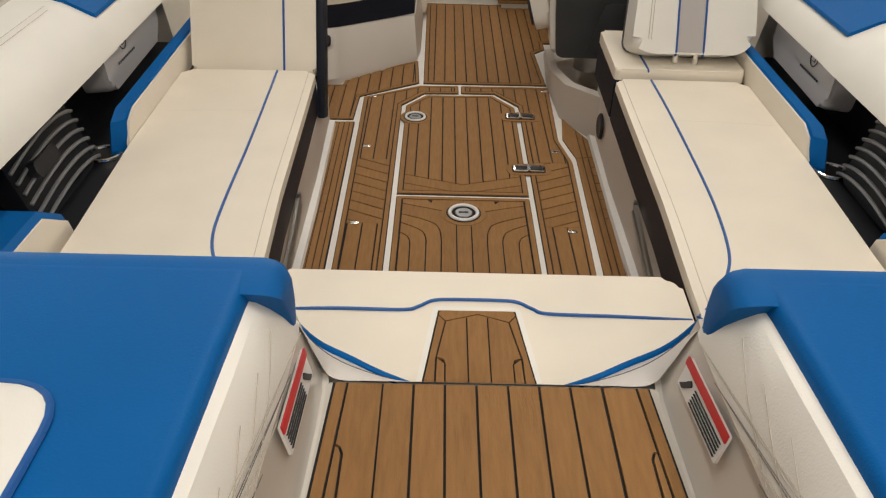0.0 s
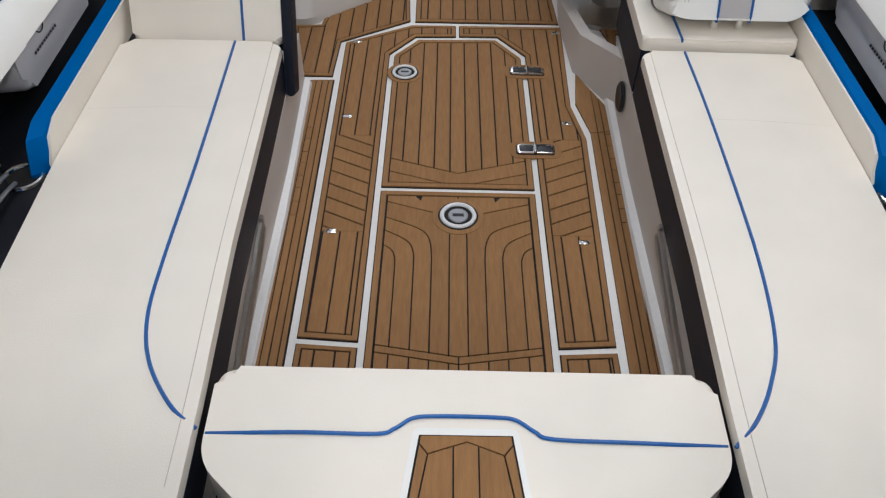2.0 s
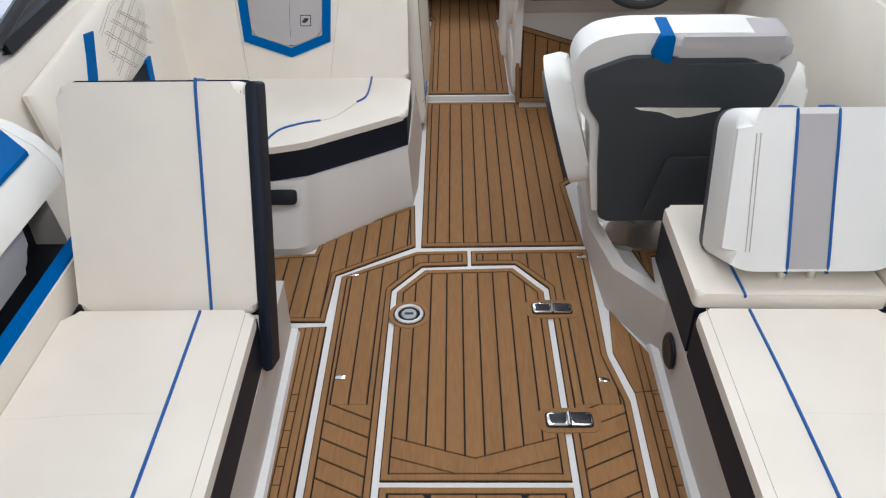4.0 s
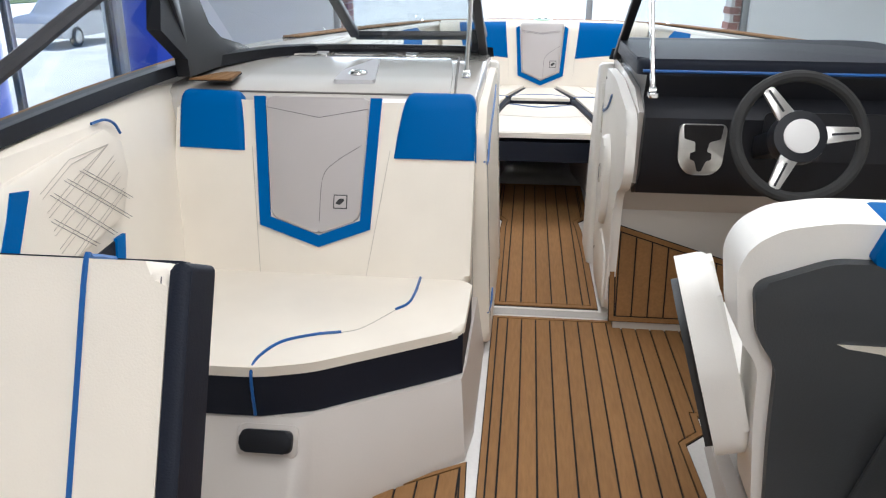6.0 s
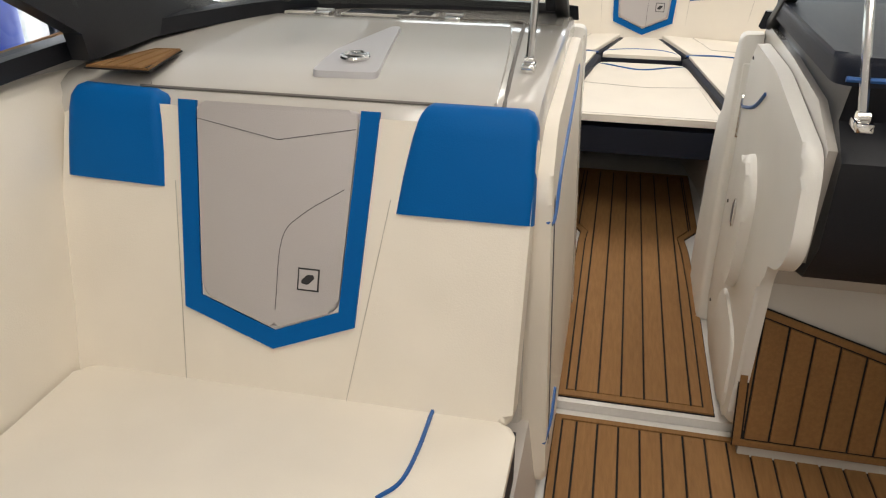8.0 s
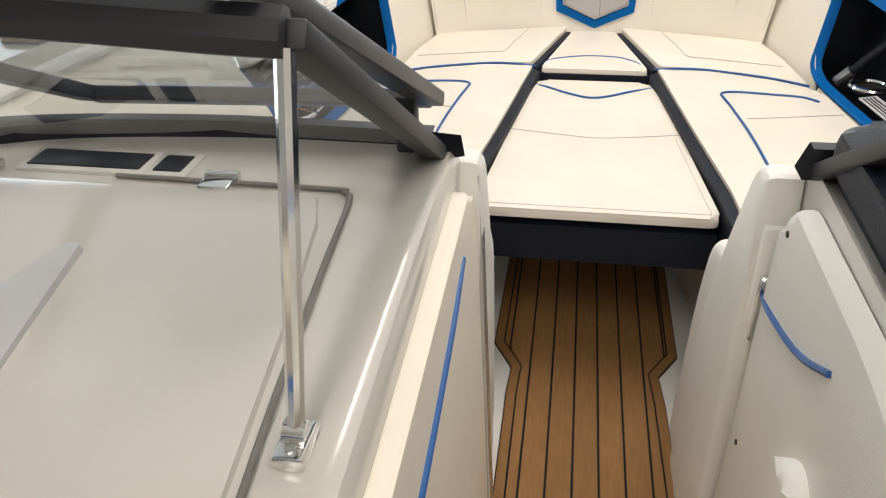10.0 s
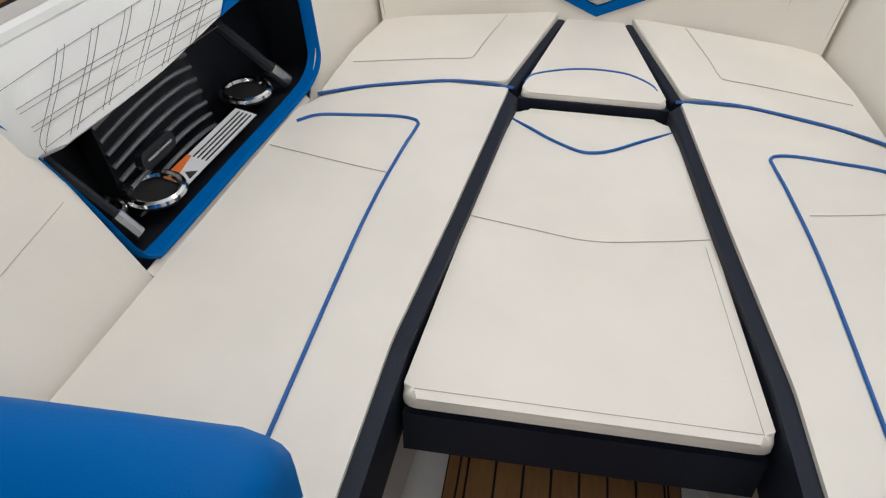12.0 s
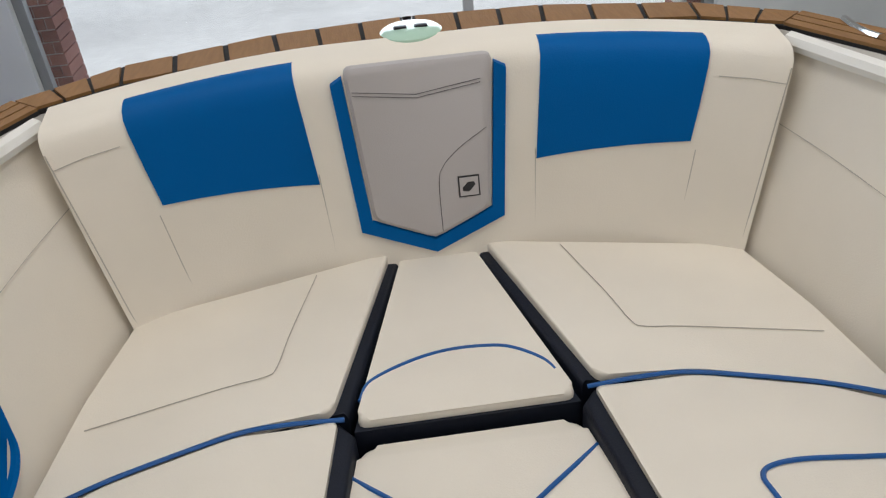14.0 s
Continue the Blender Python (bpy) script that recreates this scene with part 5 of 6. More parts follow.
for a, b in ((c1, c2), (c2, c3), (c3, c4), (c4, c1)):
    part("frame_bar", beam(a, b, 0.040, 0.022, 0.004, (0, 0.52, 0.85)), FRAMEM, cw, "satin grey metal bar")
gp = part("pane", loft([[Vector(c1), Vector(c2)], [Vector(c4), Vector(c3)]], closed=False, caps=False), SMOKE, cw, "tinted glass pane")
gp.visible_shadow = False
part("hinge_clip", box(-0.318, -0.288, 4.885, 4.915, 0.945, 1.03, 0.006), BLACKP, cw, "black hinge clip")

# ---- helm ----
SX = 0.224
con = bmesh.new()
ssec = [(4.34, 0.0), (4.40, 0.45), (4.30, 0.56), (4.20, 0.60), (4.16, 0.84), (4.30, 0.895), (4.60, 0.915), (4.96, 0.925), (4.99, 0.91), (5.03, 0.85), (5.06, 0.0)]
loft([[Vector((x, y, z)) for y, z in ssec] for x in (SX + 0.04, SX + 0.05, 1.30)], bm=con)
structure("starboard_console", con, GEL, "white moulded helm console")
teak = [(0.243, 0.012), (0.99, 0.012), (0.99, 0.16), (0.90, 0.19), (0.228, 0.39)]
teak_panel("helm_foot_board", teak, "dark teak-look foot board under the helm", m=frame3((0, 4.335, 0.022), (1, 0, 0), (0, 0.055, 0.4)), pitch=0.0575, x0=0.27, border=0.022)
dashb = thing("helm_dash", "black padded helm dash with a blue trim line", "dashboard", (0.8, 4.2, 0.6))
dsec = [(4.285, 0.545), (4.20, 0.57), (4.135, 0.66), (4.125, 0.83), (4.20, 0.885), (4.17, 0.955), (4.20, 0.985), (4.45, 1.0), (4.93, 0.965), (4.93, 0.90), (4.4, 0.7)]
part("dash_body", loft([[Vector((x, y, z)) for y, z in dsec] for x in (0.280, 0.290, 1.24, 1.25)]), BLACKP, dashb)
part("dash_hood", plate(rounded([(0.250, 4.16), (1.22, 4.14), (1.22, 4.93), (0.262, 4.93)], 0.05, 5), None, 0.05, 0.02, 4, base=0.955), NAVY, dashb, "padded black hood")
part("blue_trim", tube([(0.265, 4.158, 0.968), (0.6, 4.148, 0.968), (1.2, 4.138, 0.968)], 0.005), PIPE, dashb, "blue trim line")
mt = frame3((0.385, 4.128, 0.655), (1, 0, 0), (0, 0.0, 1))
part("tray", plate(rounded([(0.0, 0.16), (0.145, 0.16), (0.14, 0.03), (0.115, 0.0), (0.035, 0.0), (0.005, 0.04)], 0.02), mt, 0.012, 0.004, 2), STEEL, dashb, "brushed silver cup tray")
part("tray_slot", plate(rounded([(0.012, 0.158), (0.132, 0.158), (0.128, 0.115), (0.095, 0.105), (0.09, 0.075), (0.105, 0.07), (0.105, 0.05), (0.09, 0.045), (0.078, 0.012), (0.066, 0.012), (0.055, 0.045), (0.04, 0.05), (0.04, 0.07), (0.055, 0.075), (0.052, 0.105), (0.018, 0.115)], 0.004, 2), mt, 0.014), GROOVE, dashb, "black slot")
part("screen", plate(rounded([(0.25, 0.05), (0.70, 0.05), (0.70, 0.20), (0.25, 0.20)], 0.02), mt, 0.004), BLACKP, dashb, "dark screen")
whl = thing("steering_wheel", "black sports steering wheel with metallic spokes", "steering wheel", (0.66, 3.82, 0.83))
mwh = frame3((0.648, 3.84, 0.838), (1, 0, 0.0), (0, 0.38, 1.0))
mwh = mwh @ Matrix.Rotation(radians(25), 4, "Z")
part("rim", torus(mwh.translation, 0.166, 0.0165, mwh, 40, 10), RUBBER, whl, "black grip rim")
part("hub", lathe(mwh.translation, [(0.07, -0.05), (0.075, -0.01), (0.07, 0.012), (0.05, 0.016)], mwh, 24), BLACKP, whl, "black hub")
part("hub_cap", lathe(mwh.translation, [(0.046, 0.012), (0.046, 0.02), (0.03, 0.024), (0.002, 0.025)], mwh, 24), LABEL, whl, "pale cream cap")
for a in (100, 220, 340):
    ms = mwh @ Matrix.Rotation(radians(a), 4, "Z")
    part("spoke", plate(rounded([(0.06, -0.024), (0.155, -0.015), (0.155, 0.015), (0.06, 0.024)], 0.006), ms, 0.012, 0.004, 2), STEEL, whl, "satin metal spoke")
    part("spoke_slot", plate([(0.08, -0.003), (0.15, -0.003), (0.15, 0.003), (0.08, 0.003)], ms, 0.003, base=0.0105), BLACKP, whl)
part("column", beam(mwh @ Vector((0, 0, -0.04)), (0.648, 4.15, 0.74), 0.07, 0.07, 0.01), BLACKP, whl, "black steering column")

hs = thing("helm_chair", "white bucket helm chair with a charcoal shell and blue headrest panel", "chair", (0.62, 3.3, 0.1))
mh = frame3((0.365, 3.075, 0.20), (1, 0, 0), (0, -0.06, 0.60))
def both(half):
    """An outline from its left half, mirrored about the chair's middle."""
    return [(x - 0.365, z - 0.20) for x, z in half] + [(1.24 - x - 0.365, z - 0.20) for x, z in half[::-1]]


shell = rounded(both([(0.43, 0.20), (0.405, 0.415), (0.392, 0.575), (0.346, 0.64), (0.326, 0.744), (0.452, 0.796)][::-1]), 0.025, 4)
part("shell", plate(shell, mh, 0.030, 0.010, 3), CHARC, hs, "charcoal moulded shell")
part("shell_recess", plate(rounded([(0.20, 0.03), (0.46, 0.05), (0.47, 0.26), (0.25, 0.26)], 0.02), mh, 0.008, 0.004, 2, base=0.033), CHARC, hs)
part("badge", plate([(0.12, 0.437), (0.38, 0.434), (0.375, 0.424), (0.30, 0.405), (0.25, 0.400), (0.20, 0.420), (0.14, 0.428)], mh, 0.004, base=0.029), CHROME, hs, "chrome badge")
outb = rounded(both([(0.41, 0.20), (0.380, 0.415), (0.366, 0.565), (0.320, 0.625), (0.297, 0.763), (0.315, 0.812), (0.362, 0.846), (0.45, 0.862)][::-1]), 0.03, 4)
part("back_pad", plate(outb, mh @ Matrix.Translation((0, 0, -0.11)), 0.118, 0.03, 5), WHITE, hs)
part("head_roll", plate(rounded([(0.20, 0.575), (0.54, 0.575), (0.54, 0.66), (0.20, 0.66)], 0.03), mh @ Matrix.Translation((0, 0, -0.09)), 0.12, 0.03, 4), GREYV, hs, "grey head roll")
part("head_panel", plate(rounded([(0.145, 0.60), (0.205, 0.575), (0.205, 0.665), (0.165, 0.665)], 0.01), mh @ Matrix.Translation((0, 0, -0.09)), 0.121, 0.02, 3), BLUE, hs, "blue vinyl panel")
part("seat_cushion", plate(rounded([(0.36, 3.10), (0.90, 3.10), (0.88, 3.56), (0.40, 3.56)], 0.05), None, 0.14, 0.04, 4, base=0.34), WHITE, hs)
ma = frame3((0.345, 3.05, 0.30), (0, 1, 0), (0, 0, 1))
for s, bx in ((1, 0.275), (-1, 0.95)):
    mx = frame3((bx + 0.05 * s, 3.07, 0.33), (0.10 * s, 1, 0), (-0.30 * s, 0, 1))
    arm = rounded([(0.0, 0.0), (0.10, -0.06), (0.26, 0.05), (0.30, 0.28), (0.22, 0.375), (0.08, 0.37), (0.0, 0.2)], 0.05, 5)
    part("side_bolster", plate(arm, mx, 0.075, 0.028, 5), WHITE, hs, "white side bolster")
    part("bolster_shell", plate(rounded([(0.04, -0.02), (0.22, 0.06), (0.26, 0.27), (0.20, 0.33), (0.06, 0.30)], 0.04), mx @ Matrix.Translation((0, 0, 0.074 if s < 0 else -0.016)), 0.018, 0.004, 2), CHARC, hs, "charcoal bolster shell")
part("pedestal", lathe((0.64, 3.32, 0.0), [(0.19, 0), (0.19, 0.02), (0.08, 0.05), (0.07, 0.30), (0.16, 0.35)], n=24), STEEL, hs, "metal pedestal")
# moulded step behind the helm
mstep = [(0.455, 3.60), (0.435, 3.20), (0.435, 2.83), (0.555, 2.60), (0.567, 2.45), (1.2, 2.45), (1.2, 2.81), (0.62, 2.81), (0.47, 3.05)]
sw = bmesh.new()
sw2 = [(0.448, 3.60), (0.420, 3.20), (0.440, 2.83), (0.56, 2.60), (0.567, 2.45)]
loft([[Vector((x, y, 0)), Vector((x + 0.008, y, z)), Vector((x + 0.05, y + 0.02, z)), Vector((x + 0.05, y + 0.02, 0))] for (x, y), z in zip(sw2, (0.03, 0.08, 0.16, 0.20, 0.215))], bm=sw)
structure("helm_side_moulding", sw, LINER, "cream moulded wall behind the helm")
sp = thing("floor_speaker", "round black speaker in the lounge base", "speaker", (0.56, 2.48, 0.13))
part("grille", lathe((0.553, 2.48, 0.132), [(0.052, 0), (0.052, 0.006), (0.045, 0.011), (0.004, 0.009)], frame3((0, 0, 0), (0, 1, 0), (0, 0, 1)) @ Matrix.Rotation(radians(180), 4, "X"), 24), BLACKP, sp)

# padded walkway face of the helm console
hf = thing("helm_side_pad", "white padded console side with a chrome pull and blue piping", "side pad", (SX, 4.6, 0.1))
mhf = frame3((SX + 0.038, 4.99, 0.03), (0, -1, 0), (0, 0, 1))
part("main_pad", plate(rounded([(0.05, 0.02), (0.62, 0.02), (0.66, 0.50), (0.80, 0.55), (0.86, 0.62), (0.84, 0.80), (0.42, 0.86), (0.06, 0.86)], 0.06, 5), mhf, 0.032, 0.024, 5), WHITE, hf, "white moulded side padding")
part("sculpted_pad", plate(rounded([(0.26, 0.36), (0.30, 0.60), (0.37, 0.66), (0.49, 0.58), (0.46, 0.36), (0.38, 0.28)], 0.07, 6), mhf, 0.032, 0.022, 5, base=0.026), WHITE, hf, "raised sculpted pad")
part("lower_pad", plate(rounded([(0.16, 0.03), (0.58, 0.03), (0.56, 0.24), (0.30, 0.27)], 0.07, 6), mhf, 0.014, 0.012, 4, base=0.026), WHITE, hf, "lower pad")
part("pull", lathe(mhf @ Vector((0.385, 0.50, 0.0565)), [(0.015, 0), (0.015, 0.006), (0.011, 0.008)], mhf @ Matrix.Diagonal((1, 2.5, 1, 1)), 20), CHROME, hf, "chrome pull")
part("pull_dish", lathe(mhf @ Vector((0.385, 0.50, 0.058)), [(0.010, 0), (0.010, 0.0075), (0.004, 0.0078)], mhf @ Matrix.Diagonal((1, 2.5, 1, 1)), 20), SATIN, hf)
part("latch_panel", box(SX - 0.006, SX + 0.041, 4.955, 5.055, 0.03, 0.82, 0.006), WHITE, hf, "white moulded latch panel")
part("latch_plate", plate(rounded([(0.020, 0.585), (0.045, 0.585), (0.045, 0.71), (0.020, 0.71)], 0.011), mhf, 0.036, 0.003, 2), CHROME, hf, "chrome latch plate")
part("piping", tube([mhf @ Vector(q) for q in ((0.04, 0.675, 0.028), (0.10, 0.690, 0.034), (0.20, 0.715, 0.034), (0.28, 0.745, 0.034), (0.36, 0.79, 0.034))], 0.0048), PIPE, hf, "blue piping")
for u, v in ((0.10, 0.82), (0.10, 0.42), (0.10, 0.10)):
    part("screw", lathe(mhf @ Vector((u, v, 0.028)), [(0.005, 0), (0.005, 0.006)], mhf, 10), BLACKP, hf)


# ---- bow ----
def bow_lounge(s):
    side = "starboard" if s > 0 else "port"
    ZT = 0.503
    # base under the cushions
    inner = [(0.36, 5.08), (0.345, 5.4), (0.325, 5.7), (0.285, 6.1), (0.215, 6.6), (0.10, 7.10)]
    outer = [(0.62, 7.06), (0.66, 6.8), (0.72, 6.45), (0.77, 6.0), (0.83, 5.55), (0.88, 5.08)]
    structure("bow_seat_base_" + side, plate(flip(inner[:5] + [(0.215, 7.15)] + [(x + 0.3, y) for x, y in outer], s), None, 0.33, base=0.0), LINER, "cream moulded bow seat base")
    seat = thing("bow_lounge", "cream vinyl bow lounge cushion with blue piping and dark inner side", "lounge", (s * 0.55, 5.9, 0.33), "bow lounges")
    aft = [(0.345, 5.06), (0.330, 5.4), (0.314, 5.7), (0.263, 6.08), (0.201, 6.585), (0.215, 6.618), (0.39, 6.602), (0.57, 6.540), (0.69, 6.482), (0.72, 6.40), (0.77, 6.0), (0.83, 5.5), (0.88, 5.06)]
    part("cushion_side", plate(flip([(x - 0.012 if i < 5 else x, y) for i, (x, y) in enumerate(aft)], s), None, 0.160, 0.012, 3, base=0.332), NAVY, seat, "navy black cushion side")
    part("cushion_top", plate(flip(rounded([(x + 0.018 if i < 5 else x, y) for i, (x, y) in enumerate(aft)], 0.02, 2), s), None, 0.026, 0.016, 4, base=0.477), CREAM, seat)
    pip = [(0.486, 5.06), (0.476, 5.44), (0.456, 5.99), (0.432, 6.25), (0.416, 6.36), (0.414, 6.392), (0.432, 6.408), (0.48, 6.412), (0.56, 6.402), (0.655, 6.386), (0.70, 6.350)]
    if s > 0:
        pip = [(x - 0.016, y - 0.012) for x, y in pip]
    part("piping", tube([(s * x, y, ZT + 0.002) for x, y in pip], 0.0042), PIPE, seat, "blue piping")
    part("seam", tube([(s * 0.445, 6.18, ZT + 0.001), (s * 0.55, 6.20, ZT + 0.001), (s * 0.73, 6.24, ZT + 0.001)], 0.0012, 4), PALE, seat)
    fore = [(0.212, 6.632), (0.094, 7.10), (0.612, 6.96), (0.658, 6.74), (0.688, 6.495), (0.57, 6.553), (0.39, 6.615)]
    fs = thing("bow_corner_cushion", "cream vinyl bow corner cushion with a blue piped edge", "seat cushion", (s * 0.4, 6.8, 0.33), "bow corner cushions")
    part("cushion_side", plate(flip([(x - 0.012 if i < 2 else x, y) for i, (x, y) in enumerate(fore)], s), None, 0.156, 0.010, 3, base=0.332), NAVY, fs, "navy black cushion side")
    part("cushion_top", plate(flip(rounded([(x + (0.014, 0.010, 0, 0, 0, 0, 0)[i], y) for i, (x, y) in enumerate(fore)], 0.02, 3), s), None, 0.029, 0.016, 4, base=0.477), CREAM, fs)
    part("piping", tube([(s * x, y, z) for x, y, z in ((0.205, 6.615, ZT - 0.005), (0.30, 6.614, ZT + 0.002), (0.39, 6.606, ZT + 0.002), (0.57, 6.546, ZT + 0.002), (0.69, 6.490, ZT - 0.002))], 0.0042), PIPE, fs, "blue piping")
    part("seam", tube([(s * x, y, 0.5075) for x, y in ((0.261, 7.04), (0.305, 6.86), (0.325, 6.76), (0.345, 6.738), (0.42, 6.722), (0.64, 6.662))], 0.0012, 4, 4), PALE, fs)

    # padded side with pocket
    B = [(5.04, 0.885), (5.55, 0.825), (6.0, 0.775), (6.45, 0.712), (6.75, 0.665), (7.02, 0.61)]
    T = [(5.04, 1.165), (5.55, 1.092), (6.0, 1.005), (6.45, 0.887), (6.75, 0.797), (7.02, 0.705)]

    def interp(tab, y):
        for (a, b), (c, d) in zip(tab, tab[1:]):
            if y <= c:
                return b + (d - b) * (y - a) / (c - a)
        return tab[-1][1]

    def wallp(y, h, d=0.0):
        """A place on the padded side: h from 0 at the seat to 1 at the gunwale, d towards the middle."""
        x = interp(B, y) * (1 - h) + interp(T, y) * h
        return Vector((s * (x - d), y, 0.47 + 0.44 * h + 0.25 * d))

    pad = thing("bow_side_pad", "cream padded bow side with quilting and a dark blue-edged pocket", "side pad", (s * 0.9, 6.0, 0.5), "bow side pads")
    # solid parts of the side, leaving the pocket open
    P0, P1 = 5.79, 6.60

    def panel(ys, h0, h1, thick=0.0, back=-0.05):
        return loft([[wallp(y, h0, thick), wallp(y, (h0 + h1) / 2, thick + 0.006), wallp(y, h1, thick), wallp(y, h1, back), wallp(y, h0, back)] for y in ys])
    part("aft_panel", panel((5.04, 5.3, 5.55, P0), 0.0, 1.0), CREAM, pad)
    hs_f = (0.0, 0.09, 0.16, 0.27, 0.5, 0.75, 1.0)
    def fore_ring(ys, back=0.025):
        return [wallp(y, h, 0.006 * math.sin(math.pi * h)) for y, h in zip(ys, hs_f)] + [wallp(y, h, -back) for y, h in list(zip(ys, hs_f))[::-1]]
    fore_rings = [fore_ring((6.48, 6.52, 6.592, 6.622, 6.667, 6.702, 6.718), 0.003)] + [fore_ring((y,) * 7) for y in (6.76, 6.9, 7.03)]
    part("fore_panel", loft(fore_rings), CREAM, pad)
    part("lower_rail", panel((P0, 6.0, 6.3, 6.48), 0.0, 0.075), CREAM, pad)
    # upper flap, deeper towards the stern
    def slope(y0, h):
        return y0 + 0.557 * (h - 0.649)

    def flap_ring(y, h0, turn=0.0, full=1.0):
        hs_d = ((h0, 0.008), (h0 + 0.02, 0.03), ((h0 + 1) / 2, 0.038), (0.98, 0.022), (1.0, 0.0), (1.0, -0.03), (h0, -0.03))
        return [wallp(slope(y, h) if turn else y, h, d * full) for h, d in hs_d]
    part("quilted_flap", loft([flap_ring(5.768, 0.64, 0.0, 0.1), flap_ring(5.785, 0.612, 0.0, 0.55), flap_ring(5.83, 0.596, 0.0, 0.9), flap_ring(5.99, 0.592), flap_ring(6.10, 0.600), flap_ring(6.20, 0.622), flap_ring(6.302, 0.649, 1.0)]), WHITE, pad, "white quilted flap")
    bf = []
    for y, h0, turn in ((6.306, 0.649, 1.0), (6.40, 0.664, 0.75), (6.50, 0.682, 0.45), (6.60, 0.70, 0.15), (6.655, 0.725, 0.05), (6.684, 0.785, 0.0)):
        hs_d = ((h0, 0.010), (h0 + 0.02, 0.033), ((h0 + 1) / 2, 0.042), (0.98, 0.024), (1.0, 0.0), (1.0, -0.03), (h0, -0.03))
        bf.append([wallp(y + turn * 0.557 * (h - 0.649), h, d) for h, d in hs_d])
    part("blue_flap_end", loft(bf), BLUE, pad, "blue vinyl flap end")

    def fd(h):
        return (0.031 + 0.008 * (h - 0.65) / 0.17 if h < 0.82 else 0.0395 - 0.016 * (h - 0.82) / 0.16) + 0.0008

    part("stitch", tube([wallp(6.69, 0.57, 0.008), wallp(6.85, 0.62, 0.008), wallp(7.0, 0.655, 0.006)], 0.0009, 4), PALE, pad)
    part("stitch", tube([wallp(5.06, 0.30, 0.006), wallp(5.5, 0.40, 0.0065), wallp(5.76, 0.46, 0.0065)], 0.0009, 4), PALE, pad)
    for h0, h1 in ((0.868, 0.900), (0.80, 0.765), (0.782, 0.742), (0.728, 0.692), (0.712, 0.674), (0.650, 0.640)):
        y1 = slope(6.30, h1) - 0.004
        part("stitch", tube([wallp(5.79 + (y1 - 5.79) * k, h0 + (h1 - h0) * k, fd(h0 + (h1 - h0) * k)) for k in (0, 0.25, 0.5, 0.75, 1)], 0.0006, 4), THREAD, pad)
    for k in range(6):
        y = 5.935 + 0.0865 * k
        for e in (0.0, 0.018):
            part("stitch", tube([wallp(max(5.78, min(y + e - 0.72 * (0.885 - h), slope(6.29, h))), h, fd(h)) for h in (0.635, 0.68, 0.74, 0.80, 0.85, 0.885)], 0.0006, 4), THREAD, pad)
    # pocket: recess box, blue edge
    rec = [[wallp(y, 0.078, 0.0), wallp(y, 0.075, -0.20), wallp(y, 0.85, -0.16), wallp(y, 0.75, -0.03)] for y in (P0, 6.0, 6.3, P1 + 0.11)]
    rb = loft(rec, closed=False, caps=False)
    for r in (rec[0], rec[-1]):
        rb.faces.new([rb.verts.new(p) for p in r])
    part("pocket", rb, BLACKP, pad, "black moulded pocket")
    edge = [wallp(5.748, 0.93, 0.004), wallp(5.768, 0.80, 0.004), wallp(5.785, 0.60, 0.005), wallp(5.795, 0.35, 0.007), wallp(5.80, 0.16, 0.008), wallp(5.82, 0.095, 0.008), wallp(5.87, 0.078, 0.008), wallp(6.17, 0.078, 0.008), wallp(6.44, 0.082, 0.008), wallp(6.53, 0.105, 0.008), wallp(6.585, 0.165, 0.008), wallp(6.612, 0.27, 0.008), wallp(6.655, 0.50, 0.008), wallp(6.688, 0.68, 0.008), wallp(6.70, 0.80, 0.008)]
    part("pocket_edge", loft([[q + Vector((0, 0, 0.009)), q + Vector((-s * 0.005, 0, 0.003)), q + Vector((0, 0, -0.005)), q + Vector((s * 0.03, 0, -0.004)), q + Vector((s * 0.03, 0, 0.009))] for q in curve_points(edge, 5)]), BLUE, pad, "blue pocket edge")
    # speaker, cup holders, tie bars and label in the pocket
    spk = thing("bow_speaker", "black speaker grille with curved silver ribs", "speaker", wallp(6.1, 0.2, -0.15), group="speakers")
    c = wallp(6.15, 0.30, -0.13)
    ms = frame3(c, Vector((-s * 0.145, 1, 0)), Vector((s * 0.25, 0, 1)))
    part("speaker_body", plate(rounded([(-0.17, -0.12), (0.17, -0.12), (0.19, 0.14), (-0.15, 0.14)], 0.05, 4), ms @ Matrix.Translation((0, 0, 0.05 * s)), -0.05 * s), BLACKP, spk)
    for k in range(8):
        v = -0.10 + k * 0.03
        part("rib", tube([ms @ Vector((u, v + 0.03 * (1 - (u / 0.17) ** 2) - 0.01, -s * (0.012 + 0.035 * (1 - (u / 0.18) ** 2)))) for u in (-0.165, -0.11, -0.04, 0.03, 0.10, 0.165)], 0.0055, 6, 4), SATIN, spk, "satin dark rib")
    part("badge", plate(rounded([(-0.05, -0.02), (0.05, -0.02), (0.06, 0.0), (0.05, 0.02), (-0.05, 0.02), (-0.06, 0)], 0.008), ms @ Matrix.Translation((-0.07, -0.005, -0.035 * s)), -0.02 * s), BLACKP, spk)
    part("badge_line", tube([ms @ Vector((-0.115, -0.005, -0.057 * s)), ms @ Vector((-0.03, -0.005, -0.057 * s))], 0.004, 6, 0), STEEL, spk)
    for cx, cy in ((0.848, 6.418), (0.888, 5.996), (0.968, 5.892)):
        p = Vector((s * cx, cy, 0.524))
        cup = thing("cup_holder", "chrome ringed cup holder in the bow pocket", "cup holder", p, "cup holders")
        part("ring", torus(p + Vector((0, 0, 0.009)), 0.056, 0.010), CHROME, cup)
        part("well", lathe(p, [(0.051, 0), (0.051, 0.003), (0.001, 0.0035)]), GROOVE, cup)
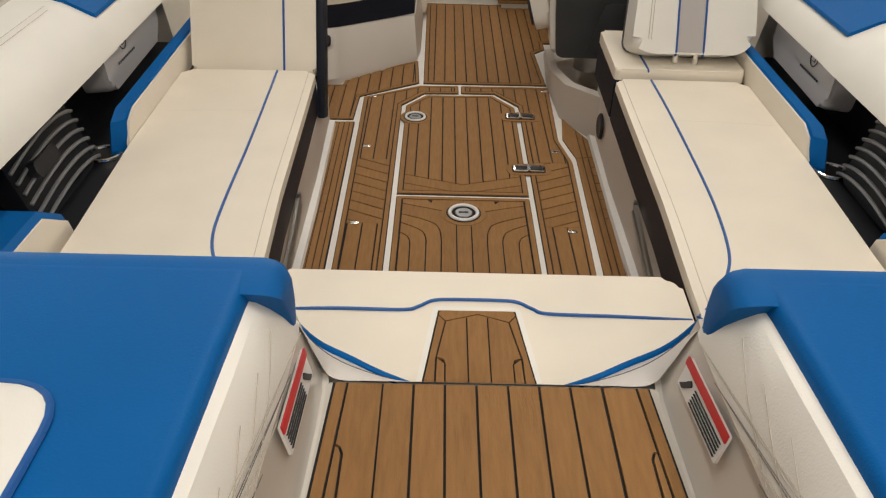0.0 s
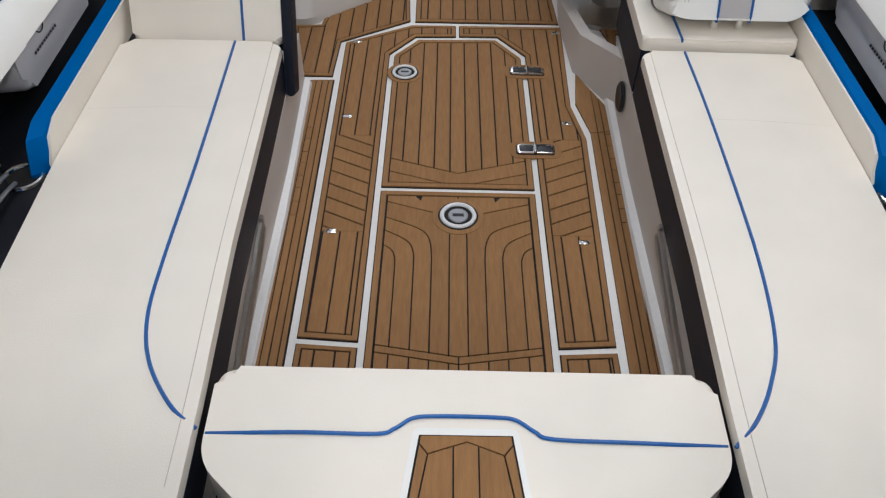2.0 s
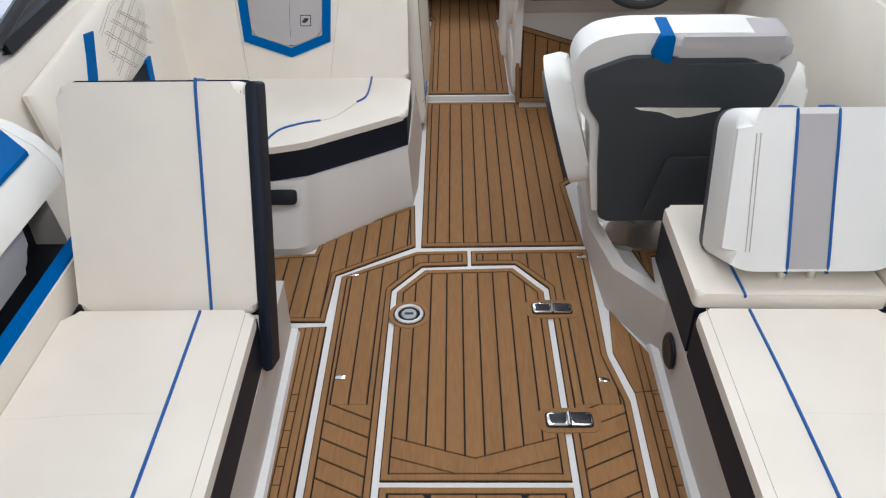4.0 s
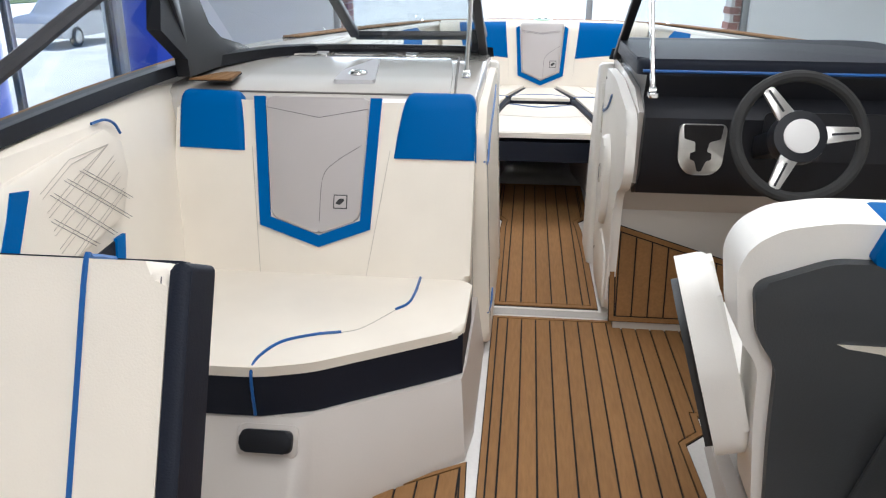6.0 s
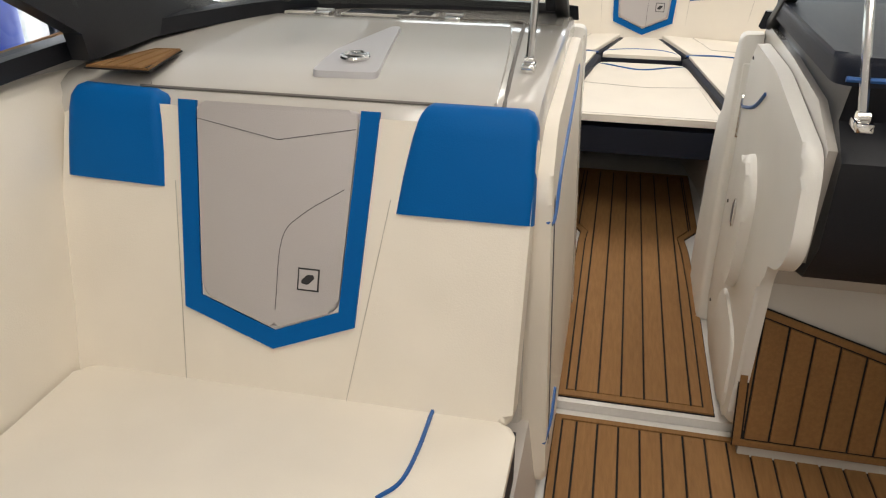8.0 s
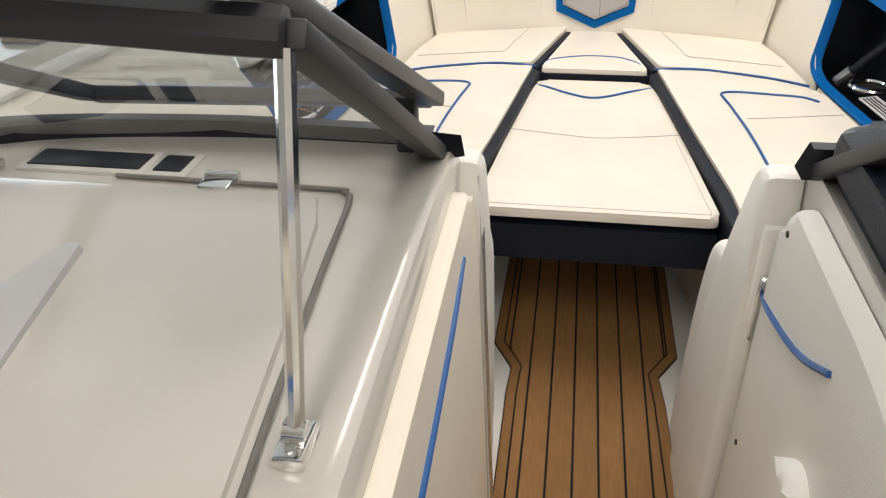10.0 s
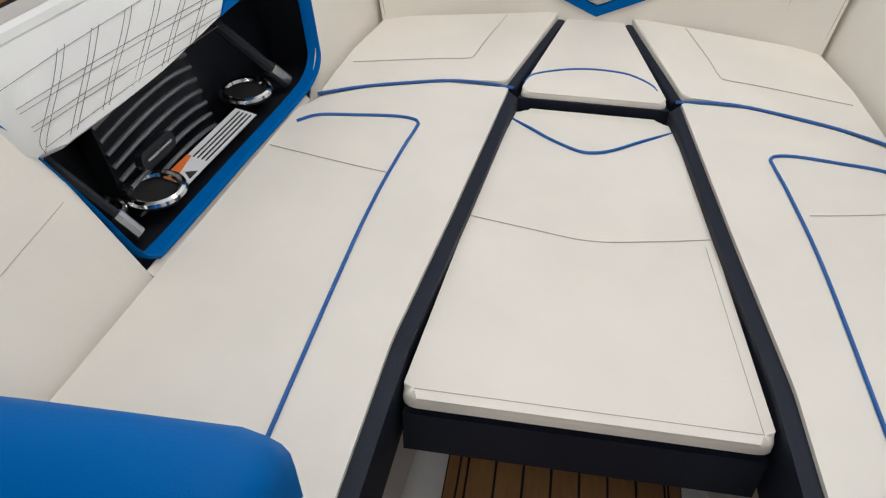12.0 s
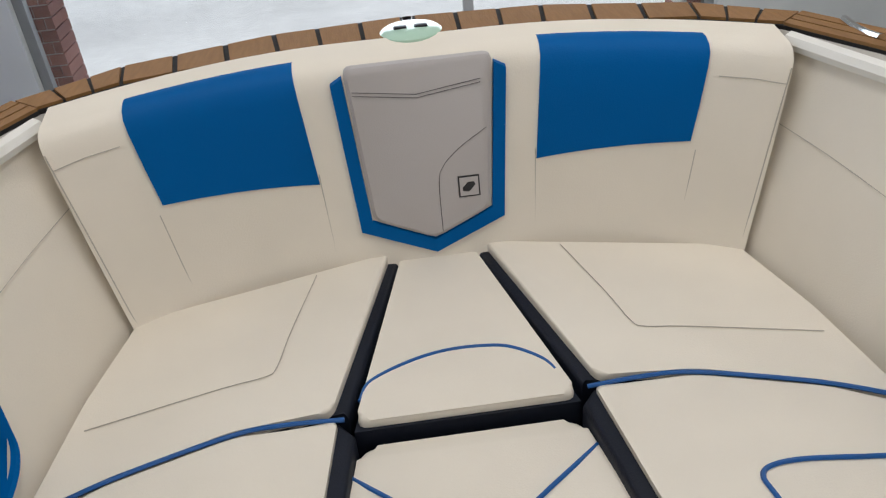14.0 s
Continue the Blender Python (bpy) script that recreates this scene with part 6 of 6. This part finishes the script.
    for cy, dy in ((6.52, -0.09), (5.88, -0.02)):
        a, b = wallp(cy, 0.13, -0.06), wallp(cy + dy, 0.62, -0.10)
        bar = thing("pocket_support_bar", "black support bar with a silver foot", "support bar", a, "support bars")
        part("bar", tube([a, b], 0.015, 10, 0), BLACKP, bar)
        part("foot", tube([a - (b - a) * 0.02, a + (b - a) * 0.2], 0.019, 10, 0), STEEL, bar, "silver foot")
    lab = thing("pocket_label", "white instruction label with an orange warning corner", "label", wallp(6.1, 0.08, -0.03), group="")
    ml = frame3(wallp(6.03, 0.13, -0.035) + Vector((0, 0, 0.006)), wallp(6.36, 0.13, -0.035) - wallp(6.03, 0.13, -0.035), Vector((s, 0, 0.12)))
    th = -0.002 if s > 0 else 0.002
    part("label_sheet", plate([(0.0, 0), (0.30, 0), (0.30, 0.055), (0.0, 0.055)], ml, th), LABEL, lab)
    part("orange_corner", plate([(0.0, 0.03), (0.09, 0.045), (0.09, 0.055), (0.0, 0.055)], ml, th, base=th), ORANGE, lab)
    for k in range(4):
        part("text_line", plate([(0.09, 0.008 + k * 0.010), (0.29, 0.008 + k * 0.010), (0.29, 0.011 + k * 0.010), (0.09, 0.011 + k * 0.010)], ml, th, base=th), INK, lab)
    part("pictogram", plate([(0.02, 0.006), (0.05, 0.006), (0.035, 0.026)], ml, th, base=th), INK, lab)
    # rounded pad under the gunwale
    part("top_roll", tube([wallp(y, 0.985, 0.008) for y in (5.06, 5.4, 5.8, 6.2, 6.6, 6.9, 7.03)], 0.018, 8, 4), WHITE, pad)

    # blue headed seat back against the console, and walkway end pads
    bk = part("backrest", loft([[Vector((s * x, y, z)) for x, z in ((0.34, 0.48), (0.335, 0.70), (0.90, 0.72), (0.90, 0.48))] for y in (5.06, 5.27)]), WHITE, seat, "white backrest with a blue top")
    sec = [(5.085, 0.62), (5.08, 0.76), (5.10, 0.805), (5.15, 0.832), (5.20, 0.840), (5.25, 0.828), (5.285, 0.79), (5.30, 0.62)]
    part("head_panel", loft([[Vector((s * x, 5.20 + (y - 5.20) * k, 0.62 + (z - 0.62) * k)) for y, z in sec] for x, k in ((0.338, 0.74), (0.340, 0.82), (0.346, 0.90), (0.356, 0.95), (0.372, 0.985), (0.40, 1.02), (0.66, 1.0), (0.78, 0.97), (0.86, 0.9), (0.90, 0.8))]), BLUE, bk, "blue vinyl head panel")
    ep = thing("walkway_end_pad", "cream padded console end beside the bow walkway", "end pad", (s * 0.27, 5.2, 0.03), "walkway end pads")
    prof = [(5.06, 0.03), (5.06, 0.35), (5.062, 0.60), (5.09, 0.64), (5.16, 0.645), (5.24, 0.632), (5.31, 0.58), (5.355, 0.46), (5.385, 0.28), (5.41, 0.03)]
    esec = [(q.x, q.y) for q in curve_points([(a, b, 0) for a, b in prof], 3)]
    part("end_pad", loft([[Vector((s * x, 5.06 + (y - 5.06) * k, z * (0.90 + 0.10 * k))) for y, z in esec] for x, k in ((0.214, 0.72), (0.216, 0.84), (0.222, 0.93), (0.234, 0.985), (0.256, 1.0), (0.30, 1.0), (0.322, 0.98), (0.338, 0.92))]), WHITE, ep)
    slab = [(4.945, 0.03), (4.955, 0.45), (4.968, 0.85), (4.995, 0.895), (5.03, 0.885), (5.08, 0.80), (5.15, 0.66), (5.21, 0.50), (5.25, 0.30), (5.265, 0.03)]
    slab = [(q.x, q.y) for q in curve_points([(a, b, 0) for a, b in slab], 3)]
    part("door_slab", loft([[Vector((s * x, 5.0 + (y - 5.0) * k + (1 - k) * 0.05, 0.03 + (z - 0.03) * (0.8 + 0.2 * k))) for y, z in slab] for x, k in ((0.206, 0.86), (0.208, 0.93), (0.214, 0.98), (0.224, 1.0), (0.262, 1.0))]), WHITE, ep, "white moulded door slab")
    part("stitch", tube([Vector((s * 0.2265, y, z)) for y, z in ((5.10, 0.61), (5.22, 0.60), (5.29, 0.55), (5.34, 0.40), (5.36, 0.08))], 0.0008, 4, 4), THREAD, ep)
    part("bolt", lathe((s * 0.2315, 5.40, 0.075), [(0.012, 0), (0.012, 0.004), (0.005, 0.006)], frame3((0, 0, 0), (0, 1, 0), (0, 0, 1)) @ Matrix.Rotation(radians(180 if s > 0 else 0), 4, "X"), 14), STEEL, ep, "steel button")


bow_lounge(1)
bow_lounge(-1)

fill = thing("bow_filler_cushion", "cream vinyl filler cushion with blue piping and a dark front", "seat cushion", (0, 6.0, 0.35))
fo = [(-0.302, 5.605), (0.302, 5.605), (0.253, 6.08), (0.188, 6.598), (-0.188, 6.598), (-0.253, 6.08)]
part("cushion_side", plate(inset(fo, 0.004), None, 0.100, 0.0, base=0.325), NAVY, fill, "navy black cushion side")
filler_top = plate(rounded([(-0.302, 5.605), (0.302, 5.605), (0.253, 6.08), (0.215, 6.385), (0.186, 6.585), (-0.186, 6.585), (-0.215, 6.385), (-0.253, 6.08)], 0.03, 4), None, 0.026, 0.016, 4, base=0.447)
bmesh.ops.bisect_plane(filler_top, geom=filler_top.verts[:] + filler_top.edges[:] + filler_top.faces[:], plane_co=(0, 6.40, 0), plane_no=(0, 1, 0))
for cut_y in (6.45, 6.50, 6.55):
    bmesh.ops.bisect_plane(filler_top, geom=filler_top.verts[:] + filler_top.edges[:] + filler_top.faces[:], plane_co=(0, cut_y, 0), plane_no=(0, 1, 0))
for v in filler_top.verts:
    if v.co.y > 6.40:
        v.co.z -= 0.013 * ((v.co.y - 6.40) / 0.185) ** 1.6
part("cushion_top", filler_top, CREAM, fill)
part("edge_stitch", tube([(x, y, 0.4735) for x, y in inset(fo, 0.02)[:2] + inset(fo, 0.02)[2:3]] , 0.0009, 4, 0), PALE, fill)
part("piping", tube([(-0.200, 6.519, 0.464), (-0.15, 6.470, 0.472), (-0.099, 6.425, 0.474), (-0.035, 6.385, 0.475), (0.004, 6.381, 0.475), (0.05, 6.400, 0.475), (0.117, 6.452, 0.473), (0.196, 6.518, 0.464)], 0.0042), PIPE, fill, "blue piping")
part("seam", tube([(-0.258, 6.10, 0.474), (-0.12, 6.075, 0.474), (0.0, 6.057, 0.474), (0.12, 6.075, 0.474), (0.262, 6.107, 0.474)], 0.0012, 4), PALE, fill)
wedge_c = thing("bow_wedge_cushion", "small cream wedge cushion with a blue piped roll", "seat cushion", (0, 6.85, 0.33))
wo = [(-0.192, 6.606), (0.192, 6.606), (0.080, 7.10), (-0.080, 7.10)]
part("cushion_side", plate(wo, None, 0.150, base=0.325), NAVY, wedge_c, "navy black cushion side")
part("cushion_top", plate(rounded([(x * 0.985, y + (0.006 if y < 6.7 else 0)) for x, y in wo], 0.025), None, 0.020, 0.012, 4, base=0.472), CREAM, wedge_c)
part("piping", tube([(-0.180, 6.665, 0.487), (-0.160, 6.708, 0.490), (-0.09, 6.745, 0.491), (-0.02, 6.763, 0.491), (0.05, 6.762, 0.491), (0.10, 6.748, 0.491), (0.150, 6.705, 0.490), (0.172, 6.655, 0.487)], 0.0042), PIPE, wedge_c, "blue piping")

# bow backrest across the front
bb = thing("bow_sofa", "cream vinyl bow sofa back with blue panels and a grey shield", "sofa", (0, 7.1, 0.5))
BL = 0.411


def arcp(u, v, d=0.0):
    """A place on the bowed backrest: u across, v up its face, d towards the stern."""
    y = 7.085 - 0.20 * max(0.0, abs(u) - 0.15) ** 2 / 0.3 + 0.17 * v
    return Vector((u, y - d, 0.495 + v - 0.2 * d))


def arc_panel(us, v0, v1, d0, d1, lean=0.0):
    rings = []
    for u in us:
        rings.append([arcp(u, v0, d1 - 0.004), arcp(u, v0 + 0.006, d1), arcp(u + lean * (v1 - v0), v1 - 0.012, d1), arcp(u + lean * (v1 - v0), v1, d1 - 0.012), arcp(u + lean * (v1 - v0), v1, d0), arcp(u, v0, d0)])
    return loft(rings)


def steps(a, b, n=8):
    return [a + (b - a) * i / n for i in range(n + 1)]


rings = []
for t in steps(-1, 1, 28):
    row = []
    for v, d in ((-0.03, 0.012), (0.006, 0.004), (0.20, 0.004), (BL - 0.045, 0.0), (BL - 0.018, -0.005), (BL - 0.004, -0.018), (BL, -0.036), (BL, -0.10), (0.0, -0.10)):
        row.append(arcp(t * (0.618 + 0.062 * min(v, BL) / BL), v, d))
    rings.append(row)
part("back_cushion", loft(rings), CREAM, bb)
for s in (-1, 1):
    rings = []
    for t in steps(0, 1, 8):
        rows = []
        low = 0.188 + 0.038 * t
        for k, d in ((0.0, 0.003), (0.015, 0.007), (0.45, 0.0075), (0.80, 0.005), (0.925, -0.001), (0.985, -0.014), (1.008, -0.034), (1.0, -0.05), (0.0, -0.02)):
            u0, u1 = 0.226 + 0.021 * k, 0.520 + 0.033 * k
            rows.append(arcp(s * (u0 + (u1 - u0) * t), low + (BL - low) * k, d))
        rings.append(rows)
    part("blue_panel", loft(rings), BLUE, bb, "blue vinyl panel")
    for u0, u1 in ((0.225, 0.215), (0.53, 0.50)):
        part("seam", tube([arcp(s * u0, 0.21, 0.0040), arcp(s * u1, 0.01, 0.0025)], 0.0014, 4, 0), PALE, bb)
    part("seam", tube([arcp(s * 0.565, BL - 0.055, 0.0015), arcp(s * 0.62, BL - 0.055, 0.0015), arcp(s * 0.668, BL - 0.06, 0.0015)], 0.0009, 4, 0), PALE, bb)
    part("seam", tube([arcp(s * 0.612, 0.01, 0.0025), arcp(s * 0.645, 0.22, 0.004), arcp(s * 0.672, BL - 0.03, 0.0025)], 0.0016, 4, 0), PALE, bb)
so = [(-0.176, 0.385), (-0.155, 0.077), (0.0, 0.013), (0.151, 0.077), (0.174, 0.385)]
si = [(-0.152, 0.398), (-0.130, 0.097), (0.0, 0.042), (0.126, 0.097), (0.150, 0.398)]
part("shield_band", loft([[arcp(*so[i], 0.0), arcp(*so[i], 0.012), arcp(*si[i], 0.012), arcp(*si[i], 0.0)] for i in range(5)]), BLUE, bb, "blue shield outline")
sp2 = rounded([(-0.149, BL + 0.004), (-0.127, 0.101), (0.0, 0.046), (0.123, 0.101), (0.147, BL + 0.004)], 0.018)
shp = bmesh.new()
r0 = [shp.verts.new(arcp(u, v, 0.0)) for u, v in sp2]
r1 = [shp.verts.new(arcp(u, v, 0.012)) for u, v in sp2]
r2 = [shp.verts.new(arcp(-0.004 + (u + 0.004) * 0.94, 0.26 + (v - 0.26) * 0.95, 0.019)) for u, v in sp2]
for a, b in ((r0, r1), (r1, r2)):
    for i in range(len(a)):
        shp.faces.new((a[i], a[(i + 1) % len(a)], b[(i + 1) % len(b)], b[i]))
shp.faces.new(r2)
part("shield_panel", shp, GREYV, bb, "grey vinyl shield panel")
for dv in (0.0, 0.007):
    part("stitch", tube([arcp(-0.135, BL - 0.045 + dv, 0.0195), arcp(-0.01, BL - 0.062 + dv, 0.0195), arcp(0.12, BL - 0.045 + dv, 0.0195)], 0.0008, 4, 0), THREAD, bb)
part("stitch", tube([arcp(u, v, 0.0195) for u, v in ((0.016, 0.065), (0.018, 0.17), (0.03, 0.205), (0.065, 0.238), (0.125, 0.275))], 0.0008, 4, 4), THREAD, bb)
lb0 = (0.057, 0.134)
for d, e, mat, nm in ((0.0205, 0.0, INK, "logo_frame"), (0.0212, 0.003, GREYV, "logo_field")):
    q = [(lb0[0] + e, lb0[1] + e), (lb0[0] + 0.045 - e, lb0[1] + e), (lb0[0] + 0.045 - e, lb0[1] + 0.045 - e), (lb0[0] + e, lb0[1] + 0.045 - e)]
    part(nm, loft([[arcp(u, v, d - 0.003) for u, v in q], [arcp(u, v, d) for u, v in q]]), mat, bb)
q = [(lb0[0] + a, lb0[1] + b) for a, b in ((0.009, 0.014), (0.022, 0.012), (0.036, 0.026), (0.033, 0.032), (0.020, 0.032), (0.008, 0.020))]
part("logo_mark", loft([[arcp(u, v, 0.0195) for u, v in q], [arcp(u, v, 0.022) for u, v in q]]), INK, bb, "small black badge mark")

# ---- floor fittings ----
def pull_ring(x, y, r, label, name, z=0.0):
    t = thing(name, label, "floor fitting", (x, y, z))
    part("collar", lathe((x, y, z + 0.006), [(r * 1.38, 0), (r * 1.38, 0.003), (r * 1.3, 0.004)], n=28), TEAK, t)
    part("groove", lathe((x, y, z + 0.006), [(r * 1.08, 0), (r * 1.08, 0.0045), (r * 1.0, 0.0048)], n=28), GROOVE, t)
    part("flange", torus((x, y, z + 0.0115), r * 0.86, r * 0.12), LABEL, t, "white flange")
    part("cap", lathe((x, y, z + 0.006), [(r * 0.8, 0), (r * 0.78, 0.004), (r * 0.55, 0.0045), (r * 0.5, 0.0075), (r * 0.2, 0.008)], n=24), SATIN, t, "dark steel cap")
    part("cap_slot", box(x - r * 0.3, x + r * 0.3, y - r * 0.12, y + r * 0.12, z + 0.011, z + 0.0145, 0.001), BLACKP, t)
    return t


pull_ring(0.0, 2.0, 0.058, "round white table socket with a steel cap", "table_socket")
pull_ring(-0.20, 2.785, 0.048, "round chrome hatch latch with a white flange", "hatch_latch")
for hx, hy in ((0.262, 2.335), (0.264, 2.812)):
    h = part("hinge", plate(rounded([(hx - 0.062, hy - 0.024), (hx + 0.062, hy - 0.024), (hx + 0.062, hy + 0.024), (hx - 0.062, hy + 0.024)], 0.012), None, 0.009, 0.003, 2, base=0.006), CHROME, hatch_mat, "dark and chrome folding hinge")
    part("collar", plate(rounded([(hx - 0.088, hy - 0.045), (hx + 0.088, hy - 0.045), (hx + 0.088, hy + 0.045), (hx - 0.088, hy + 0.045)], 0.038, 5), None, 0.0035, base=0.0055), TEAK, h)
    part("collar_groove", plate(rounded([(hx - 0.066, hy - 0.028), (hx + 0.066, hy - 0.028), (hx + 0.066, hy + 0.028), (hx - 0.066, hy + 0.028)], 0.014, 5), None, 0.0042, base=0.0055), GROOVE, h)
    for sx in (-1, 1):
        part("leaf", box(hx + sx * 0.031 - 0.023, hx + sx * 0.031 + 0.023, hy - 0.016, hy + 0.016, 0.012, 0.0172, 0.002), BLACKM, h, "dark leaf")
    part("knuckle", tube([(hx, hy - 0.024, 0.015), (hx, hy + 0.024, 0.015)], 0.006, 8, 0), CHROME, h)
for sx, sy in ((-0.389, 2.502), (-0.383, 1.922), (0.384, 2.49), (0.378, 1.897), (-0.40, 3.0), (0.40, 3.10)):
    c = thing("floor_screw_cap", "small chrome catch set in the floor mat", "floor catch", (sx, sy, 0.008), "floor catches")
    part("catch", box(sx - 0.016, sx + 0.016, sy - 0.009, sy + 0.009, 0.0065, 0.0105, 0.003), CHROME, c)
